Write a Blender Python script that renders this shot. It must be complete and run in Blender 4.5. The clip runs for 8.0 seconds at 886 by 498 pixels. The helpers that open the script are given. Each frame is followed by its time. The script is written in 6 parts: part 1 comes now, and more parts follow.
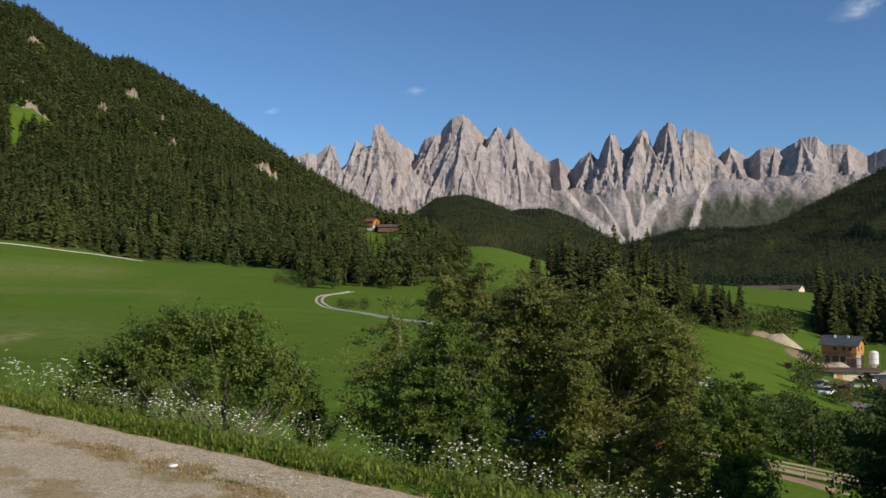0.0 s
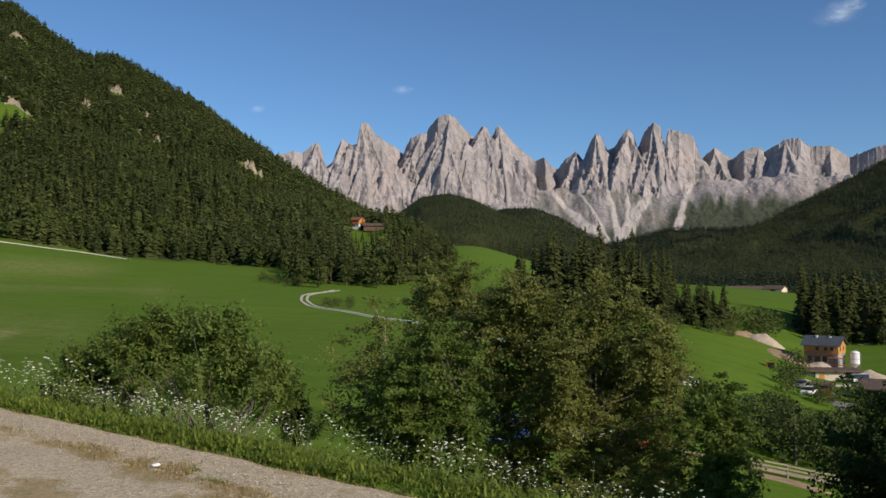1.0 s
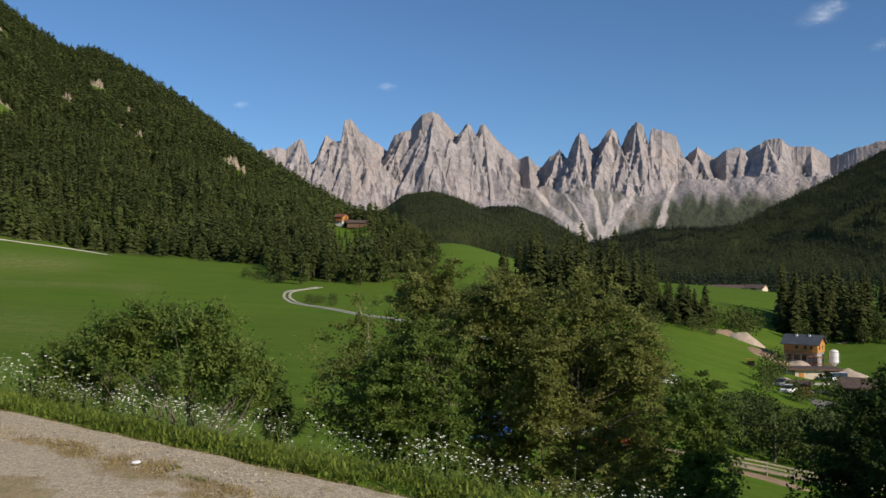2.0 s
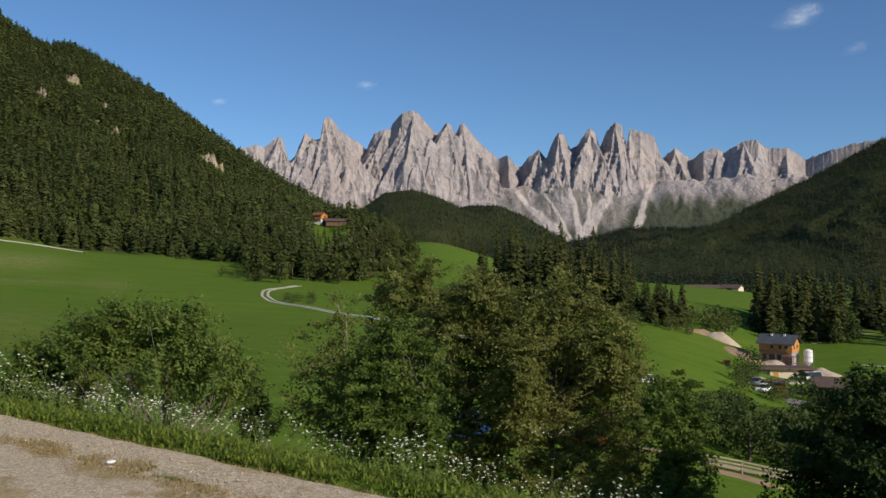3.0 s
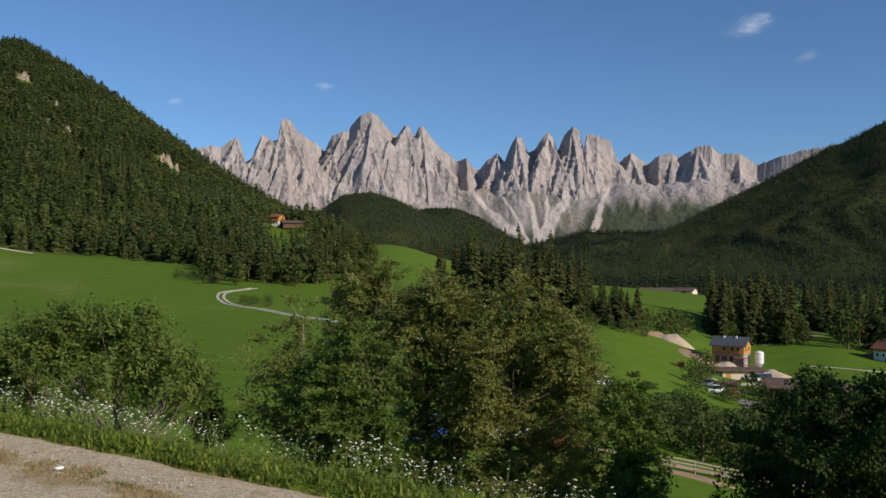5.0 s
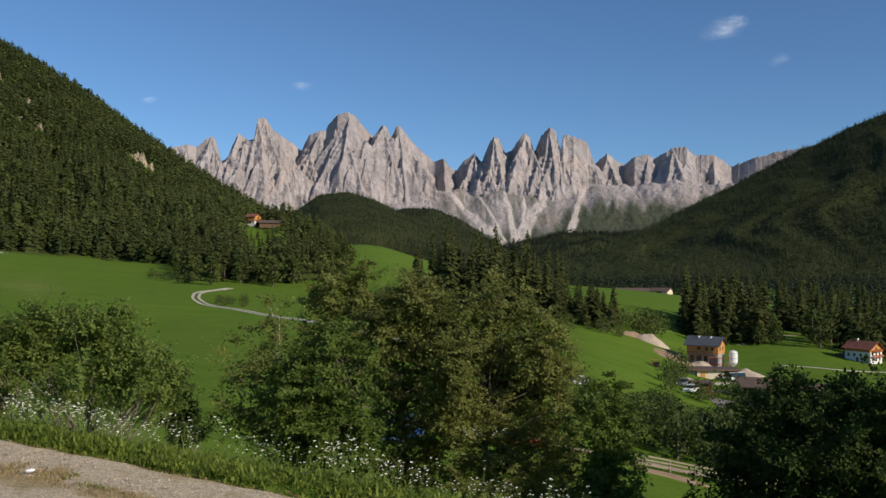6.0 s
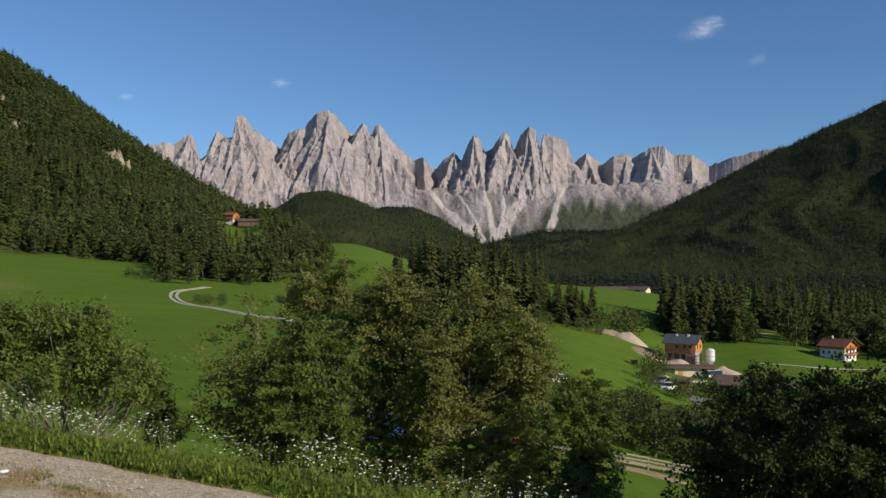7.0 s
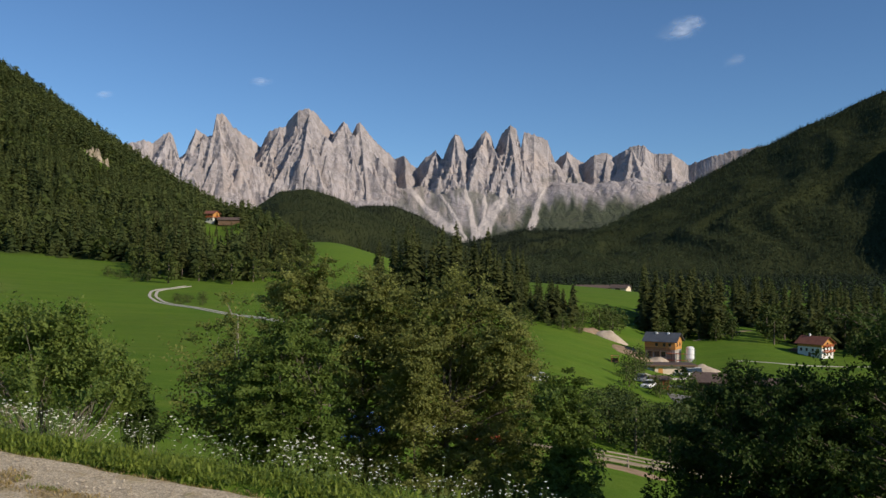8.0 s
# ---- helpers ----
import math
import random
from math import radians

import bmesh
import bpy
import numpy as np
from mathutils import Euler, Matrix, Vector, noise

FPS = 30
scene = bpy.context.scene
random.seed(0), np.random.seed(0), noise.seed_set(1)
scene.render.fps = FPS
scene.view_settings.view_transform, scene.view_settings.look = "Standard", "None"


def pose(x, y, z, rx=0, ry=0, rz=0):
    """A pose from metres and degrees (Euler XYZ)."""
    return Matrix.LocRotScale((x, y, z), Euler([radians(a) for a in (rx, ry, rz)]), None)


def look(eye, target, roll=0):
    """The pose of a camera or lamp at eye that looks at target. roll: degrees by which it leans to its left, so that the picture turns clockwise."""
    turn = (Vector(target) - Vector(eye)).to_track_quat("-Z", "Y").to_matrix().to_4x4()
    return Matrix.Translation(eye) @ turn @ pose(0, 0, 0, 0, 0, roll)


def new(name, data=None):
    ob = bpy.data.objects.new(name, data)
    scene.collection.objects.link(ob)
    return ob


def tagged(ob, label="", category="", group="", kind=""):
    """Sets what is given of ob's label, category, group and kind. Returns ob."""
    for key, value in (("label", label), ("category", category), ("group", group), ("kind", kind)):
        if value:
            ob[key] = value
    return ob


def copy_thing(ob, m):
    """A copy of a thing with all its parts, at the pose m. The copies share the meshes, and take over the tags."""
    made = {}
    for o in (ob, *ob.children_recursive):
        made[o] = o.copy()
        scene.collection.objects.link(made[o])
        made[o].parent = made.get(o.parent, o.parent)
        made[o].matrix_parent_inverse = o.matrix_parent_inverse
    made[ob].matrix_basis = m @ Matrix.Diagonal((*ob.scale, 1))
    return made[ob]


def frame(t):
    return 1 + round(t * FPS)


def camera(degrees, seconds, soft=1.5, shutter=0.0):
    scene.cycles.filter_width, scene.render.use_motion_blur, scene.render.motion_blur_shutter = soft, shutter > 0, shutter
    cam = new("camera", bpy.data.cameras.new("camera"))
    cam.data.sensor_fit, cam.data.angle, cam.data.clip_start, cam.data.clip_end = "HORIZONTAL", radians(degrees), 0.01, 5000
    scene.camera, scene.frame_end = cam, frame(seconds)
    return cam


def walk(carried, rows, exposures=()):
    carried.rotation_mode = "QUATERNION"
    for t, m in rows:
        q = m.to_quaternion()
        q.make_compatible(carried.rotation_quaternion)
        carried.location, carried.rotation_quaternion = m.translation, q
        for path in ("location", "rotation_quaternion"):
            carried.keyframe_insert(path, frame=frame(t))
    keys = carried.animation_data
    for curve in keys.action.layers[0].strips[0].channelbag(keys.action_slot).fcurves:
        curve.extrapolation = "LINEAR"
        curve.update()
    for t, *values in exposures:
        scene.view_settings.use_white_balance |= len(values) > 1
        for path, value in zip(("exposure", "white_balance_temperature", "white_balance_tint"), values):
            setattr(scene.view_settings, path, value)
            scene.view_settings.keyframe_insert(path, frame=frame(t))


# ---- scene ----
# ---- camera ----
EYE = 1.65
cam = camera(56.07, 8.0, soft=1.5)
# seconds, x, y, yaw, pitch, roll
ROWS = [
    (0.0, 0.000, 0.000, 0.000, 2.000, 0.450),
    (0.5, 0.000, 0.004, -0.480, 1.974, 0.338),
    (1.0, 0.000, 0.008, -1.002, 1.931, 0.228),
    (1.5, 0.000, 0.012, -1.514, 1.835, 0.087),
    (3.0, 0.002, 0.020, -3.596, 1.691, -0.285),
    (3.5, 0.004, 0.022, -4.293, 1.709, -0.310),
    (4.0, 0.007, 0.022, -5.065, 1.763, -0.323),
    (4.5, 0.010, 0.021, -5.724, 1.839, -0.364),
    (6.0, 0.018, 0.019, -8.044, 1.909, -0.439),
    (6.5, 0.021, 0.018, -8.728, 1.871, -0.434),
    (7.0, 0.024, 0.016, -9.443, 1.827, -0.431),
    (7.5, 0.026, 0.013, -10.055, 1.793, -0.375),
    (8.0, 0.029, 0.010, -10.728, 1.748, -0.342),
]
walk(cam, [(t, pose(x, y, EYE, 90 + pitch, roll, yaw)) for t, x, y, yaw, pitch, roll in ROWS])

# ---- sky and sun ----
SUN_BEARING, SUN_HEIGHT = 138.0, 27.0   # degrees clockwise from straight ahead, degrees above the horizon
world = bpy.data.worlds.new("sky")
scene.world = world
world.use_nodes = True
wt = world.node_tree
sky = wt.nodes.new("ShaderNodeTexSky")
sky.sky_type = "NISHITA"
sky.sun_disc = False
sky.sun_elevation = radians(SUN_HEIGHT)
sky.sun_rotation = radians(SUN_BEARING)
sky.altitude = 1400
sky.air_density, sky.dust_density, sky.ozone_density = 1.05, 0.15, 5.0
tone = wt.nodes.new("ShaderNodeMix")
tone.data_type, tone.blend_type = "RGBA", "MULTIPLY"
tone.inputs["Factor"].default_value = 1.0
tone.inputs["B"].default_value = (0.93, 1.06, 1.14, 1)
wt.links.new(sky.outputs["Color"], tone.inputs["A"])
wt.links.new(tone.outputs["Result"], wt.nodes["Background"].inputs["Color"])
wt.nodes["Background"].inputs["Strength"].default_value = 0.10
sun = new("sun", bpy.data.lights.new("sun", "SUN"))
sun.data.energy, sun.data.angle, sun.data.color = 5.0, radians(0.5), (1.0, 0.88, 0.73)
a_, e_ = radians(SUN_BEARING), radians(SUN_HEIGHT)
sun_dir = Vector((math.sin(a_) * math.cos(e_), math.cos(a_) * math.cos(e_), math.sin(e_)))
sun.matrix_world = look(sun_dir * 200, (0, 0, 0))
scene.view_settings.exposure = -0.12


# ---- arithmetic ----
rng = np.random.default_rng(7)


def lattice(i, j, seed):
    n = (i.astype(np.int64) * 374761393 + j.astype(np.int64) * 668265263 + seed * 974634777) & 0xFFFFFFFF
    n = ((n ^ (n >> 13)) * 1274126177) & 0xFFFFFFFF
    return ((n ^ (n >> 16)) & 0xFFFF) / 65535.0


def vnoise(x, y, seed=0):
    """Smooth value noise from -1 to 1."""
    x, y = np.broadcast_arrays(np.asarray(x, float), np.asarray(y, float))
    i, j = np.floor(x), np.floor(y)
    u, v = x - i, y - j
    u, v = u * u * (3 - 2 * u), v * v * (3 - 2 * v)
    a, b = lattice(i, j, seed), lattice(i + 1, j, seed)
    c, d = lattice(i, j + 1, seed), lattice(i + 1, j + 1, seed)
    return 2 * ((a * (1 - u) + b * u) * (1 - v) + (c * (1 - u) + d * u) * v) - 1


def fbm(x, y, octaves=4, seed=0):
    s, k, f = 0.0, 1.0, 1.0
    for o in range(octaves):
        s = s + k * vnoise(np.asarray(x) * f, np.asarray(y) * f, seed + 17 * o)
        k, f = k * 0.5, f * 2.03
    return s / 1.9


def ridged(x, y, octaves=4, seed=0):
    s, k, f = 0.0, 1.0, 1.0
    for o in range(octaves):
        s = s + k * (1 - 2 * np.abs(vnoise(np.asarray(x) * f, np.asarray(y) * f, seed + 31 * o)))
        k, f = k * 0.5, f * 2.1
    return s / 1.9


def facets(x, y, seed=0):
    """Distance to the nearest of scattered seeds: hollows that meet in sharp edges."""
    x, y = np.broadcast_arrays(np.asarray(x, float), np.asarray(y, float))
    i, j = np.floor(x), np.floor(y)
    best = np.full(x.shape, 9.0)
    for di in (-1, 0, 1):
        for dj in (-1, 0, 1):
            px_ = i + di + lattice(i + di, j + dj, seed)
            py_ = j + dj + lattice(i + di, j + dj, seed + 1)
            best = np.minimum(best, np.hypot(x - px_, y - py_))
    return best


def smooth(a, b, x):
    s = np.clip((np.asarray(x, float) - a) / (b - a), 0, 1)
    return s * s * (3 - 2 * s)


def polar(bearing, dist):
    return dist * np.sin(np.radians(bearing)), dist * np.cos(np.radians(bearing))


# ---- the lie of the land ----
STEPS = np.array([60, 100, 150, 210, 280, 350, 450, 560, 700.0])
LEFT_SECTIONS = {   # bearing: heights at STEPS
    -60: (-1, -1.5, -1, 2, 7, 13, 26, 40, 60),
    -28: (-4.1, -5.8, -6.0, -4.0, -0.5, 7.5, 19, 30, 45),
    -18: (-6.5, -7.8, -7.4, -4.9, -1.4, 3.8, 9.6, 14, 20),
    -11: (-8.3, -9.0, -8.8, -7.5, -3.0, 1.6, 8.0, 11, 14),
    -7: (-9.0, -9.2, -9.0, -7.9, -2.6, 1.4, 6.0, 10, 12),
    -3.3: (-9.6, -10.2, -9.9, -8.5, -4.0, 0.5, 6.0, 12, 15),
    2.6: (-11, -12, -11.5, -9.0, -5.2, 1.0, 13, 29, 22),
}
RIGHT_SECTIONS = {
    8.4: (-13, -13.7, -12.8, -10.6, -7.6, -4.2, 2, 9, 4),
    12: (-14.3, -14.5, -13.6, -11.2, -8.2, -5.8, -2.2, 0, -4),
    17.6: (-15.5, -15.4, -13.9, -11.2, -8.6, -5.6, -2.4, -4, -12),
    22.7: (-15.2, -17.8, -18.4, -17.4, -12.4, -8.6, -6.0, -8, -16),
    25.6: (-15.8, -19.0, -21.0, -22.2, -18.5, -12, -9.0, -10, -18),
    28.3: (-16.2, -19.5, -21.5, -22.0, -17.0, -13.5, -12, -14, -18),
    31.8: (-16.6, -20.0, -21.5, -21.3, -15.6, -16.4, -16, -16, -18),
    34.7: (-17, -20.2, -21.5, -21.3, -20.0, -19.5, -19, -18, -18),
    60: (-17, -20.2, -21.8, -22.5, -21.5, -19, -18, -18, -18),
}
SECTIONS = {**LEFT_SECTIONS, **RIGHT_SECTIONS}
BEAR = np.arange(-60, 60.01, 0.5)
LOGD = np.linspace(math.log(20), math.log(5000), 221)


def blur(a, n, axis):
    k = np.exp(-0.5 * (np.arange(-3 * n, 3 * n + 1) / n) ** 2)
    k /= k.sum()
    pad = [(0, 0), (0, 0)]
    pad[axis] = (3 * n, 3 * n)
    return np.apply_along_axis(lambda r: np.convolve(r, k, "valid"), axis, np.pad(a, pad, "edge"))


raw = np.array([np.interp(LOGD, np.log(np.r_[STEPS, 1500, 3400, 5000]), np.r_[np.array(z), 0, 40, 120]) for z in SECTIONS.values()])
keys_ = np.array(list(SECTIONS.keys()), float)
TABLE = np.array([np.interp(BEAR, keys_, raw[:, j]) for j in range(len(LOGD))]).T
TABLE = blur(blur(TABLE, 3, 0), 3, 1)

NX, NY, EDGE = 0.640, 0.768, 4.84      # the track's far edge: NX x + NY y = EDGE
BANK_U = np.array([-400, -4, 0.9, 4.78, 4.95, 5.3, 5.6, 6.2, 7.0, 8.0, 12, 18, 24, 35, 60, 100.0])
BANK_Z = np.array([14, 0.2, -0.07, -0.07, -0.02, -0.03, -0.14, -0.44, -0.9, -1.4, -3.4, -6.0, -7.6, -9.5, -13, -17.0])


def base_height(x, y):
    d = np.hypot(x, y) + 1e-9
    b = np.degrees(np.arctan2(x, y))
    u = NX * x + NY * y
    near = np.interp(u, BANK_U, BANK_Z)
    fb = np.clip((b + 60) / 0.5, 0, len(BEAR) - 1.001)
    fd = np.clip((np.log(np.maximum(d, 20)) - LOGD[0]) / (LOGD[1] - LOGD[0]), 0, len(LOGD) - 1.001)
    i, j = fb.astype(int), fd.astype(int)
    p, q = fb - i, fd - j
    far = (TABLE[i, j] * (1 - p) + TABLE[i + 1, j] * p) * (1 - q) + (TABLE[i, j + 1] * (1 - p) + TABLE[i + 1, j + 1] * p) * q
    far = far + 0.8 * smooth(60, 200, d) * fbm(x / 52, y / 40, 3, 5)
    w = smooth(24, 58, d) * (1 - smooth(62, 95, np.abs(b)))
    return near * (1 - w) + far * w


# hills: (bearing, slope seen at the ridge, ridge distance, foot distance)
HILL_LEFT = [(-60, 0.30, 1500, 480), (-28.2, 0.296, 1500, 488), (-26.3, 0.29, 1480, 485), (-24, 0.261, 1450, 482), (-22.4, 0.245, 1450, 480), (-20.7, 0.246, 1430, 476), (-18.2, 0.226, 1400, 470), (-15.4, 0.198, 1350, 462),
             (-12.8, 0.166, 1300, 452), (-10.1, 0.134, 1220, 420), (-7.1, 0.1, 1120, 318), (-4, 0.071, 980, 315), (-0.9, 0.045, 820, 340), (2, 0.026, 700, 420), (4, 0.0, 640, 500)]
HILL_MID = [(-8, 0.03, 2500, 1500), (-3.6, 0.066, 2500, 1500), (-2.1, 0.076, 2500, 1500), (-0.5, 0.0965, 2500, 1500), (1.5, 0.101, 2500, 1500), (3.4, 0.091, 2500, 1500), (5.3, 0.075, 2480, 1500), (7.6, 0.060, 2450, 1500), (9.9, 0.05, 2420, 1500), (12.1, 0.034, 2400, 1500), (15, 0.0, 2400, 1500)]
HILL_BACK = [(1, 0.04, 3000, 2000), (3.8, 0.074, 3000, 2000), (5.3, 0.082, 3000, 2000), (7.3, 0.082, 3000, 2000), (9.2, 0.069, 3000, 2000), (10.7, 0.052, 3000, 2000), (12.9, 0.028, 3000, 2000), (16, 0.0, 3000, 2000)]
HILL_FAR = [(9, 0.02, 3450, 2300), (12.1, 0.038, 3450, 2300), (14.4, 0.047, 3450, 2300), (16.5, 0.056, 3450, 2300), (19.4, 0.053, 3450, 2300), (21.4, 0.056, 3450, 2300), (23.4, 0.068, 3450, 2300), (30, 0.08, 3450, 2300), (45, 0.09, 3450, 2300)]
HILL_RIGHT = [(13, -0.008, 1500, 1000), (15.2, 0.0005, 1650, 1020), (17.5, 0.0128, 1850, 1080), (20.6, 0.0445, 2150, 1200), (23.6, 0.074, 2350, 1300), (26.5, 0.0995, 2450, 1350), (29.7, 0.129, 2520, 1380), (31.5, 0.146, 2550, 1400),
              (32.1, 0.148, 2550, 1400), (34.1, 0.165, 2570, 1400), (36.7, 0.184, 2590, 1400), (38.9, 0.200, 2600, 1400), (44, 0.230, 2600, 1390), (52, 0.275, 2580, 1360), (62, 0.31, 2560, 1330), (75, 0.33, 2560, 1330)]


def hill_height(hill, x, y, lumps, seed, power=1.1):
    h = np.array(hill)
    d = np.hypot(x, y) + 1e-9
    b = np.degrees(np.arctan2(x, y))
    slope, ridge, foot = (np.interp(b, h[:, 0], h[:, k]) for k in (1, 2, 3))
    top = EYE + slope * ridge
    fx, fy = polar(b, foot)
    bottom = base_height(fx, fy) - 0.5
    s = np.clip((d - foot) / (ridge - foot), -0.5, 1)
    z = bottom + (top - bottom) * np.where(s > 0, np.abs(s) ** power, s)
    z = z + lumps * np.sin(np.pi * np.clip(s, 0, 1)) * (ridged(b / 5.0 + 0.6 * vnoise(d / 300, b / 9, seed), d / 900, 3, seed) + 0.6 * fbm(x / 90, y / 90, 3, seed + 3))
    if hill is HILL_RIGHT:     # a side spur beyond the view, which shades the flank next to it
        z = z + 72 * np.exp(-((b - 42.6) / 2.0) ** 2) * smooth(1150, 1550, d) * (1 - smooth(1900, 2250, d))
        z = z + 150 * np.exp(-((b - 49.0) / 3.2) ** 2) * smooth(1000, 1300, d) * (1 - smooth(1900, 2250, d))
    z = np.where(d > ridge, top - 0.45 * (d - ridge), z)
    inside = (b > h[0, 0]) & (b < h[-1, 0]) & (d > foot)
    return np.where(inside, z, -999.0)


HILLS = {"left": (HILL_LEFT, 16, 11), "mid": (HILL_MID, 22, 12), "back": (HILL_BACK, 26, 13), "far": (HILL_FAR, 30, 14), "right": (HILL_RIGHT, 30, 15)}


def height(x, y):
    x, y = np.asarray(x, float), np.asarray(y, float)
    z = base_height(x, y)
    for hill, lumps, seed in HILLS.values():
        z = np.maximum(z, hill_height(hill, x, y, lumps, seed))
    return z


def ground_z(x, y):
    return float(height(np.array([x]), np.array([y]))[0])


# ---- materials ----
def material(name, rough=0.8):
    m = bpy.data.materials.new(name)
    m.use_nodes = True
    nt = m.node_tree
    b = nt.nodes["Principled BSDF"]
    b.inputs["Roughness"].default_value = rough
    b.inputs["Specular IOR Level"].default_value = 0.18
    return m, nt, b


def node(nt, kind, **values):
    n = nt.nodes.new(kind)
    for k, v in values.items():
        n.inputs[k.replace("_", " ")].default_value = v
    return n


def noise_node(nt, scale, detail=4.0, rough=0.55, vector=None, distort=0.0):
    n = node(nt, "ShaderNodeTexNoise", Scale=scale, Detail=detail, Roughness=rough, Distortion=distort)
    if vector is None:
        geo = nt.nodes.new("ShaderNodeNewGeometry")
        vector = geo.outputs["Position"]
    nt.links.new(vector, n.inputs["Vector"])
    return n.outputs["Fac"]


def ramp(nt, fac, stops):
    r = nt.nodes.new("ShaderNodeValToRGB")
    els = r.color_ramp.elements
    while len(els) < len(stops):
        els.new(0.5)
    for el, (p, c) in zip(els, stops):
        el.position = p
        el.color = (*c, 1) if len(c) == 3 else c
    nt.links.new(fac, r.inputs["Fac"])
    return r.outputs["Color"]


def blend(nt, fac, a, b, mode="MIX"):
    n = nt.nodes.new("ShaderNodeMix")
    n.data_type, n.blend_type = "RGBA", mode
    for sock, v in ((n.inputs["Factor"], fac), (n.inputs["A"], a), (n.inputs["B"], b)):
        if isinstance(v, bpy.types.NodeSocket):
            nt.links.new(v, sock)
        else:
            sock.default_value = v if isinstance(v, float) else (*v, 1)
    return n.outputs["Result"]


def sums(nt, op, a, b=0.0):
    n = nt.nodes.new("ShaderNodeMath")
    n.operation = op
    for sock, v in ((n.inputs[0], a), (n.inputs[1], b)):
        if isinstance(v, bpy.types.NodeSocket):
            nt.links.new(v, sock)
        else:
            sock.default_value = v
    return n.outputs["Value"]


def attribute(nt, name):
    n = nt.nodes.new("ShaderNodeAttribute")
    n.attribute_name = name
    return n.outputs["Fac"]


def relief(nt, bsdf, fac, strength, distance):
    n = node(nt, "ShaderNodeBump", Strength=strength, Distance=distance)
    nt.links.new(fac, n.inputs["Height"])
    nt.links.new(n.outputs["Normal"], bsdf.inputs["Normal"])


def stretched(nt, sx, sy, sz):
    geo = nt.nodes.new("ShaderNodeNewGeometry")
    m = nt.nodes.new("ShaderNodeMapping")
    m.inputs["Scale"].default_value = (sx, sy, sz)
    nt.links.new(geo.outputs["Position"], m.inputs["Vector"])
    return m.outputs["Vector"]


def simple(name, a, b, scale=4.0, rough=0.7, bump=0.2, depth=0.01, metal=0.0, stretch=None):
    """Two tones mixed by noise at two sizes, with fine relief."""
    m, nt, p = material(name, rough)
    vec = stretched(nt, *stretch) if stretch else None
    n1 = noise_node(nt, scale, 5, 0.6, vec)
    n2 = noise_node(nt, scale * 0.17, 3, 0.5, vec)
    mix = sums(nt, "ADD", sums(nt, "MULTIPLY", n1, 0.6), sums(nt, "MULTIPLY", n2, 0.4))
    nt.links.new(ramp(nt, mix, [(0.36, a), (0.64, b)]), p.inputs["Base Color"])
    p.inputs["Metallic"].default_value = metal
    if bump:
        relief(nt, p, n1, bump, depth)
    return m


def foliage(name, dark, light, translucent=0.25, rough=0.55, patch=0.35):
    """Leaves: each piece its own tint, broad patches over the crown, some light through the blade."""
    m, nt, p = material(name, rough)
    tint = attribute(nt, "tint")
    n = noise_node(nt, patch, 3, 0.5)
    fac = sums(nt, "ADD", sums(nt, "MULTIPLY", tint, 0.7), sums(nt, "MULTIPLY", n, 0.3))
    col = ramp(nt, fac, [(0.1, dark), (0.9, light)])
    nt.links.new(col, p.inputs["Base Color"])
    if translucent:
        tr = nt.nodes.new("ShaderNodeBsdfTranslucent")
        nt.links.new(blend(nt, 0.5, col, light, "MIX"), tr.inputs["Color"])
        mx = nt.nodes.new("ShaderNodeMixShader")
        mx.inputs["Fac"].default_value = translucent
        nt.links.new(p.outputs["BSDF"], mx.inputs[1])
        nt.links.new(tr.outputs["BSDF"], mx.inputs[2])
        nt.links.new(mx.outputs["Shader"], nt.nodes["Material Output"].inputs["Surface"])
    return m


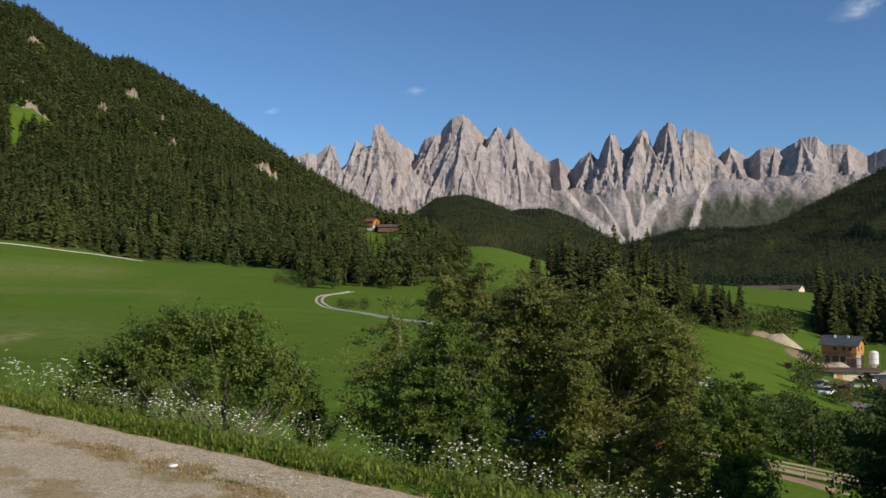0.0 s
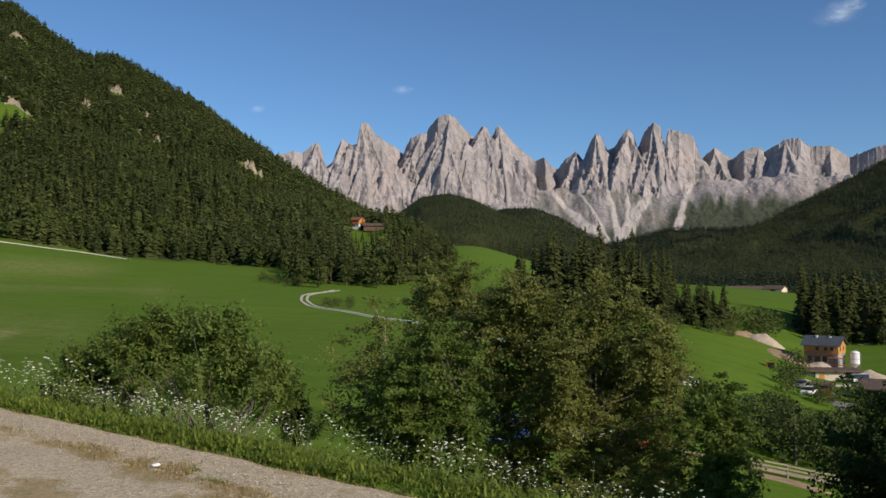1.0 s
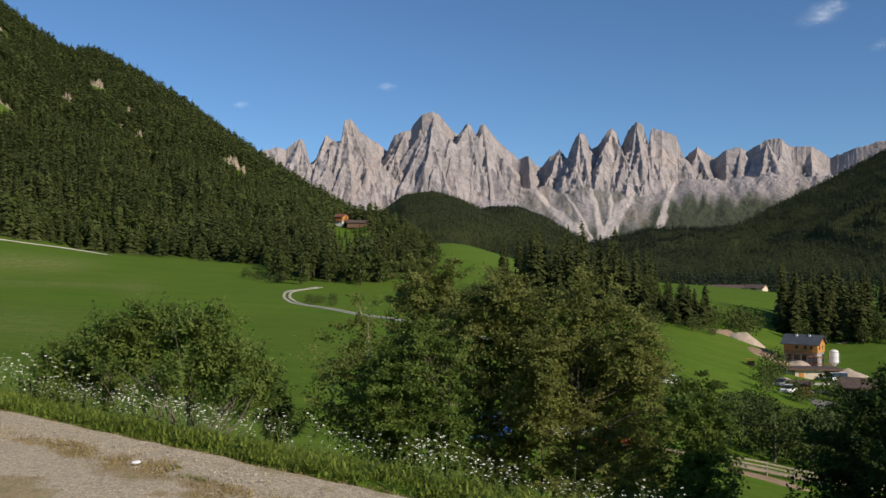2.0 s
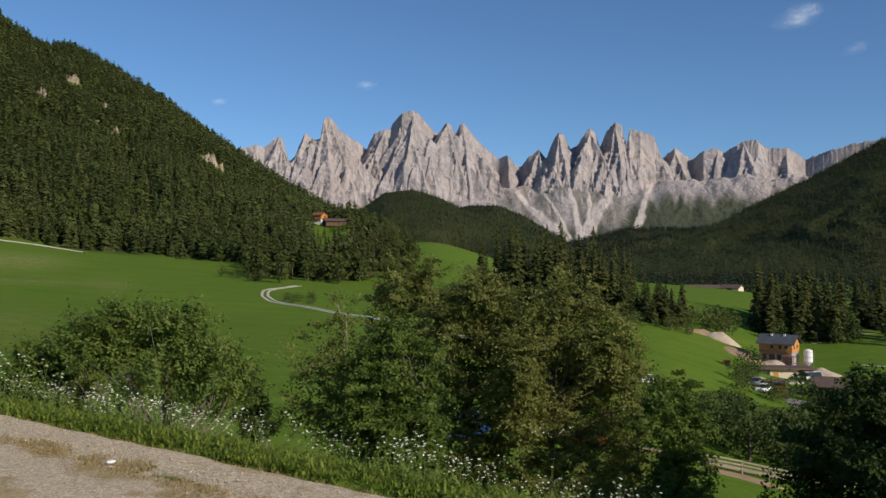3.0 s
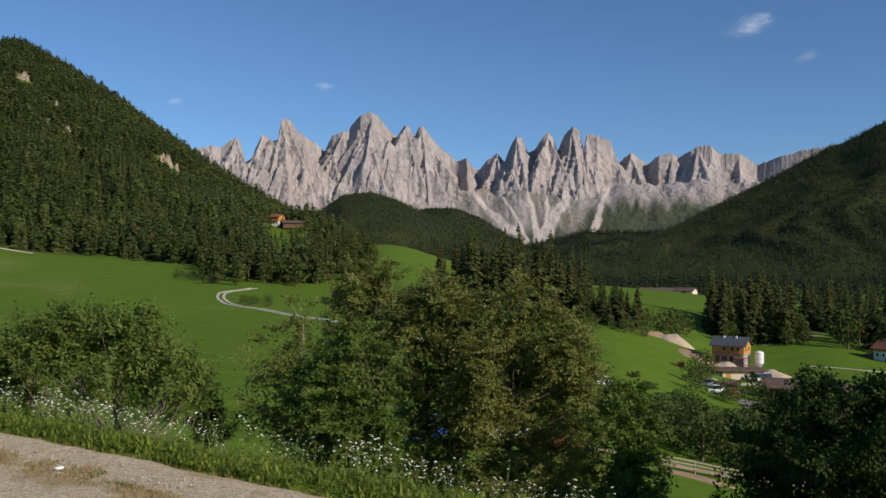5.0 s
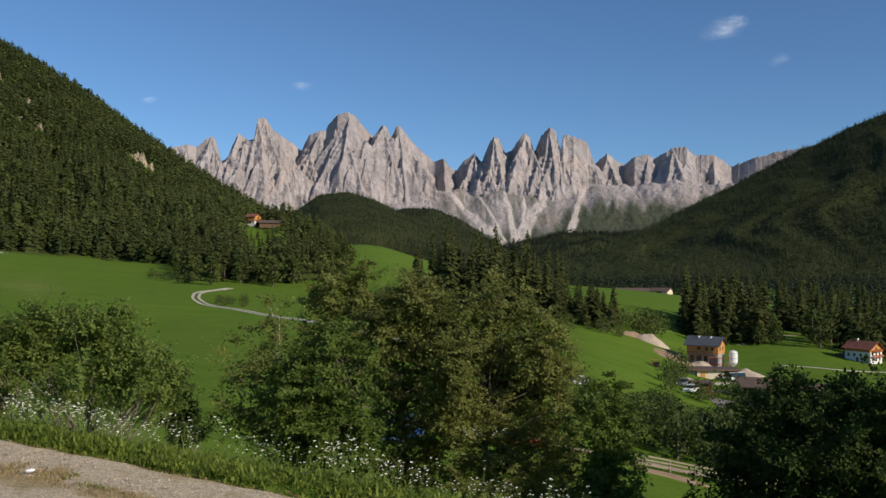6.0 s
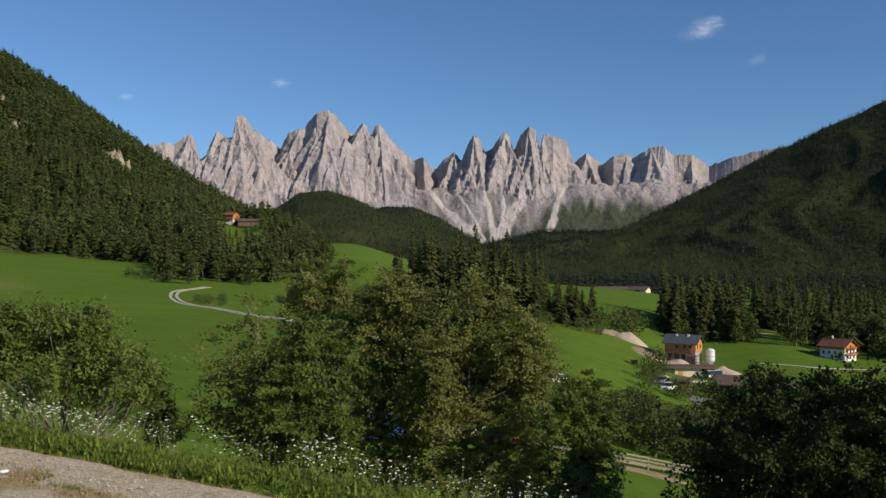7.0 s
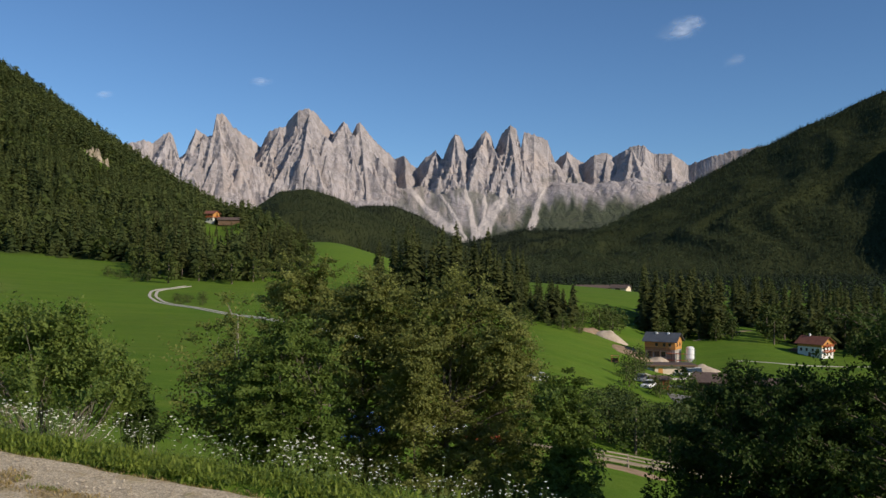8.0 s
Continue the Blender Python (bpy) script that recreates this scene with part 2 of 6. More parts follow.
def meadow_material():
    m, nt, p = material("meadow_grass", 0.9)
    p.inputs["Specular IOR Level"].default_value = 0.06
    broad = noise_node(nt, 0.018, 4, 0.55)
    mid = noise_node(nt, 0.22, 5, 0.65)
    fine = noise_node(nt, 6.0, 4, 0.7)
    mown = noise_node(nt, 0.06, 3, 0.5, stretched(nt, 0.3, 2.2, 1.0), 1.2)
    col = ramp(nt, mid, [(0.3, (0.070, 0.130, 0.011)), (0.7, (0.114, 0.188, 0.018))])
    tuft = noise_node(nt, 1.1, 4, 0.7)
    col = blend(nt, ramp(nt, tuft, [(0.42, (0, 0, 0)), (0.62, (0.6, 0.6, 0.6))]), col, (0.142, 0.212, 0.032))
    col = blend(nt, ramp(nt, broad, [(0.42, (0, 0, 0)), (0.62, (0.55, 0.55, 0.55))]), col, (0.096, 0.182, 0.017))
    col = blend(nt, ramp(nt, mown, [(0.46, (0, 0, 0)), (0.62, (0.75, 0.75, 0.75))]), col, (0.130, 0.186, 0.024))
    swath = noise_node(nt, 0.16, 4, 0.65, stretched(nt, 0.25, 1.6, 1.0), 0.8)
    col = blend(nt, ramp(nt, swath, [(0.4, (0.4, 0.4, 0.4)), (0.54, (0, 0, 0))]), col, (0.070, 0.134, 0.011))
    col = blend(nt, ramp(nt, fine, [(0.35, (0.35, 0.35, 0.35)), (0.6, (0, 0, 0))]), col, (0.04, 0.085, 0.008))
    # worn, straw-coloured strips on the slope
    worn = attribute(nt, "worn")
    patchy = ramp(nt, noise_node(nt, 0.5, 7, 0.85), [(0.42, (0, 0, 0)), (0.58, (1, 1, 1))])
    col = blend(nt, sums(nt, "MULTIPLY", worn, patchy), col, (0.33, 0.29, 0.13))
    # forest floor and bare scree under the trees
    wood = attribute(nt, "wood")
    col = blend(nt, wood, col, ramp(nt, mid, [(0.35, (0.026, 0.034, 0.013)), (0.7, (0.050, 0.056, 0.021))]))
    nt.links.new(col, p.inputs["Base Color"])
    relief(nt, p, sums(nt, "ADD", fine, mid), 0.6, 0.15)
    return m


def gravel_material():
    m, nt, p = material("gravel", 0.95)
    v = node(nt, "ShaderNodeTexVoronoi", Scale=95.0)
    geo = nt.nodes.new("ShaderNodeNewGeometry")
    nt.links.new(geo.outputs["Position"], v.inputs["Vector"])
    broad = noise_node(nt, 1.2, 5, 0.7)
    grain = noise_node(nt, 48, 5, 0.8)
    coarse = noise_node(nt, 22, 6, 0.8)
    stone = blend(nt, 0.62, ramp(nt, broad, [(0.3, (0.54, 0.43, 0.275)), (0.7, (0.72, 0.595, 0.40))]), ramp(nt, v.outputs["Color"], [(0.1, (0.24, 0.19, 0.12)), (0.9, (0.90, 0.76, 0.53))]))
    stone = blend(nt, ramp(nt, grain, [(0.36, (0.75, 0.75, 0.75)), (0.52, (0, 0, 0))]), stone, (0.22, 0.18, 0.14))
    stone = blend(nt, ramp(nt, coarse, [(0.36, (0.75, 0.75, 0.75)), (0.5, (0, 0, 0))]), stone, (0.25, 0.20, 0.14))
    mossy = attribute(nt, "mossy")
    edge = noise_node(nt, 7.5, 6, 0.75)
    cover = sums(nt, "ADD", mossy, sums(nt, "MULTIPLY", sums(nt, "SUBTRACT", edge, 0.5), 1.3))
    cover = sums(nt, "ADD", cover, sums(nt, "MULTIPLY", sums(nt, "SUBTRACT", noise_node(nt, 34, 4, 0.8), 0.5), 1.3))
    turf = ramp(nt, noise_node(nt, 5, 5, 0.75), [(0.32, (0.24, 0.165, 0.075)), (0.5, (0.40, 0.29, 0.14)), (0.66, (0.15, 0.17, 0.04))])
    col = blend(nt, ramp(nt, cover, [(0.34, (0, 0, 0)), (0.95, (0.75, 0.75, 0.75))]), stone, turf)
    nt.links.new(col, p.inputs["Base Color"])
    h = sums(nt, "ADD", sums(nt, "MULTIPLY", v.outputs["Distance"], -0.8), sums(nt, "MULTIPLY", grain, 0.6))
    relief(nt, p, sums(nt, "ADD", h, sums(nt, "MULTIPLY", coarse, 1.2)), 0.5, 0.012)
    return m


def rock_material():
    m, nt, p = material("limestone", 0.95)
    streak = noise_node(nt, 0.016, 7, 0.65, stretched(nt, 1.0, 0.8, 0.45), 1.2)
    ledge = noise_node(nt, 0.013, 6, 0.65, stretched(nt, 0.6, 0.5, 1.3), 1.5)
    broad = noise_node(nt, 0.0042, 4, 0.55)
    grit = noise_node(nt, 0.09, 6, 0.75)
    vein = noise_node(nt, 0.011, 9, 0.6, stretched(nt, 1.0, 0.7, 0.6), 0.8)
    joint = sums(nt, "MINIMUM", sums(nt, "MULTIPLY", sums(nt, "ABSOLUTE", sums(nt, "SUBTRACT", vein, 0.5)), 9.0), 1.0)
    # rock greys, cooled slightly so that distance haze is in the colour
    col = ramp(nt, streak, [(0.28, (0.26, 0.234, 0.232)), (0.5, (0.372, 0.338, 0.334)), (0.72, (0.45, 0.41, 0.405))])
    col = blend(nt, ramp(nt, ledge, [(0.5, (0, 0, 0)), (0.68, (0.45, 0.45, 0.45))]), col, (0.33, 0.275, 0.24))
    col = blend(nt, ramp(nt, broad, [(0.5, (0, 0, 0)), (0.68, (0.4, 0.4, 0.4))]), col, (0.50, 0.39, 0.31))
    col = blend(nt, ramp(nt, grit, [(0.36, (0.4, 0.4, 0.4)), (0.52, (0, 0, 0))]), col, (0.26, 0.23, 0.215))
    col = blend(nt, ramp(nt, joint, [(0.05, (0.5, 0.5, 0.5)), (0.4, (0, 0, 0))]), col, (0.22, 0.20, 0.19))
    scree = attribute(nt, "scree")
    pale = ramp(nt, noise_node(nt, 0.03, 5, 0.6), [(0.3, (0.46, 0.405, 0.365)), (0.7, (0.56, 0.50, 0.455))])
    col = blend(nt, scree, col, pale)
    green = attribute(nt, "green")
    # dwarf-pine green, with shade on the right apron put into its colour
    shade_green = ramp(nt, noise_node(nt, 0.028, 6, 0.7), [(0.3, (0.020, 0.034, 0.014)), (0.7, (0.052, 0.070, 0.026))])
    col = blend(nt, green, col, shade_green)
    nt.links.new(col, p.inputs["Base Color"])
    relief(nt, p, sums(nt, "ADD", sums(nt, "ADD", sums(nt, "MULTIPLY", streak, 0.5), sums(nt, "MULTIPLY", ledge, 0.6)), sums(nt, "ADD", joint, sums(nt, "MULTIPLY", grit, 0.3))), 0.6, 7.0)
    return m


MEADOW = meadow_material()
GRAVEL = gravel_material()
LIMESTONE = rock_material()
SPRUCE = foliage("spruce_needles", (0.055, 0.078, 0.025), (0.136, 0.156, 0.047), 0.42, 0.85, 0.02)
# SPRUCE darkened: shade and haze of the farthest woods put into colour
SPRUCE_SHADED = foliage("shaded_spruce_needles", (0.016, 0.026, 0.016), (0.038, 0.050, 0.027), 0.25, 0.85, 0.02)
# distant shade and haze put into the colour: SPRUCE, dimmer and bluer
SPRUCE_HAZED = foliage("hazed_spruce_needles", (0.036, 0.054, 0.027), (0.088, 0.106, 0.045), 0.35, 0.85, 0.02)
SPRUCE_NEAR = foliage("spruce_boughs", (0.030, 0.044, 0.013), (0.105, 0.115, 0.032), 0.3, 0.8, 0.05)
LARCH = foliage("larch_and_birch_foliage", (0.045, 0.065, 0.014), (0.088, 0.110, 0.025), 0.25, 0.7, 0.05)
LEAF_ELDER = foliage("elder_leaves", (0.068, 0.112, 0.022), (0.250, 0.315, 0.072), 0.5, 0.55, 0.6)
LEAF_ALDER = foliage("alder_leaves", (0.062, 0.080, 0.020), (0.310, 0.325, 0.088), 0.45, 0.55, 0.6)
LEAF_ASH = foliage("ash_leaves", (0.050, 0.088, 0.016), (0.190, 0.255, 0.052), 0.45, 0.55, 0.6)
LEAF_WILLOW = foliage("willow_leaves", (0.090, 0.120, 0.026), (0.230, 0.250, 0.065), 0.4, 0.75)
# maple shade put into the leaf colour; small bushes share it
LEAF_SHADE = foliage("shade_dark_leaves", (0.022, 0.044, 0.010), (0.075, 0.112, 0.022), 0.3, 0.75)
SHRUB = foliage("shrub_leaves", (0.035, 0.058, 0.013), (0.115, 0.140, 0.032), 0.2, 0.65, 0.2)
BARK = simple("bark", (0.085, 0.068, 0.05), (0.2, 0.165, 0.125), 14, 0.9, 0.6, 0.01, stretch=(1, 1, 0.25))
BARK_GREY = simple("grey_brown_bark", (0.15, 0.125, 0.10), (0.31, 0.265, 0.21), 14, 0.85, 0.4, 0.006, stretch=(1, 1, 0.3))
BARK_PALE = simple("pale_bark", (0.24, 0.205, 0.16), (0.44, 0.38, 0.31), 14, 0.85, 0.4, 0.006, stretch=(1, 1, 0.3))
GRASS = foliage("verge_grass", (0.115, 0.170, 0.026), (0.345, 0.410, 0.072), 0.55, 0.6, 1.2)
DRY_GRASS = foliage("dry_grass", (0.21, 0.155, 0.060), (0.42, 0.32, 0.14), 0.2, 0.8, 1.5)
PETAL = simple("white_petals", (0.72, 0.70, 0.56), (0.88, 0.86, 0.74), 60, 0.7, 0, 0)
STALK = simple("green_stalk", (0.09, 0.14, 0.03), (0.15, 0.2, 0.05), 30, 0.6, 0, 0)


# ---- mesh helpers ----
def mesh_of(name, verts, faces, mat, attrs=None, smoothed=False):
    """A mesh from arrays; faces is an (n, k) array or a list of those."""
    me = bpy.data.meshes.new(name)
    groups = faces if isinstance(faces, list) else [faces]
    verts = np.asarray(verts, np.float32)
    loops = np.concatenate([np.asarray(g, np.int32).ravel() for g in groups])
    counts = np.concatenate([np.full(len(g), np.asarray(g).shape[1], np.int32) for g in groups])
    me.vertices.add(len(verts))
    me.vertices.foreach_set("co", verts.ravel())
    me.loops.add(len(loops))
    me.loops.foreach_set("vertex_index", loops)
    me.polygons.add(len(counts))
    me.polygons.foreach_set("loop_start", np.concatenate([[0], np.cumsum(counts)[:-1]]).astype(np.int32))
    me.polygons.foreach_set("use_smooth", np.full(len(counts), smoothed))
    for key, values in (attrs or {}).items():
        me.attributes.new(key, "FLOAT", "POINT").data.foreach_set("value", np.asarray(values, np.float32))
    me.update(calc_edges=True)
    me.materials.append(mat)
    return me


def part(name, bm, mat, parent=None, label=""):
    """Links a bmesh or a mesh as one object, under a thing or a part."""
    if isinstance(bm, bmesh.types.BMesh):
        me = bpy.data.meshes.new(name)
        bm.to_mesh(me)
        bm.free()
        me.materials.append(mat)
    else:
        me = bm
    ob = new(name, me)
    if parent is not None:
        ob.parent = parent
    if label:
        ob["label"] = label
    return ob


def grid_faces(rows, cols):
    i = np.arange((rows - 1) * (cols - 1))
    r, c = i // (cols - 1), i % (cols - 1)
    a = r * cols + c
    return np.stack([a, a + 1, a + cols + 1, a + cols], 1)


def box(bm, x0, y0, z0, x1, y1, z1, bevel=0.0):
    r = bmesh.ops.create_cube(bm, size=1.0)
    for v in r["verts"]:
        v.co = Vector(((x0 + x1) / 2 + v.co.x * (x1 - x0), (y0 + y1) / 2 + v.co.y * (y1 - y0), (z0 + z1) / 2 + v.co.z * (z1 - z0)))
    if bevel:
        edges = list({e for v in r["verts"] for e in v.link_edges})
        bmesh.ops.bevel(bm, geom=edges, offset=bevel, segments=1, affect="EDGES")
    return bm


def boxed(x0, y0, z0, x1, y1, z1, bevel=0.0):
    return box(bmesh.new(), x0, y0, z0, x1, y1, z1, bevel)


def tube(points, radii, sides=5):
    """Vertices and quads of a tapered tube along points."""
    pts = np.asarray(points, float)
    n = len(pts)
    t = np.gradient(pts, axis=0)
    t /= np.linalg.norm(t, axis=1)[:, None] + 1e-9
    ref = np.where(np.abs(t[:, 2:3]) > 0.9, np.array([[1.0, 0, 0]]), np.array([[0, 0, 1.0]]))
    a = np.cross(t, ref)
    a /= np.linalg.norm(a, axis=1)[:, None] + 1e-9
    b = np.cross(t, a)
    ang = np.arange(sides) * 2 * np.pi / sides
    ring = np.cos(ang)[None, :, None] * a[:, None] + np.sin(ang)[None, :, None] * b[:, None]
    v = (pts[:, None] + ring * np.asarray(radii)[:, None, None]).reshape(-1, 3)
    i = np.arange((n - 1) * sides)
    r, c = i // sides, i % sides
    c2 = (c + 1) % sides
    return v, np.stack([r * sides + c, r * sides + c2, (r + 1) * sides + c2, (r + 1) * sides + c], 1)


def joined(pieces):
    vs, fs, k = [], [], 0
    for v, f in pieces:
        vs.append(v)
        fs.append(np.asarray(f) + k)
        k += len(v)
    return np.concatenate(vs), np.concatenate(fs)


# ---- ground: one sheet to the horizon ----
def build_ground():
    bear = np.radians(np.r_[np.arange(-180, -46, 4.0), np.arange(-46, 46.01, 0.29), np.arange(50, 180, 4.0)])
    dist = np.r_[np.geomspace(0.3, 700, 165), np.arange(720, 2700, 24.0), np.geomspace(2720, 4985, 26)]
    b, d = np.meshgrid(bear, dist)
    x, y = d * np.sin(b), d * np.cos(b)
    z = height(x, y)
    deg = np.degrees(b)
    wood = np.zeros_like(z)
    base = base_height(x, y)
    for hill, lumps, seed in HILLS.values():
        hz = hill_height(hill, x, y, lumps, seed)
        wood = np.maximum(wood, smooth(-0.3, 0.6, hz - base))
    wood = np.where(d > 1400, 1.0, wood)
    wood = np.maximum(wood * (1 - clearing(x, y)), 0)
    u = NX * x + NY * y
    # worn strips: a bend of old cart track on the meadow, bare earth above the drop, thin grass on the slope
    worn = WORN(x, y, d, deg, u)
    n = len(bear)
    verts = np.stack([x, y, z], -1).reshape(-1, 3)
    r, c = np.divmod(np.arange((len(dist) - 1) * n), n)
    c2 = (c + 1) % n
    quads = np.stack([r * n + c, (r + 1) * n + c, (r + 1) * n + c2, r * n + c2], 1)[:, ::-1]
    hub = len(verts)
    verts = np.concatenate([verts, [[0, 0, ground_z(0, 0)]]])
    k = np.arange(n)
    fan = np.stack([np.full(n, hub), (k + 1) % n, k], 1)
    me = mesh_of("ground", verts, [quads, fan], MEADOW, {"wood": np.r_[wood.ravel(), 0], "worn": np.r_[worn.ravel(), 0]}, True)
    tagged(new("ground", me), "rolling green hay meadow and wooded slopes of an alpine valley", "ground", kind="structure")


def WORN(x, y, d, deg, u):
    w = 0.95 * np.exp(-((d - 128 - 14 * np.sin((deg + 27.2) / 1.6)) / 8) ** 2) * smooth(-32, -30, deg) * (1 - smooth(-26.6, -25.6, deg))
    w = w + 0.3 * np.exp(-((deg + 18.0) / 1.3) ** 2 - ((d - 265) / 32) ** 2) + 0.55 * np.exp(-((d - 345 - 2 * (deg + 26)) / 34) ** 2) * (1 - smooth(-23, -19, deg))
    w = w + 0.35 * np.exp(-((d - 268) / 14) ** 2) * (1 - smooth(-22, -16, deg)) + 0.3 * np.exp(-((d - 150) / 40) ** 2) * (1 - smooth(-24, -19, deg))
    return w + 0.25 * smooth(5.2, 7.5, u) * (1 - smooth(9, 13, u)) * (d < 60)


ROCKS = [  # bearing, distance, width, height, of bare rocks on the wooded hillside
    (-25.76, 1448, 12, 8), (-26.23, 1225, 22, 10), (-27.79, 1190, 12, 9), (-26.71, 923, 16, 7), (-26.26, 803, 28, 7), (-20.46, 1120, 20, 13), (-22.26, 997, 13, 16),
    (-18.65, 1072, 14, 9), (-17.93, 920, 9, 8), (-19.06, 955, 8, 7), (-12.03, 960, 26, 17), (-11.5, 935, 7, 6),
]
CLEARINGS = [  # bearing, distance, half-width in degrees, half-depth, of openings in the woods
    (-4.2, 490, 1.55, 100), (-27.3, 760, 0.34, 75), (2.9, 610, 3.1, 150),
] + [(b_, d_ - 20, 38.0 * w_ / d_, 24) for b_, d_, w_, h_ in ROCKS]


def clearing(x, y):
    d, b = np.hypot(x, y), np.degrees(np.arctan2(x, y))
    out = np.zeros_like(d)
    for cb, cd, wb, wd in CLEARINGS:
        q = np.sqrt(((b - cb) / wb) ** 2 + ((d - cd) / wd) ** 2) + 0.25 * vnoise(x / 14, y / 14, 3)
        out = np.maximum(out, 1 - smooth(0.8, 1.1, q))
    return out


build_ground()


# ---- gravel track in front of the eye ----
def on_track(s, u):
    """World x, y from metres along the track (to the right) and across it."""
    return NY * s + NX * u, -NX * s + NY * u


def turf(s, u):
    """How far turf covers the gravel: a broken strip between the wheels, and the near margin."""
    strip = smooth(3.5, 3.8, u) * (1 - smooth(4.1, 4.4, u)) + 1.7 * (1 - smooth(2.95, 3.5, u)) * (1 - smooth(-3.2, -1.5, s)) + 0.5 * (1 - smooth(1.0, 1.5, u))
    return np.clip((0.5 * strip + 0.75 * fbm(s * 0.9, u * 1.9, 4, 21) + 0.8 * fbm(s * 4.5, u * 6.5, 4, 22) - 0.36) * 2.0, 0, 1)


def build_track():
    s, u = np.meshgrid(np.arange(-22, 14.01, 0.07), np.linspace(0.7, 4.9, 64), indexing="ij")
    wob = 0.02 * vnoise(s * 0.9, u * 0, 4) + 0.025 * vnoise(s * 3.7, u * 0, 5)
    uu = u + wob * smooth(3.9, 4.9, u) + (0.14 * vnoise(s * 0.7, u * 0, 6) + 0.07 * vnoise(s * 2.9, u * 0, 7)) * (1 - smooth(0.7, 1.8, u))
    z = 0.004 - 0.03 * np.exp(-((u - 4.4) / 0.34) ** 2) - 0.03 * np.exp(-((u - 1.9) / 0.4) ** 2) + 0.018 * fbm(s * 1.4, u * 1.4, 4, 9) - 0.05 * smooth(4.78, 4.9, u) - 0.07 * (1 - smooth(0.72, 1.0, u))
    x, y = on_track(s, uu)
    mossy = np.clip(turf(s, u) + 0.55 * smooth(4.66, 4.84, u + 0.05 * vnoise(s * 5, u * 5, 24)), 0, 1)
    me = mesh_of("gravel_track", np.stack([x, y, z], -1).reshape(-1, 3), grid_faces(*s.shape), GRAVEL, {"mossy": mossy.ravel()}, True)
    tagged(new("gravel_track", me), "pale gravel cart track with patches of dry grass", "track", kind="structure")


build_track()


def build_pebbles():
    """Loose stones on the track."""
    n = 11000
    s, u = rng.uniform(-13, -3, n), rng.normal(4.1, 0.5, n)
    s, u = s[(u > 2.6) & (u < 4.78)], u[(u > 2.6) & (u < 4.78)]
    n = len(s)
    x, y = on_track(s, u)
    size = rng.gamma(2.0, 0.0016, n) + 0.0025
    octa = np.array([[1, 0, 0], [-1, 0, 0], [0, 1, 0], [0, -1, 0], [0, 0, 1], [0, 0, -1.0]])
    v = octa[None] * size[:, None, None] * rng.uniform(0.6, 1.3, (n, 6, 3)) * np.array([1.2, 1, 0.7])
    v += np.stack([x, y, 0.0 * x - 0.01 + size * 0.4], -1)[:, None]
    tri = np.array([[0, 2, 4], [2, 1, 4], [1, 3, 4], [3, 0, 4], [2, 0, 5], [1, 2, 5], [3, 1, 5], [0, 3, 5]])
    f = (tri[None] + 6 * np.arange(n)[:, None, None]).reshape(-1, 3)
    mat = simple("pebble_stone", (0.22, 0.18, 0.13), (0.60, 0.51, 0.38), 24, 0.9, 0, 0)
    tagged(new("gravel_stones", mesh_of("gravel_stones", v.reshape(-1, 3), f, mat)), "loose pale grey gravel stones on the track", "gravel", kind="stuff")
    bm = bmesh.new()
    bmesh.ops.create_icosphere(bm, subdivisions=2, radius=1.0)
    for p in bm.verts:
        k = 1 + 0.22 * noise.noise(p.co * 1.7)
        p.co = Vector((p.co.x * 0.043 * k, p.co.y * 0.028 * k, p.co.z * 0.016 * k))
    ob = part("white_stone", bm, simple("white_stone", (0.66, 0.66, 0.66), (0.84, 0.84, 0.83), 40, 0.8, 0.2, 0.002))
    ob.location = (-2.40, 7.43, 0.008)
    ob.rotation_euler = (0, 0, 0.3)
    tagged(ob, "small bright white stone lying on the gravel track", "stone")


build_pebbles()


# ---- limestone massif ----
WEST_CREST = [(-14, 0.12), (-9.2, 0.1496), (-8.6, 0.146), (-7.66, 0.1615), (-7.35, 0.155), (-6.95, 0.131), (-6.6, 0.136), (-5.95, 0.1655), (-5.2, 0.158), (-4.9, 0.159), (-4.62, 0.185), (-4.2, 0.185), (-3.6, 0.171), (-2.2, 0.155), (-1.73, 0.147), (-1.25, 0.166), (-0.5, 0.173), (-0.08, 0.1725), (0.25, 0.184),
              (0.71, 0.1915), (1.5, 0.1958), (2.0, 0.190), (2.47, 0.1795), (3.13, 0.1665), (3.55, 0.177), (3.83, 0.183), (4.1, 0.177), (4.38, 0.168), (4.7, 0.179), (4.95, 0.1805), (5.5, 0.169), (6.15, 0.1555), (6.9, 0.146), (7.22, 0.1375), (7.7, 0.1405), (8.06, 0.141), (8.5, 0.131), (8.85, 0.1265)]
EAST_CREST = [(9.4, 0.138), (10.17, 0.1495), (10.65, 0.138), (11.2, 0.162), (11.5, 0.168), (11.9, 0.165), (12.3, 0.149), (12.7, 0.151), (13.3, 0.168), (13.63, 0.173), (13.95, 0.168), (14.28, 0.149), (14.7, 0.168), (15.29, 0.179), (15.75, 0.174), (16.05, 0.153), (16.25, 0.1715), (17.0, 0.167), (17.9, 0.159),
              (18.4, 0.1345), (19.19, 0.1465), (19.9, 0.136), (20.32, 0.1315), (21.0, 0.142), (21.9, 0.1435), (22.3, 0.138), (23.1, 0.147), (23.5, 0.1515), (24.4, 0.1505), (24.95, 0.141), (26.1, 0.1415), (26.7, 0.133), (27.18, 0.1275), (28.66, 0.1367), (30.07, 0.1421), (31.45, 0.145), (33, 0.146), (36, 0.15)]
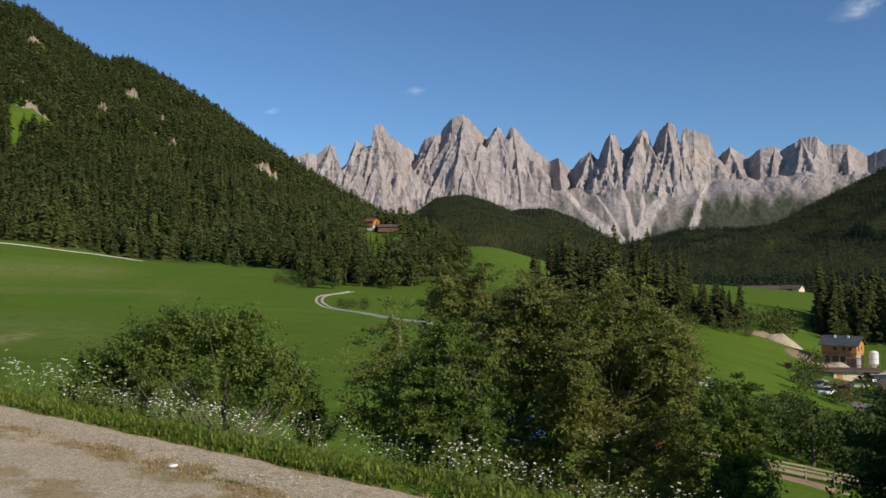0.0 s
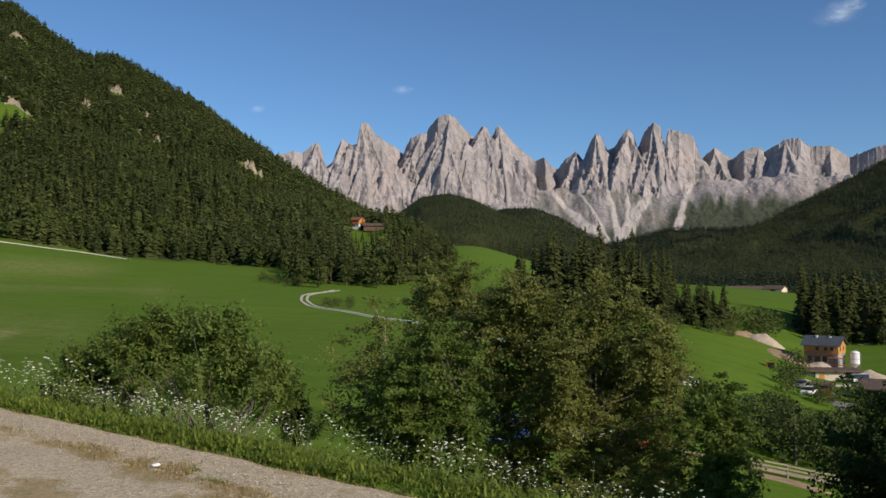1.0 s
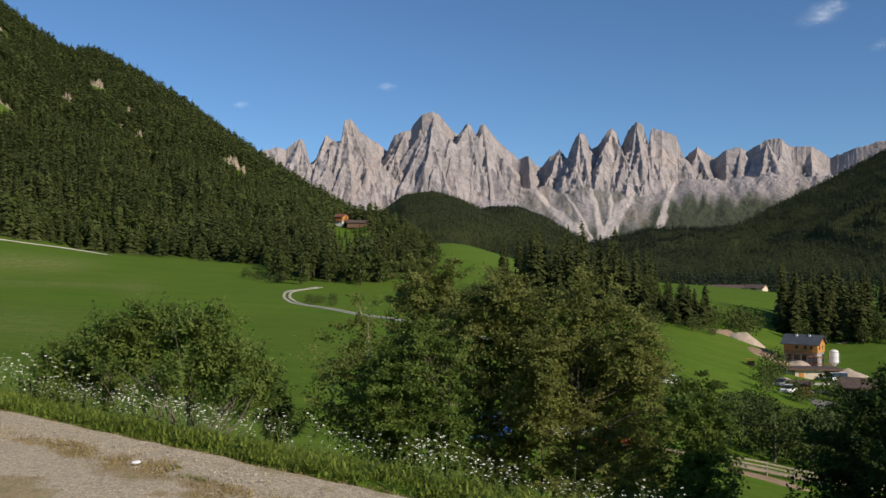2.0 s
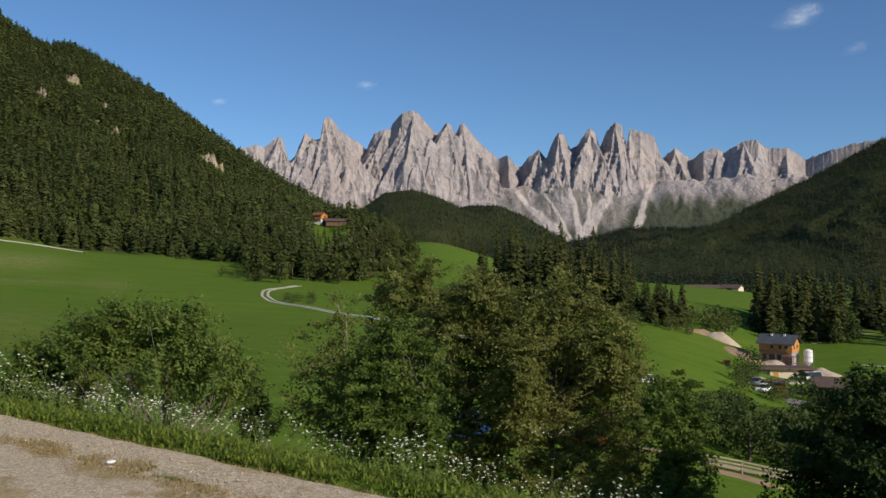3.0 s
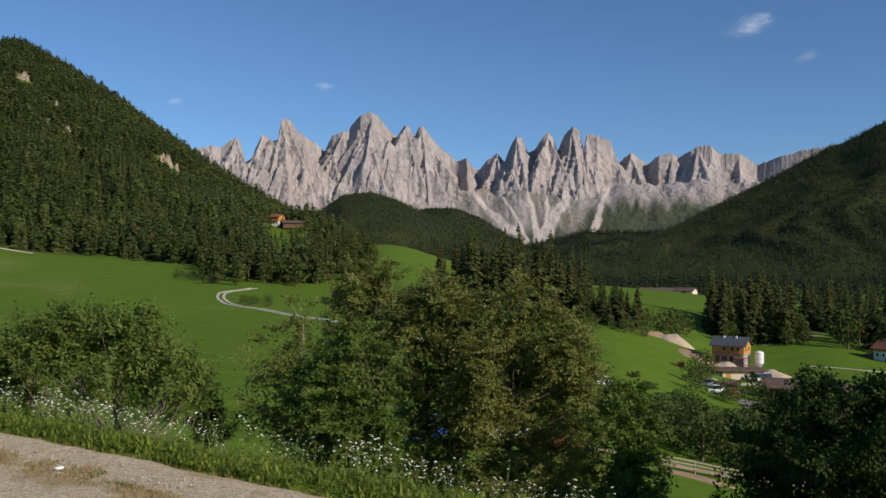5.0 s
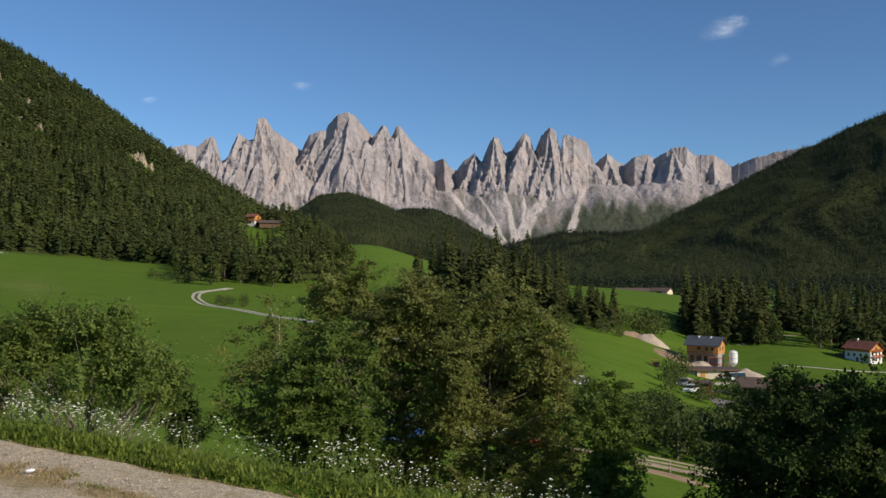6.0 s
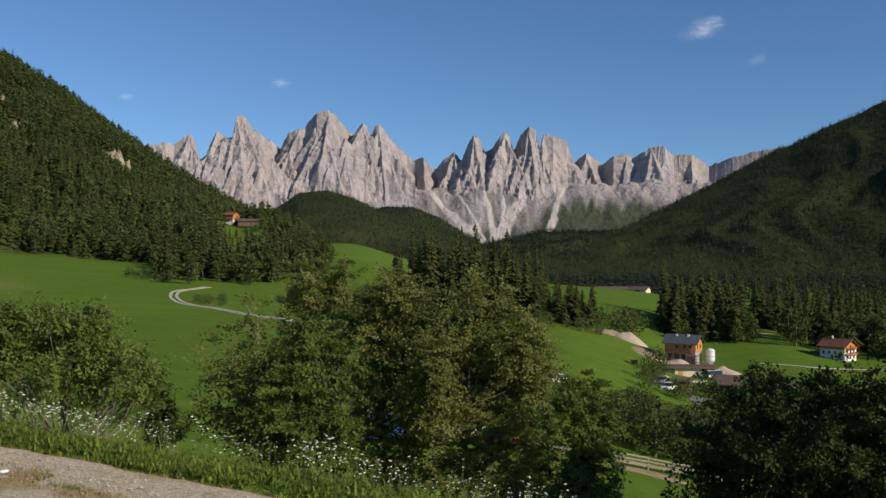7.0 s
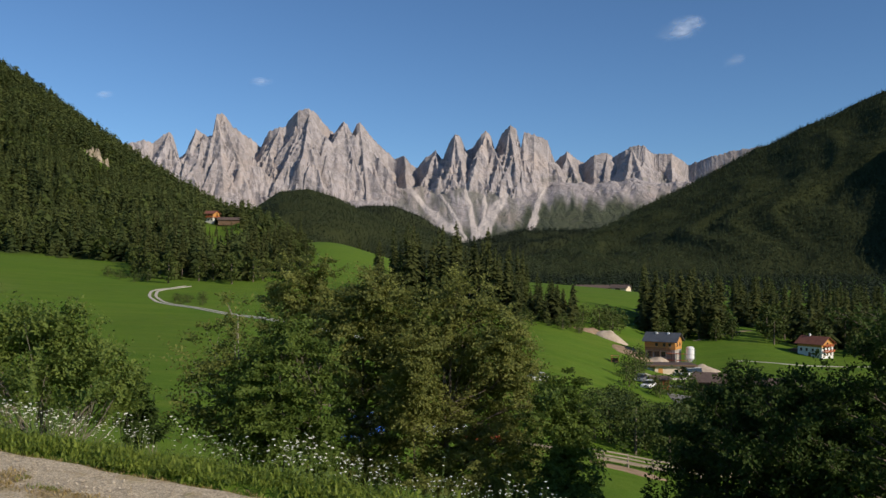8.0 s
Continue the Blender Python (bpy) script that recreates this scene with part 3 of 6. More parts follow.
FOOT = [(-14, 0.095), (-7, 0.108), (-2.5, 0.082), (0.5, 0.088), (3.0, 0.097), (5.5, 0.096), (8.4, 0.097), (12, 0.104), (15.8, 0.102), (19.4, 0.104), (24.4, 0.104), (30, 0.108), (36, 0.105)]
FANS = [(-2.2, -2.7, 0.3), (3.6, 3.1, 0.3), (8.5, 11.9, 0.42), (10.3, 12.3, 0.16), (12.2, 13.0, 0.2), (15.1, 13.2, 0.42), (13.7, 13.2, 0.15), (17.6, 16.4, 0.3)]  # scree: bearing at the gully, bearing below, half-width


def rib(z, along, d, a0, d0, z0, heading, fall, left, right, length):
    """Raises z to a ridge that runs out from (a0, d0), turned heading degrees from straight down the face; fall along it, left and right its flanks."""
    c = np.flatnonzero(np.abs(along[0] - a0) < 330)
    q = np.flatnonzero((d[:, 0] < d0 + 40) & (d[:, 0] > d0 - length - 160))
    if len(c) < 2 or len(q) < 2:
        return
    win = (slice(q[0], q[-1] + 1), slice(c[0], c[-1] + 1))
    h = radians(heading)
    dx, dy = along[win] - a0, d0 - d[win]
    t = dx * math.sin(h) + dy * math.cos(h)
    w = dx * math.cos(h) - dy * math.sin(h)
    top = z0 - np.where(t < 0, -2.6 * t, np.where(t > length, fall * length + 3.4 * (t - length), fall * t))
    z[win] = np.maximum(z[win], top - np.where(w < 0, -left * w, right * w))


def build_massif():
    r = np.random.default_rng(77)
    crest = np.array(WEST_CREST + EAST_CREST)
    cols = np.arange(-11.0, 34.0, 0.056)
    rows = np.r_[np.linspace(3380, 3960, 40)[:-1], np.linspace(3960, 4560, 158), np.linspace(4572, 4720, 5)]
    b, d = np.meshgrid(cols, rows)
    rad = math.pi / 180 * 4400
    along = b * rad
    # crest line in plan: summits stand forward, notches lie back
    kb, kt = crest[:, 0], crest[:, 1]
    rise = kt - np.interp(kb, kb, np.convolve(np.pad(kt, 3, "edge"), np.ones(7) / 7, "valid"))
    kd = 4430 - np.clip(rise * 5200, -80, 55) + r.uniform(-18, 18, len(kb)) + 50 * smooth(16.5, 20, kb)
    cd = np.interp(cols, kb, kd)
    ct = np.interp(cols, kb, kt) + 0.0006 + 0.0019 * ridged(cols * 3.1, 0 * cols, 4, 2)
    cz = EYE + ct * cd + 3
    # broken rock: the plan wanders, more so away from the crest
    fade = smooth(0, 60, cd[None] - d)
    wa = along + fade * (9 * fbm(along / 90, d / 90, 3, 50) + 3 * vnoise(along / 22, d / 30, 53))
    wd = d + fade * (12 * fbm(along / 80 + 9, d / 100, 3, 51) + 5 * vnoise(along / 20, d / 60, 54))
    steep = 1.75 + 0.45 * vnoise(cols * 0.8, 0 * cols, 70)
    drop = cd[None] - wd
    z = cz[None] - np.where(drop < 0, -1.6 * drop, np.where(drop < 34, 3.0 * drop, 102 + steep[None] * (drop - 34)))
    def flank():     # broad slabs for the most part, some sheer sides
        return r.uniform(1.1, 1.7) if r.uniform() < 0.4 else r.uniform(1.9, 3.4)

    # ridges down the face, each with side ribs
    for i in range(1, len(kb) - 1):
        if kb[i] < -11 or kb[i] > 33:
            continue
        peak = kt[i] >= kt[i - 1] and kt[i] >= kt[i + 1]
        if not peak and r.uniform() < 0.45:
            continue
        z0 = EYE + kt[i] * kd[i] - r.uniform(6, 22) - (0 if peak else 35)
        heads = (r.uniform(-38, -8), r.uniform(6, 34)) if peak and r.uniform() < 0.55 else (r.uniform(-30, 32),)
        for head in heads:
            fall, ln = r.uniform(1.15, 1.6), r.uniform(180, 330)
            rib(z, wa, wd, kb[i] * rad, kd[i] - 6, z0, head, fall, flank(), r.uniform(1.1, 2.2), ln)
            for _ in range(r.integers(3, 6)):
                t = r.uniform(0.1, 0.85) * ln
                rib(z, wa, wd, kb[i] * rad + t * math.sin(radians(head)), kd[i] - 6 - t * math.cos(radians(head)), z0 - fall * t - r.uniform(2, 16),
                    head + r.choice([-1, 1]) * r.uniform(22, 62), r.uniform(1.1, 1.9), flank(), r.uniform(0.9, 2.2), r.uniform(60, 170))
    # free-standing buttresses low on the face
    for _ in range(70):
        ab, ad = r.uniform(-9.5, 32), r.uniform(4130, 4350)
        here = z[np.argmin(np.abs(rows - ad)), np.argmin(np.abs(cols - ab))]
        for head in (r.uniform(-50, -12), r.uniform(5, 45)):
            rib(z, wa, wd, ab * rad, ad, here + r.uniform(10, 34), head, r.uniform(1.2, 2.2), flank(), r.uniform(0.9, 2.2), r.uniform(40, 130))
    # ledges: bedding that dips gently, and joints
    lie = z + 0.22 * along + 16 * vnoise(along / 160, d / 160, 71)
    z = z + fade * (0.62 * 34 / 6.28 * np.sin(lie * 6.28 / 34) + 0.45 * 13 / 6.28 * np.sin(lie * 6.28 / 13))
    shard = 12 * facets((along + 0.45 * d) / 58, (d - 0.2 * along) / 80, 81) + 8 * facets((along - 0.5 * d) / 24, d / 30, 83) + 3 * facets((along + 0.2 * d) / 11, d / 14, 85) - 12
    z = z + fade * (shard + 7 * ridged((along + 0.8 * d) / 60, (d - 0.4 * along) / 240, 3, 58) + 6 * ridged((along + 10 * vnoise(d / 60, along / 100, 60)) / 30, d / 300, 3, 61))
    z = np.minimum(z, EYE + (ct[None] + 0.0007 - 0.00002 * np.clip(cd[None] - d, 0, 400)) * d + 3 + 4 * fbm(along / 16, d / 16, 2, 72) * fade)
    foot = np.interp(b, [p[0] for p in FOOT], [p[1] for p in FOOT]) + 0.006 * fbm(b * 0.8, d / 260, 3, 8)
    q = np.clip((d - 3380) / (4200 - 3380), 0, 1.3)
    z0, z1 = EYE + 0.030 * 3380, EYE + foot * 4200
    fan, core = np.zeros_like(b), np.zeros_like(b)
    for top, low, wide in FANS:
        centre = low + (top - low) * np.clip((q - 0.25) / 0.75, 0, 1.2) + 0.12 * vnoise(q * 7, 0 * q + top, 91)
        g = np.exp(-((b - centre) / (wide * (0.7 + 0.9 * np.clip(1 - q, 0, 1)) * (1 + 0.5 * vnoise(q * 9, 0 * q + low, 92)))) ** 2) * (0.75 + 0.35 * fbm(b * 6, q * 12, 3, 93))
        fan = np.maximum(fan, g)
    apron = z0 + smooth(0.8, 1.05, q) * (1 - 0.85 * smooth(7, 8.5, b) * (1 - 0.4 * smooth(15.5, 17.5, b))) * (15 * ridged((along + 0.6 * d) / 70, d / 200, 4, 58) + 7 * ridged((along - 0.5 * d) / 26, d / 70, 3, 59) - 9) + (z1 - z0) * np.minimum(q, 1.06) ** 1.35 + 9 * fbm(b * 0.8, q * 2.0, 4, 90) + 4 * fan
    wall = smooth(-8, 14, z - apron)
    z = np.maximum(z, apron)
    x, y = polar(b, d)
    slope_t = (z - EYE) / d
    streaks = smooth(0.0, 0.5, fbm(b * 2.4 + q * 1.5, q * 1.2, 4, 101))
    scree = np.clip(np.maximum(smooth(0.2, 0.55, fan), 0.5 * streaks * (1 - 0.8 * smooth(16, 18, b)) * smooth(0.6, 1.0, q + 0.15 * fbm(b * 1.5, q * 2, 3, 103))), 0, 1) * (1 - wall)
    # green reaches higher right of 15 degrees, standing in for shade too
    low = 0.9 * (1 - smooth(0.044, 0.070, slope_t + 0.016 * fbm(b * 2.6, q * 4, 4, 98) - 0.032 * smooth(15.0, 17.5, b)))
    ledge = 0.42 * smooth(0.1, 0.5, fbm(b * 1.6, z / 45, 3, 99)) * (1 - smooth(0.112, 0.125, slope_t)) * smooth(14, 18, b)
    green = np.clip(np.maximum(low * (1 - wall) * (1 - 0.95 * smooth(0.3, 0.6, fan) * smooth(0.12, 0.3, q)), ledge * wall), 0, 1)
    thin = 0.55 * smooth(-0.5, 0.25, fbm(b * 3 + q * 2, q * 3, 4, 107)) * smooth(6.4, 8.4, b) * (1 - smooth(15, 17, b)) * (1 - smooth(0.12, 0.4, fan)) * (1 - wall)
    green = np.maximum(green, thin)
    me = mesh_of("limestone_massif", np.stack([x, y, z], -1).reshape(-1, 3), grid_faces(*b.shape), LIMESTONE, {"scree": scree.ravel(), "green": green.ravel()}, False)
    tagged(new("mountain_massif", me), "jagged pale grey limestone peaks with scree fans in evening sun", "mountain", kind="structure")


build_massif()


# ---- woods ----
def conifer(boughs, seed, slim=0.15, bare=0.05, full=0.8):
    """A unit-high spruce of single drooping boughs round a stem."""
    r = np.random.default_rng(seed)
    h = bare + (0.97 - bare) * (1 - np.sqrt(1 - (np.arange(boughs) + r.uniform(0, 1, boughs)) / (boughs + 1)))
    rad = (slim * (1 - h) ** full * r.uniform(0.6, 1.35, boughs) * (1 + 0.25 * np.sin(h * r.uniform(14, 30) + r.uniform(0, 6))) + 0.012)
    ang = np.arange(boughs) * 2.4 + r.uniform(-0.6, 0.6, boughs)
    half = r.uniform(0.3, 0.75, boughs)
    drop = rad * r.uniform(0.15, 0.75, boughs)
    root = np.stack([-0.1 * rad * np.cos(ang), -0.1 * rad * np.sin(ang), h + 0.022 + 0.10 * rad], 1)
    one = np.stack([rad * np.cos(ang - half), rad * np.sin(ang - half), h - drop], 1)
    two = np.stack([rad * np.cos(ang + half), rad * np.sin(ang + half), h - drop * r.uniform(0.5, 1.5, boughs)], 1)
    v = np.stack([root, one, two], 1).reshape(-1, 3)
    f = np.arange(3 * boughs).reshape(-1, 3)
    tip = np.array([[0.014, 0, 0], [-0.007, 0.012, 0], [-0.007, -0.012, 0], [0, 0, 1.02]])
    return np.concatenate([v, tip]), np.concatenate([f, np.array([[0, 1, 3], [1, 2, 3], [2, 0, 3]]) + len(v)])


def clump_tree(n, seed, wide=0.32, low=0.12):
    """A unit-high round-headed tree: several uneven boughs' worth of small tilted leaf clumps, with gaps between."""
    r = np.random.default_rng(seed)
    m = 11
    h = low + 0.12 + (0.76 - low) * (np.arange(m) + r.uniform(0, 0.8, m)) / m
    reach = wide * 0.62 * np.sin(np.pi * np.clip((h - low * 0.5) / 1.06, 0.05, 0.97)) ** 0.6
    a0 = np.arange(m) * 2.4 + r.uniform(-0.5, 0.5, m)
    mid = np.stack([reach * np.cos(a0), reach * np.sin(a0), h], 1)
    mid[-2:, :2] *= 0.3
    size = wide * r.uniform(0.34, 0.56, m)
    i = r.integers(0, m, n)
    p = r.normal(size=(n, 3))
    p /= np.linalg.norm(p, axis=1)[:, None]
    c = mid[i] + p * (size[i] * r.uniform(0.45, 1.08, n) ** 0.5)[:, None] * np.array([1, 1, 0.82])
    c[:, 2] = np.clip(c[:, 2], 0.02, 1.02)
    k = 0.92 / math.sqrt(n) * r.uniform(0.5, 1.35, n)
    nrm = p + r.normal(scale=0.75, size=(n, 3)) + np.array([0, 0, 0.35])
    nrm /= np.linalg.norm(nrm, axis=1)[:, None]
    a = np.cross(nrm, r.normal(size=(n, 3)))
    a /= np.linalg.norm(a, axis=1)[:, None]
    bb = np.cross(nrm, a)
    v = np.stack([c + a * k[:, None], c + bb * k[:, None] * 0.7, c - a * k[:, None], c - bb * k[:, None] * 0.7], 1).reshape(-1, 3)
    f = np.arange(4 * n).reshape(-1, 4)
    return v, np.concatenate([f[:, :3], f[:, [0, 2, 3]]])


def planted(templates, x, y, z, tall, wide, tints, r):
    """All trees of a wood as one set of vertices, triangles and tints."""
    vs, fs, ts, k = [], [], [], 0
    pick = r.integers(0, len(templates), len(x))
    for i, (tv, tf) in enumerate(templates):
        m = np.flatnonzero(pick == i)
        if not len(m):
            continue
        a = r.uniform(0, 6.28, len(m))
        c, s = np.cos(a)[:, None], np.sin(a)[:, None]
        sw = (tall * wide)[m][:, None]
        v = np.stack([x[m][:, None] + sw * (c * tv[:, 0] - s * tv[:, 1]), y[m][:, None] + sw * (s * tv[:, 0] + c * tv[:, 1]), z[m][:, None] - 0.3 + tall[m][:, None] * tv[:, 2]], -1)
        vs.append(v.reshape(-1, 3))
        fs.append((tf[None] + (k + len(tv) * np.arange(len(m)))[:, None, None]).reshape(-1, 3))
        ts.append((tints[m][:, None] + r.uniform(-0.08, 0.08, (len(m), len(tv)))).ravel())
        k += len(m) * len(tv)
    return np.concatenate(vs), np.concatenate(fs), np.concatenate(ts)


def sown(spacing, b0, b1, d0, d1, r):
    """Jittered places, within bearings and distances."""
    xs = np.arange(d1 * math.sin(radians(b0)) if b0 < 0 else 0, d1 * math.sin(radians(b1)) if b1 > 0 else 0, spacing)
    ys = np.arange(d0 * 0.7, d1, spacing)
    x, y = np.meshgrid(xs, ys)
    x = x.ravel() + r.uniform(-0.46, 0.46, x.size) * spacing
    y = y.ravel() + r.uniform(-0.46, 0.46, y.size) * spacing
    d, b = np.hypot(x, y), np.degrees(np.arctan2(x, y))
    m = (d > d0) & (d < d1) & (b > b0) & (b < b1)
    return x[m], y[m]


def wood(name, label, hill_key, spacing, b0, b1, d0, d1, templates, tall, mat, seed, share=1.0, beyond=25):
    r = np.random.default_rng(seed)
    x, y = sown(spacing, b0, b1, d0, d1, r)
    hill, lumps, hs = HILLS[hill_key]
    h = np.array(hill)
    d, b = np.hypot(x, y), np.degrees(np.arctan2(x, y))
    z = height(x, y)
    own = hill_height(hill, x, y, lumps, hs) if hill_key != "floor" else np.where(base_height(x, y) >= z - 0.5, z, -999)
    keep = (own >= z - 0.01) & (d < np.interp(b, h[:, 0], h[:, 2]) + beyond) & (clearing(x, y) < 0.5)
    keep &= (r.uniform(size=len(x)) < share) & (fbm(x / 60, y / 60, 3, seed) + r.normal(scale=0.3, size=len(x)) > -0.5)
    x, y, z = x[keep], y[keep], z[keep]
    n = len(x)
    th = tall * r.uniform(0.5, 1.22, n) ** 0.9 * (1 + 0.18 * fbm(x / 120, y / 120, 2, seed + 1))
    tints = np.clip(0.42 + 0.4 * fbm(x / 45, y / 45, 3, seed + 2) + r.normal(scale=0.24, size=n), 0.02, 1)
    v, f, t = planted(templates, x, y, z, th, r.uniform(0.85, 1.35, n), tints, r)
    tagged(new(name, mesh_of(name, v, f, mat, {"tint": t})), label, "forest", kind="stuff")
    return n


FAR_SPRUCE = [conifer(92, 100 + i, 0.14 + 0.014 * i, 0.04 + 0.05 * (i % 3), 0.65 + 0.06 * (i % 4)) for i in range(8)]
MID_SPRUCE = [conifer(40, 110 + i, 0.20 + 0.012 * i, 0.05, 0.6 + 0.08 * (i % 3)) for i in range(6)]
TINY_SPRUCE = [conifer(12, 120 + i, 0.23, 0.04, 0.7) for i in range(6)]
EDGE_BROAD = [clump_tree(130, 150 + i, 0.34, 0.02) for i in range(4)]
FAR_BROAD = [clump_tree(46, 140 + i, 0.36, 0.02) for i in range(4)]
HILLS["floor"] = ([(0, -1, 3300, 3290), (0.01, -1, 3300, 3290)], 0, 0)
wood("spruce_forest", "dense spruce forest on the lower sunlit hillside", "left", 6.6, -31, 1.2, 290, 900, FAR_SPRUCE, 15.5, SPRUCE, 1)
wood("spruce_forest", "dense spruce forest high on a steep sunlit hillside", "left", 7.2, -31, 1.2, 900, 1560, MID_SPRUCE, 18, SPRUCE, 8)
wood("spruce_forest", "spruce forest on the valley floor", "floor", 12.5, 4, 42, 640, 3250, TINY_SPRUCE, 15, SPRUCE_SHADED, 9)
del HILLS["floor"]
wood("larch_forest", "light green birches and larches along the forest edge", "left", 8.5, -31, -8, 440, 540, EDGE_BROAD, 11.5, LARCH, 12, 0.7)
wood("larch_forest", "lighter larch and birch trees mixed into the hillside forest", "left", 14, -31, 1.2, 290, 1560, FAR_BROAD, 12.5, LARCH, 2, 0.55)
wood("spruce_forest", "spruce forest on the shaded valley flank, its colour dimmed for shade", "right", 7.9, 12, 42, 1000, 2640, TINY_SPRUCE, 13.5, SPRUCE_HAZED, 3)
wood("spruce_forest", "distant rounded hill covered in spruce dimmed for haze and shade", "mid", 8.8, -6, 15, 1750, 2530, TINY_SPRUCE, 12, SPRUCE_HAZED, 4)
wood("spruce_forest", "distant wooded spur below the limestone cliffs", "back", 11, 1, 16, 2350, 3030, TINY_SPRUCE, 13, SPRUCE_SHADED, 5)
wood("spruce_forest", "far spruce forest at the foot of the cliffs, darkened for shade and haze", "far", 15, 9, 34, 2280, 3480, TINY_SPRUCE, 20, SPRUCE_SHADED, 6)


# ---- single trees in the middle distance ----
def bough_spruce(seed, levels=38, per=8, slim=0.12, bare=0.1, ragged=0.45):
    """A unit-high spruce built of single drooping boughs, and its stem."""
    r = np.random.default_rng(seed)
    vs, fs, ts, k = [], [], [], 0
    crook = r.normal(scale=0.01, size=2)
    for i in range(levels):
        h = bare + (0.985 - bare) * (i / (levels - 1)) ** 0.95
        rad = slim * ((1 - h) ** 0.7) * r.uniform(1 - ragged, 1 + ragged * 0.8) + 0.012
        n = max(3, int(per * (1 - 0.5 * h) + r.uniform(-1, 1)))
        ang = r.uniform(0, 6.28) + np.arange(n) * 2 * np.pi / n + r.uniform(-0.5, 0.5, n)
        ln = rad * r.uniform(0.4, 1.25, n)
        wd = ln * r.uniform(0.2, 0.36, n) + 0.006
        c, q = np.cos(ang), np.sin(ang)
        droop = r.uniform(0.1, 0.9, n) * (0.5 + 0.6 * (1 - h))
        lift = h + r.uniform(-0.015, 0.015, n)
        at = crook * h
        p0 = np.stack([at[0] + 0 * c, at[1] + 0 * c, lift + 0.010], 1)
        pl = np.stack([at[0] + 0.6 * ln * c - wd * q, at[1] + 0.6 * ln * q + wd * c, lift - 0.5 * ln * droop - 0.012 * r.uniform(0, 2, n)], 1)
        pr = np.stack([at[0] + 0.6 * ln * c + wd * q, at[1] + 0.6 * ln * q - wd * c, lift - 0.5 * ln * droop - 0.012 * r.uniform(0, 2, n)], 1)
        pt = np.stack([at[0] + ln * c, at[1] + ln * q, lift - ln * droop], 1)
        vs.append(np.stack([p0, pl, pt, pr], 1).reshape(-1, 3))
        tri = np.array([[0, 2, 1], [0, 3, 2]])
        fs.append((tri[None] + (k + 4 * np.arange(n))[:, None, None]).reshape(-1, 3))
        ts.append(np.repeat(r.uniform(0, 0.5, n), 4))
        k += 4 * n
    stem = tube([[0, 0, -0.02], [crook[0] * 0.4, crook[1] * 0.4, 0.4], [crook[0], crook[1], 0.98]], [0.013, 0.009, 0.002], 6)
    return (np.concatenate(vs), np.concatenate(fs), np.concatenate(ts)), stem


def tree_thing(name, label, category, crown, stem, crown_mat, bark, scale, group="", tint=0.3):
    v, f, t = crown
    base = new(name)
    k = np.array(scale)
    part("trunk", mesh_of("trunk", stem[0] * k, stem[1], bark, smoothed=True), bark, base)
    part("crown", mesh_of("crown", v * k, f, crown_mat, {"tint": np.clip(t + tint, 0, 1)}), crown_mat, base)
    return tagged(base, label, category, group)


def stand(things, places, r, sway=1.5):
    """Copies of the given trees at places (x, y, scale); the originals take the first places."""
    for i, (x, y, k) in enumerate(places):
        m = pose(x, y, ground_z(x, y) - 0.15, r.uniform(-sway, sway), r.uniform(-sway, sway), r.uniform(0, 360)) @ Matrix.Scale(k, 4)
        if i < len(things):
            things[i].matrix_basis = m
        else:
            ob = copy_thing(things[i % len(things)], m)
            ob.scale = (k, k, k)


def spruce_set(group, label, tall, seeds, tint, slim=0.15, mat=None):
    out = []
    for i, s in enumerate(seeds):
        crown, stem = bough_spruce(s, 36 + 2 * (i % 4), 9, slim * (0.85 + 0.12 * (i % 4)), 0.05 + 0.11 * (i % 3), 0.5)
        out.append(tree_thing("spruce_tree", label, "tree", crown, stem, mat or SPRUCE_NEAR, BARK, (tall, tall, tall), group, tint + 0.1 * (i % 3)))
    return out


def broad_set(group, label, tall, seeds, n, mat, tint=0.25, wide=0.34, low=0.02):
    out = []
    for s in seeds:
        v, f = clump_tree(n, s, wide, low)
        r = np.random.default_rng(s)
        t = np.repeat(r.uniform(0, 0.6, n), 4)
        stem = tube([[0, 0, -0.03], [0.01, 0.01, 0.3], [0, 0, 0.75]], [0.03, 0.02, 0.006], 6)
        out.append(tree_thing("broadleaf_tree", label, "tree", (v, f, t), stem, mat, BARK, (tall, tall, tall), group, tint))
    return out


def scatter(n, b0, b1, d0, d1, r, gap, k0=0.7, k1=1.25, where=None):
    """Places with some room between them."""
    out = []
    for _ in range(n * 30):
        b, d = r.uniform(b0, b1), math.sqrt(r.uniform(d0 ** 2, d1 ** 2))
        x, y = polar(b, d)
        if all((x - p) ** 2 + (y - q) ** 2 > gap * gap for p, q, _ in out) and (where is None or where(b, d)):
            out.append((float(x), float(y), r.uniform(k0, k1)))
        if len(out) == n:
            break
    return out


def open_ground(b, d):
    x, y = polar(b, d)
    return clearing(np.array([x]), np.array([y]))[0] < 0.3


gr = np.random.default_rng(31)
stand(spruce_set("spruces on the spur", "tall dark green spruce at the foot of the wooded spur", 17, (201, 202, 203, 204, 205), 0.2),
      scatter(92, -9.6, 1.5, 300, 480, gr, 6.5, 0.6, 1.2, lambda b, d: open_ground(b, d) and d > np.interp(b, [-10, -7.5, -4, 0, 3], [345, 300, 312, 335, 420]) and not (-6.1 < b < -2.5 and d > 335)), gr)
stand(broad_set("leafy trees on the spur", "light green leafy tree among dark spruces", 11, (211, 212, 213), 420, LARCH),
      scatter(34, -9.9, 1.9, 290, 420, gr, 8, 0.6, 1.2, lambda b, d: open_ground(b, d) and d > np.interp(b, [-10, -7.5, -4, 0, 3], [330, 292, 302, 320, 400]) and not (-6.1 < b < -2.5 and d > 345)), gr)
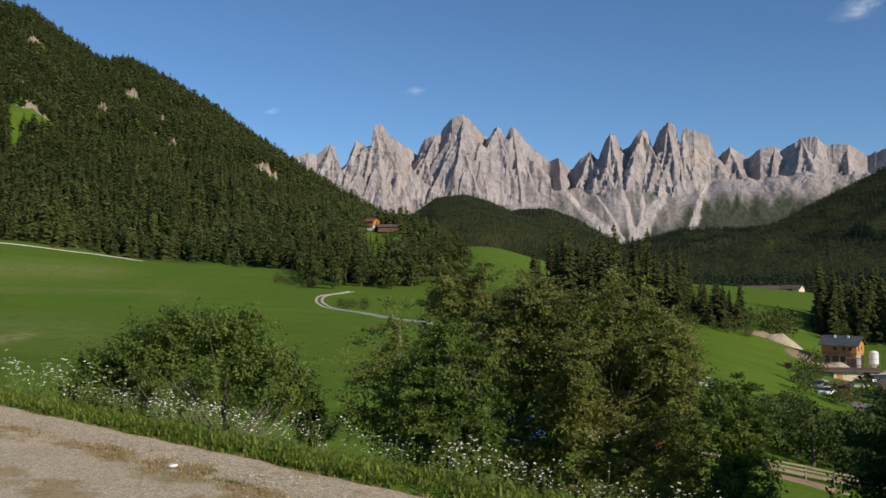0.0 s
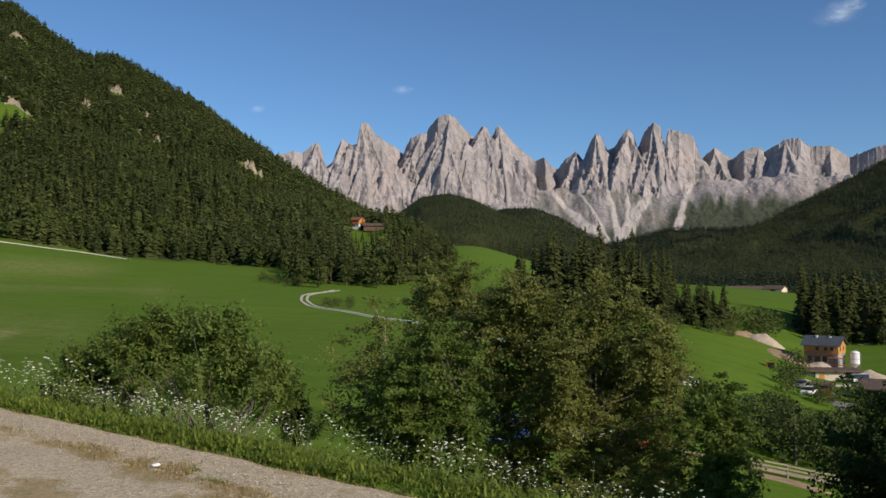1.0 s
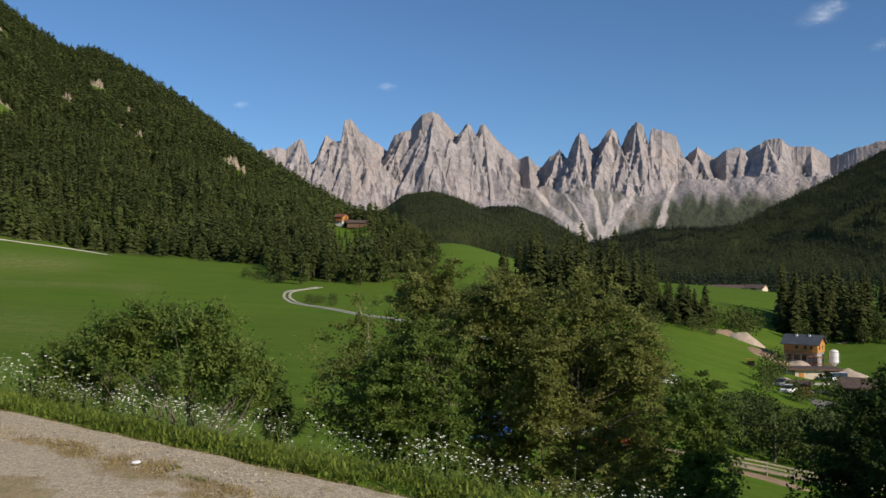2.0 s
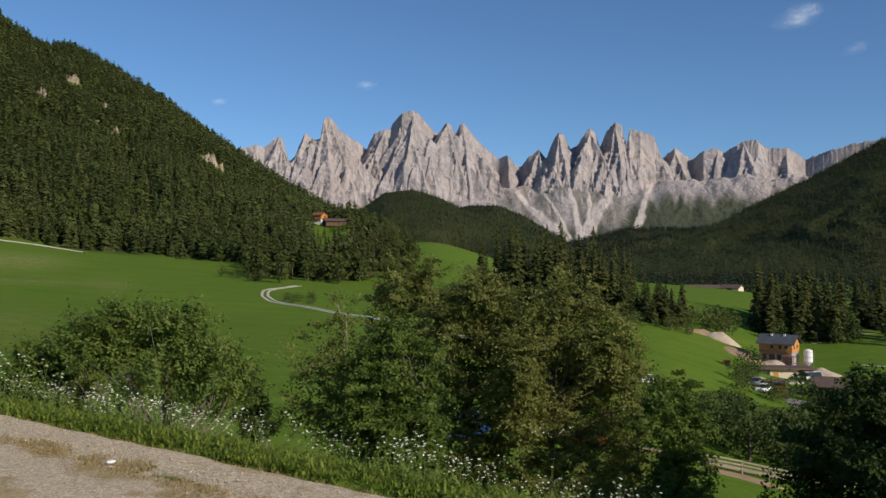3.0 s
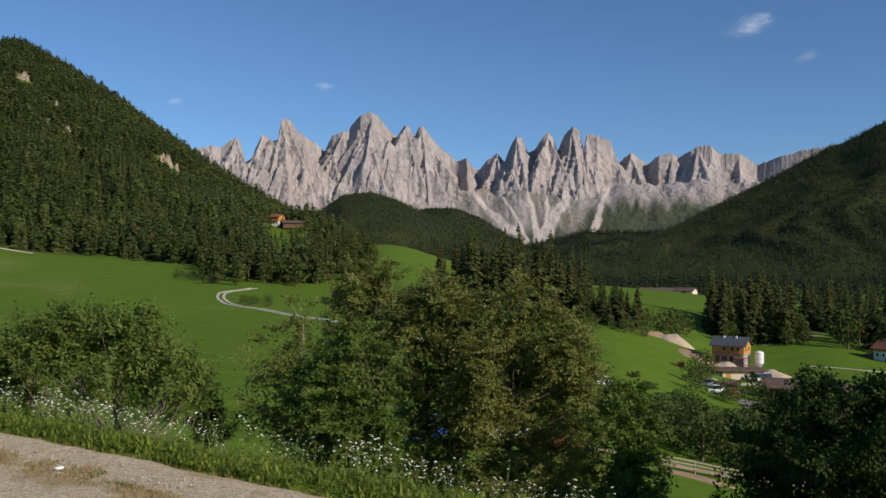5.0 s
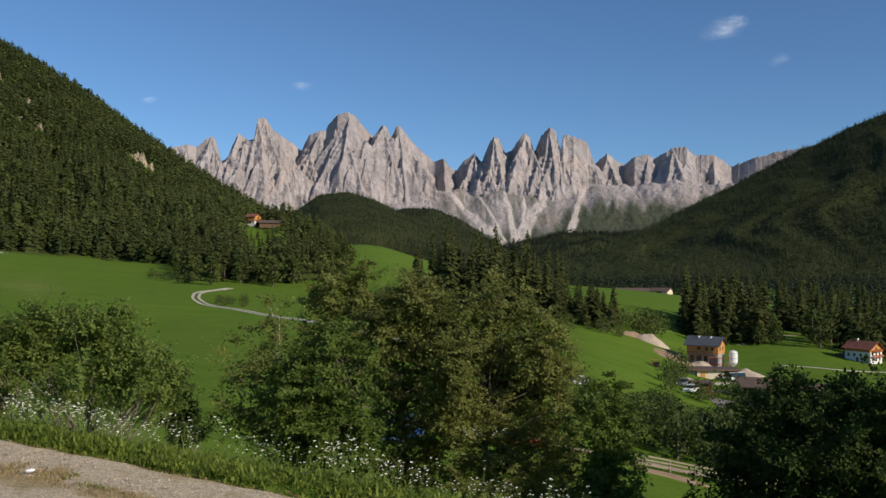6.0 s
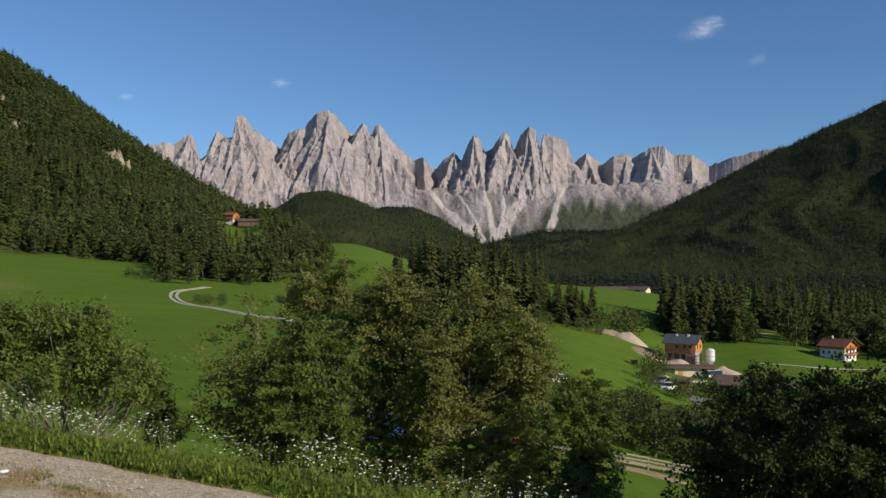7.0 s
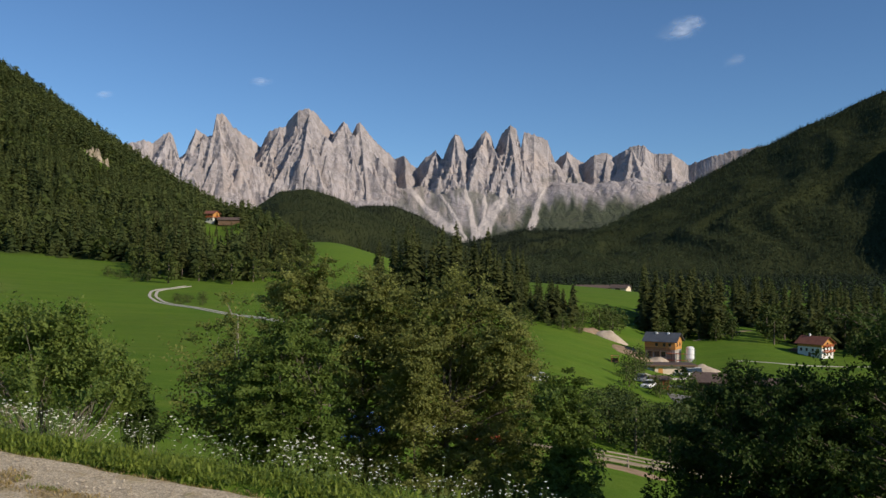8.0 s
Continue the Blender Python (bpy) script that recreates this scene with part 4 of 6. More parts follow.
stand(spruce_set("young spruces below the chalet", "young green spruce on the slope below the chalet", 15, (206, 207, 208), 0.3, 0.16),
      scatter(46, -6.3, -2.4, 395, 545, gr, 5, 0.3, 0.52), gr)
stand(spruce_set("spruces on the knoll", "tall dark spruce with brownish bare lower stem", 25, (221, 222, 223, 224, 225, 226, 227), 0.2, 0.15),
      scatter(44, 7.2, 14.0, 252, 305, gr, 3.6, 0.66, 1.12) + scatter(20, 13.2, 16.6, 250, 290, gr, 3.8, 0.42, 0.8) + scatter(7, 5.9, 7.8, 272, 300, gr, 5, 0.5, 0.8), gr)
stand(spruce_set("spruces above the sand heap", "dark spruce at the upper edge of the meadow", 11.5, (231, 232, 233, 234), 0.1, 0.23),
      scatter(30, 15.8, 19.9, 226, 256, gr, 2.6, 0.6, 1.1), gr)
stand(broad_set("bushes above the sand heap", "grey-green leafy bush beside the sand heap", 6, (235, 236), 380, SHRUB, 0.35, 0.5),
      scatter(8, 20.2, 22.6, 238, 262, gr, 4, 0.7, 1.2) + scatter(16, 16.0, 20.2, 218, 240, gr, 3, 0.4, 0.8), gr)
stand(spruce_set("spruces behind the farmhouse", "tall spruce behind the timber farmhouse", 19, (241, 242, 243, 244, 245), 0.25, 0.2),
      scatter(44, 24.1, 29.2, 270, 320, gr, 4.0, 0.5, 1.12), gr)
stand(broad_set("trees behind the farmhouse", "green leafy tree among spruces behind the farmhouse", 10, (246, 247), 500, LARCH, 0.05),
      scatter(12, 25.5, 30.2, 262, 285, gr, 5, 0.6, 1.0), gr)
def grove(name, label, seeds, tall, places, mat, slim, r):
    """Far spruces too many to count, as one stuff."""
    shapes = [bough_spruce(q, 34, 8, slim, 0.08, 0.5)[0][:2] for q in seeds]
    x, y, k = (np.array([p[i] for p in places]) for i in range(3))
    v, f, t = planted(shapes, x, y, height(x, y), tall * k, r.uniform(0.8, 1.3, len(x)), r.uniform(0.1, 0.7, len(x)), r)
    tagged(new(name, mesh_of(name, v, f, mat, {"tint": t})), label, "forest", kind="stuff")


grove("spruce_grove", "spruces at the foot of the shaded valley flank", (251, 252, 253, 254), 16.5,
      scatter(150, 29.8, 41, 262, 520, gr, 5, 0.7, 1.15, lambda b, d: d > np.interp(b, [29.5, 31, 32.2, 41], [330, 290, 268, 264])), SPRUCE_NEAR, 0.19, gr)
stand(broad_set("trees below the shaded flank", "round green tree below the shaded valley flank", 12, (256, 257), 420, LARCH, 0.0),
      scatter(34, 31.8, 41, 260, 330, gr, 5, 0.55, 1.0), gr)
def kept_low(places, tall):
    """Drops or shortens trees that would stand above the farm's foreground."""
    out = []
    for x, y, k in places:
        b, d = math.degrees(math.atan2(x, y)), math.hypot(x, y)
        dip = np.interp(b, [19, 20.5, 22.5, 24, 26, 27.5, 30, 33, 36], [8.4, 7.6, 7.1, 7.9, 8.6, 7.4, 6.9, 6.4, 6.0])
        room = EYE - d * math.tan(radians(dip)) - ground_z(x, y)
        if room > 0.32 * tall:
            out.append((x, y, min(k, float(room) / tall * (0.82 + 0.2 * k))))
    return out


stand(broad_set("trees along the lane", "dense dark green broadleaf tree beside the lane", 6.4, (261, 262, 263, 264, 265), 900, SHRUB, -0.12, 0.5),
      kept_low(scatter(130, 19.0, 36, 90, 152, gr, 2.6, 0.6, 1.2, lambda b, d: d > np.interp(b, [17, 20.3, 24.7, 28.2, 32.4, 38], [96, 90, 93, 96, 99, 104])), 6.4), gr)
stand(broad_set("bushes below the farm", "small round green bush below the farm", 3.6, (271, 272), 500, SHRUB, 0.2, 0.55),
      [(*(float(c) for c in polar(23.75, 184)), 1.7), (*(float(c) for c in polar(24.0, 188)), 1.3), (*(float(c) for c in polar(26.9, 168)), 1.5), (*(float(c) for c in polar(25.1, 158)), 1.1)] + scatter(12, 23.0, 30, 154, 180, gr, 5, 0.6, 1.2, lambda b, d: not (24.0 < b < 26.2 and d > 162)), gr)
stand(broad_set("bushes by the meadow road", "low green bush beside the meadow road", 2.6, (281, 282), 260, SHRUB, 0.1, 0.6),
      scatter(12, -7.2, -5.2, 224, 246, gr, 2.5, 0.5, 1.0) + scatter(16, -11.2, -8.4, 300, 345, gr, 3, 0.8, 1.7), gr)
stand(spruce_set("spruces on the far knoll", "small spruce on the bright meadow knoll", 9, (291, 292), 0.3, 0.18),
      scatter(6, 4.8, 6.8, 560, 600, gr, 7, 0.6, 1.1), gr)


# ---- leafy trees and bushes near the eye ----
def leafy(name, label, category, bearing, dist, tall, wide, leaf, count, leaf_mat, bark, seed, stems=1, low=0.15, limbs=20, top=0.55, spread=0.2, up=0.6, group="", girth=0.016, lean=(0, 0), sigma=0.10, fork=0.3, twigs=10, flat=0.45, droop=0.0, thin=0.0):
    """A tree or bush of branching stems with single folded leaves along its twigs. flat: how level the sprays lie; thin: bareness of the lower boughs."""
    r = np.random.default_rng(seed)
    x, y = (float(c) for c in polar(bearing, dist))
    pieces, starts, ends, load = [], [], [], []
    for s in range(stems):
        a = 2 * np.pi * (s + r.uniform(0, 0.7)) / stems
        reach = r.uniform(0.25, 1.25)
        out = 0.0 if stems == 1 else spread * wide * reach
        t = np.linspace(0, 1, 8)
        wander = np.cumsum(r.normal(scale=0.012 * tall, size=(8, 2)), axis=0) * t[:, None]
        sh = tall * (r.uniform(0.88, 1.0) * (1 - 0.38 * (reach / 1.25) ** 2) if stems > 1 else 1.0)
        path = np.stack([out * t ** 0.9 * np.cos(a) + wander[:, 0] + lean[0] * t ** 1.5, out * t ** 0.9 * np.sin(a) + wander[:, 1] + lean[1] * t ** 1.5, sh * t], 1)
        pieces.append(tube(path, girth * tall * (1 - 0.9 * t) / math.sqrt(stems) ** 0.7, 6))
        n = max(4, limbs // stems)
        for q in range(n):
            f = low + (1 - low) * ((q + r.uniform(0, 1)) / n) ** 0.9
            f = min(f, 0.985)
            o = np.array([np.interp(f, t, path[:, k]) for k in range(3)])
            ang = q * 2.4 + r.uniform(-0.6, 0.6) + a
            prof = (math.sin(math.pi * min(max((f - low * 0.6) / (1 - low * 0.6), 0.02), 1) ** top)) ** 0.7
            ln = wide * (0.22 + 0.5 * prof) * r.uniform(0.6, 1.2) * (1 if stems == 1 else 0.62)
            rise = up * (0.35 + 0.9 * f) * r.uniform(0.7, 1.3)
            dr = np.array([math.cos(ang), math.sin(ang), rise])
            dr /= np.linalg.norm(dr)
            w = np.linspace(0, 1, 5)
            bend = r.normal(scale=0.09, size=3)
            limb = o + np.outer(w, dr) * ln + np.outer(w * w, bend + [0, 0, 0.08 - droop]) * ln
            pieces.append(tube(limb, girth * tall * 0.34 * (1 - f * 0.55) * (1 - 0.85 * w) / math.sqrt(stems) ** 0.5, 4))
            rich = (1 - thin * (1 - min(f, 0.7) / 0.7)) * r.uniform(0.7, 1.3)
            for k in range(twigs):
                g = fork + (1 - fork) * (k + r.uniform(0, 1)) / twigs
                p = np.array([np.interp(g, w, limb[:, c]) for c in range(3)])
                dd = dr * 0.55 + r.normal(scale=0.65, size=3) * [1, 1, flat] + [0, 0, 0.1 - droop]
                dd /= np.linalg.norm(dd)
                tl = ln * r.uniform(0.18, 0.42)
                e = p + dd * tl
                pieces.append(tube([p, (p + e) / 2 + r.normal(scale=0.03 * tl, size=3), e], [girth * tall * 0.06, girth * tall * 0.04, 0.002], 3))
                starts.append(p)
                ends.append(e)
                load.append(rich)
    S, E = np.array(starts), np.array(ends)
    L = np.linalg.norm(E - S, axis=1)
    weight = L * r.uniform(0.6, 1.3, len(L)) * np.array(load)
    i = r.choice(len(L), count, p=weight / weight.sum())
    along = r.uniform(0.05, 1.12, count)
    c = S[i] + (E - S)[i] * along[:, None] + r.normal(scale=1, size=(count, 3)) * (sigma * (0.35 + L[i]))[:, None] * [1, 1, flat]
    c[:, 2] = np.maximum(c[:, 2], 0.03)
    axis = (E - S)[i] / L[i][:, None] * 0.8 + r.normal(scale=0.8, size=(count, 3)) + [0, 0, -0.25]
    axis /= np.linalg.norm(axis, axis=1)[:, None]
    outward = c * [1, 1, 0]
    outward /= np.linalg.norm(outward, axis=1)[:, None] + 1e-6
    nrm = r.normal(scale=0.55, size=(count, 3)) + [0, 0, 0.6] + 0.45 * outward
    side = np.cross(axis, nrm)
    side /= np.linalg.norm(side, axis=1)[:, None] + 1e-9
    lift = np.cross(side, axis)
    k = (leaf * r.uniform(0.55, 1.3, count))[:, None]
    v = np.stack([c, c + axis * k * 0.5 + side * k * 0.3 + lift * k * 0.1, c + axis * k, c + axis * k * 0.5 - side * k * 0.3 + lift * k * 0.1], 1).reshape(-1, 3)
    q = np.arange(4 * count).reshape(-1, 4)
    f = np.concatenate([q[:, :3], q[:, [0, 2, 3]]])
    own = r.uniform(0, 1, len(L))
    tint = np.repeat(np.clip(0.4 * own[i] + r.uniform(0, 0.6, count), 0, 1), 4)
    base = new(name)
    base.location = (x, y, ground_z(x, y) - 0.05)
    tv, tf = joined(pieces)
    part("trunk", mesh_of("trunk", tv, tf, bark, smoothed=True), bark, base)
    part("crown", mesh_of("crown", v, f, leaf_mat, {"tint": tint}), leaf_mat, base)
    return tagged(base, label, category, group)


def boughed(name, label, category, bearing, dist, lobes, leaf, count, leaf_mat, bark, seed, limbs=40, girth=0.07, bush=False, shoot=0.45, fan=1, foot=(0, 0), shell=0.5):
    """A tree or bush whose boughs end in leafy masses. lobes: (across, height against the eye, half-width, half-height, fullness), in metres.
    Each mass is made of fans of short shoots with two rows of leaves; limbs run from the stem out to them."""
    r = np.random.default_rng(seed)
    x0, y0 = (float(c) for c in polar(bearing, dist))
    z0 = ground_z(x0, y0) - 0.05
    ca, sa = math.cos(radians(bearing)), math.sin(radians(bearing))
    lb = np.array(lobes, float)
    lb[:, 1] += EYE - z0
    back = r.normal(0, 0.45, len(lb)) * lb[:, 2]
    per, fans = 8, 9
    m = count // (per * fans)
    n = m * fans
    share = lb[:, 2] ** 2 * lb[:, 3] * lb[:, 4]
    share = share ** 0.75 / (share ** 0.75).sum()
    li = r.choice(len(lb), m, p=share)
    p = r.normal(size=(m, 3))
    p /= np.linalg.norm(p, axis=1)[:, None]
    rad = r.uniform(0.02, 1, m) ** shell * r.uniform(0.8, 1.18, m)
    size = np.stack([lb[li, 2], 0.95 * lb[li, 2], lb[li, 3]], 1)
    cs = np.stack([lb[li, 0], back[li], lb[li, 1]], 1) + p * rad[:, None] * size
    cs[:, 2] = np.maximum(cs[:, 2], 0.15)
    # each bough end is a fan of shoots, lying level and drooping on trees, upright on bushes
    lead = p * [1, 1, 0.35] + r.normal(scale=0.3, size=(m, 3)) + ([0, 0, 0.9] if bush else [0, 0, -0.05])
    lead /= np.linalg.norm(lead, axis=1)[:, None]
    up = p * 0.45 + [0, 0, 0.75] + r.normal(scale=0.3, size=(m, 3))
    across = np.cross(lead, up)
    across /= np.linalg.norm(across, axis=1)[:, None] + 1e-9
    reach = shoot * r.uniform(0.6, 1.4, m)
    i = np.repeat(np.arange(m), fans)
    turn = np.tile(np.linspace(-1.15, 1.15, fans), m) + r.uniform(-0.2, 0.2, n)
    way = lead[i] * np.cos(turn)[:, None] + across[i] * np.sin(turn)[:, None] + r.normal(scale=0.16, size=(n, 3))
    way /= np.linalg.norm(way, axis=1)[:, None]
    ln = reach[i] * r.uniform(0.45, 1.0, n) * (0.6 + 0.4 * np.cos(turn))
    c = cs[i] + way * (0.5 * ln)[:, None] + lead[i] * (reach[i] * r.uniform(-0.4, 0.35, n))[:, None]
    c[:, 2] = np.maximum(c[:, 2], 0.1)
    up, tone = up[i], r.uniform(0, 0.5, m)[i]
    # leaves in two rows along each shoot
    t = np.tile((np.arange(per) + 0.5) / per, (n, 1)) + r.uniform(-0.05, 0.05, (n, per))
    side = np.cross(way, up)
    side /= np.linalg.norm(side, axis=1)[:, None] + 1e-9
    sgn = np.where(np.arange(per) % 2, 1.0, -1.0)[None, :, None]
    o = c[:, None] + way[:, None] * ((t - 0.5) * ln[:, None])[..., None] + r.normal(scale=0.03 * shoot, size=(n, per, 3))
    axis = way[:, None] * 0.55 + side[:, None] * sgn * 0.8 + r.normal(scale=0.35, size=(n, per, 3)) + [0, 0, -0.15]
    axis = (axis / np.linalg.norm(axis, axis=2)[..., None]).reshape(-1, 3)
    o = o.reshape(-1, 3)
    nrm = np.repeat(up, per, 0) + r.normal(scale=0.4, size=(n * per, 3))
    wing = np.cross(axis, nrm)
    wing /= np.linalg.norm(wing, axis=1)[:, None] + 1e-9
    lift = np.cross(wing, axis)
    k = (leaf * r.uniform(0.6, 1.25, n * per))[:, None]
    v = np.stack([o, o + axis * k * 0.5 + wing * k * 0.31 + lift * k * 0.1, o + axis * k, o + axis * k * 0.5 - wing * k * 0.31 + lift * k * 0.1], 1).reshape(-1, 3)
    q = np.arange(4 * n * per).reshape(-1, 4)
    f = np.concatenate([q[:, :3], q[:, [0, 2, 3]]])
    tint = np.repeat(np.clip(np.repeat(tone, per) + r.uniform(0, 0.5, n * per), 0, 1), 4)
    # stem and limbs
    pieces = []
    top = lb[np.argmax(lb[:, 1])]
    stems = []
    for g in range(fan):
        to = np.array([top[0], 0, top[1]]) if g == 0 else np.append(c[r.integers(n)][:2] * 0.8, top[1] * r.uniform(0.6, 0.9))
        w = np.linspace(0, 1, 9)
        path = np.array([foot[0] + 0.1 * g, foot[1], 0])[None] * (1 - w)[:, None] + to[None] * w[:, None] + np.cumsum(r.normal(scale=0.012 * top[1], size=(9, 3)), 0) * [1, 1, 0]
        stems.append(path)
        pieces.append(tube(path, girth * (1 - 0.85 * w) / (1 if g == 0 else 1.5), 6))
    for j in r.choice(n, limbs, replace=False):
        path = stems[r.integers(fan)]
        h = 0.02 if bush else min(max((c[j, 2] - 0.55 * np.hypot(c[j, 0] - path[4, 0], c[j, 1])) / path[-1, 2], 0.12), 0.9)
        o0 = np.array([np.interp(h, np.linspace(0, 1, 9), path[:, m]) for m in range(3)])
        if bush:
            o0 = np.array([foot[0] + r.normal(0, 0.16), foot[1] + r.normal(0, 0.12), 0.0])
        w = np.linspace(0, 1, 6)
        line = o0 + np.outer(w, c[j] - o0) + np.outer(np.sin(np.pi * w), r.normal(scale=0.05, size=3) + [0, 0, -0.03]) * np.linalg.norm(c[j] - o0)
        pieces.append(tube(line, girth * (0.4 if bush else 0.36 * (1 - 0.6 * h)) * (1 - 0.88 * w), 4))
        for _ in range(3):
            m = r.integers(n)
            d = np.linalg.norm(c - line[4], axis=1)
            m = int(np.argsort(d)[r.integers(2, 14)])
            pieces.append(tube([line[3], (line[3] + c[m]) / 2 + r.normal(scale=0.04, size=3), c[m]], [girth * 0.12, girth * 0.08, 0.002], 3))
    base = new(name)
    base.location = (x0, y0, z0)
    tv, tf = joined(pieces)
    rot = np.array([[ca, -sa, 0], [sa, ca, 0], [0, 0, 1]])
    part("trunk", mesh_of("trunk", tv @ rot, tf, bark, smoothed=True), bark, base)
    part("crown", mesh_of("crown", v @ rot, f, leaf_mat, {"tint": tint}), leaf_mat, base)
    return tagged(base, label, category)


boughed("elder_bush", "broad leafy bush with pale stems below the flowering verge", "bush", -15.2, 13.6, [(-0.37, -0.90, 0.6, 0.42, 1), (0.28, -0.86, 0.55, 0.4, 1), (0.74, -1.32, 0.58, 0.48, 0.9), (1.08, -1.8, 0.5, 0.44, 0.8), (-0.88, -1.2, 0.58, 0.46, 1), (0.05, -1.5, 1.1, 0.44, 0.3)], 0.062, 32000, LEAF_ELDER, BARK_GREY, 301, limbs=80, girth=0.034, bush=True, shoot=0.3, fan=2, foot=(0.1, 0))
boughed("elder_bush", "lower leafy bush beside the elder", "bush", -21.1, 14.2, [(0.19, -1.25, 0.58, 0.42, 1), (-0.26, -1.57, 0.52, 0.4, 1), (0.1, -1.85, 0.7, 0.4, 0.6)], 0.062, 15000, LEAF_ELDER, BARK_GREY, 303, limbs=40, girth=0.03, bush=True, shoot=0.3)
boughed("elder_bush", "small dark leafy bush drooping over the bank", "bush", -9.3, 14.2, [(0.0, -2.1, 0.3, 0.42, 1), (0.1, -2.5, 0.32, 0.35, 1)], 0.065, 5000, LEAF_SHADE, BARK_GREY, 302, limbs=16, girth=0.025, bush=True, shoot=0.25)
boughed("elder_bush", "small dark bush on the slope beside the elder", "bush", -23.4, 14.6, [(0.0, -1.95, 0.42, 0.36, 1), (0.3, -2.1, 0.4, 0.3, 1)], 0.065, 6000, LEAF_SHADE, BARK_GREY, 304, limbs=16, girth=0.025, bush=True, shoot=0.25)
boughed("willow_tree", "thin yellowish willow with sparse leaves and bare twigs", "tree", -3.07, 20.0, [(-0.2, -0.99, 0.5, 0.46, 0.6), (-0.61, -2.0, 0.64, 0.71, 0.6), (0.14, -2.0, 0.7, 0.81, 0.7), (-0.75, -3.1, 0.6, 0.76, 0.6), (0.07, -3.4, 0.8, 0.8, 0.7)], 0.085, 10000, LEAF_WILLOW, BARK_PALE, 311, limbs=60, girth=0.05, shoot=0.6, fan=4, shell=0.4)
boughed("ash_tree", "bright green leafy young ash tree on the bank", "tree", 0.62, 19.2, [(-0.13, -1.5, 0.6, 0.57, 0.8), (-0.72, -2.2, 0.73, 0.73, 1), (0.39, -2.1, 0.7, 0.73, 1), (-0.39, -3.25, 1.04, 0.85, 1), (0.65, -3.25, 0.6, 0.86, 0.9), (0.0, -4.2, 1.1, 0.7, 1)], 0.095, 26000, LEAF_ASH, BARK, 312, limbs=36, girth=0.06, fan=2, shoot=0.42)
boughed("alder_tree", "olive green alder with an airy crown", "tree", 1.28, 26.5, [(-0.04, -0.12, 1.15, 0.85, 0.8), (-0.76, -1.22, 0.88, 1.04, 0.7), (0.59, -1.14, 1.03, 1.12, 0.9), (0.14, -2.66, 1.44, 1.26, 0.8)], 0.095, 30000, LEAF_ALDER, BARK, 313, limbs=44, girth=0.09, shoot=0.5)
boughed("alder_tree", "tall dense olive green alder with dark interior", "tree", 5.85, 23.5, [(0.21, -0.58, 0.98, 0.84, 1), (-0.56, -1.56, 0.84, 0.96, 1), (0.75, -1.68, 0.86, 1.0, 1), (-0.08, -2.99, 1.36, 1.36, 0.9), (0.08, -4.51, 1.28, 1.28, 0.45), (0.0, -5.4, 1.3, 0.9, 0.5)], 0.09, 60000, LEAF_ALDER, BARK, 314, limbs=60, girth=0.11, shoot=0.5)
boughed("alder_tree", "broad olive green alder with a brownish trunk", "tree", 12.3, 22.5, [(-0.11, -0.82, 0.93, 0.83, 1), (-0.92, -1.64, 0.8, 0.92, 1), (0.81, -1.61, 0.85, 0.95, 1), (1.39, -2.74, 0.76, 1.02, 1), (0.0, -2.79, 1.53, 1.37, 0.9), (-0.15, -4.32, 1.83, 1.3, 0.45), (1.39, -4.16, 0.7, 1.07, 0.5), (-0.2, -5.2, 1.7, 0.9, 0.5), (1.3, -5.1, 0.8, 0.9, 0.5)], 0.09, 80000, LEAF_ALDER, BARK, 315, limbs=80, girth=0.12, fan=2, shoot=0.5)
boughed("alder_tree", "lower olive alder between taller ones", "tree", 8.8, 21.6, [(0.0, -2.13, 0.55, 0.78, 0.8), (-0.03, -3.29, 0.7, 1.16, 0.6)], 0.09, 12000, LEAF_ALDER, BARK, 316, limbs=24, girth=0.06, shoot=0.5)
boughed("ash_tree", "bright green leafy ash sapling at the edge of the alders", "tree", 18.96, 20.0, [(0.0, -2.68, 0.56, 0.6, 1), (-0.38, -3.36, 0.56, 0.76, 1), (0.34, -3.5, 0.56, 0.84, 1), (0.0, -4.45, 0.9, 0.81, 1), (0.0, -5.3, 1.1, 0.8, 1)], 0.095, 24000, LEAF_ASH, BARK, 319, limbs=30, girth=0.05, shoot=0.4)
leafy("maple_tree", "maple darkened for shade, with slender stems", "tree", 29.3, 18.2, 5.2, 1.9, 0.09, 20000, LEAF_SHADE, BARK, 321, low=0.05, limbs=56, top=0.95, up=0.5, sigma=0.09, flat=0.7)
leafy("maple_tree", "maple with leaf colour darkened for shade and lit upper leaves", "tree", 32.9, 17.4, 5.2, 2.5, 0.09, 27000, LEAF_SHADE, BARK, 322, low=0.05, limbs=60, top=0.95, up=0.5, sigma=0.09, flat=0.7)
leafy("maple_tree", "tall maple with leaf colour darkened for shade, topmost leaves bright", "tree", 38.1, 16.5, 5.9, 2.7, 0.09, 28000, LEAF_SHADE, BARK, 323, low=0.05, limbs=60, top=0.95, up=0.5, sigma=0.09, flat=0.7)
leafy("maple_tree", "maple darkened for shade, crowded among others", "tree", 35.8, 17.6, 5.2, 2.3, 0.09, 20000, LEAF_SHADE, BARK, 325, low=0.05, limbs=52, top=0.95, up=0.5, sigma=0.09, flat=0.7)
leafy("maple_tree", "low maple on the bank, darkened for shade", "tree", 27.4, 18.0, 2.6, 2.2, 0.09, 12000, LEAF_SHADE, BARK, 324, low=0.05, limbs=44, top=0.9, up=0.5, sigma=0.09, flat=0.7)


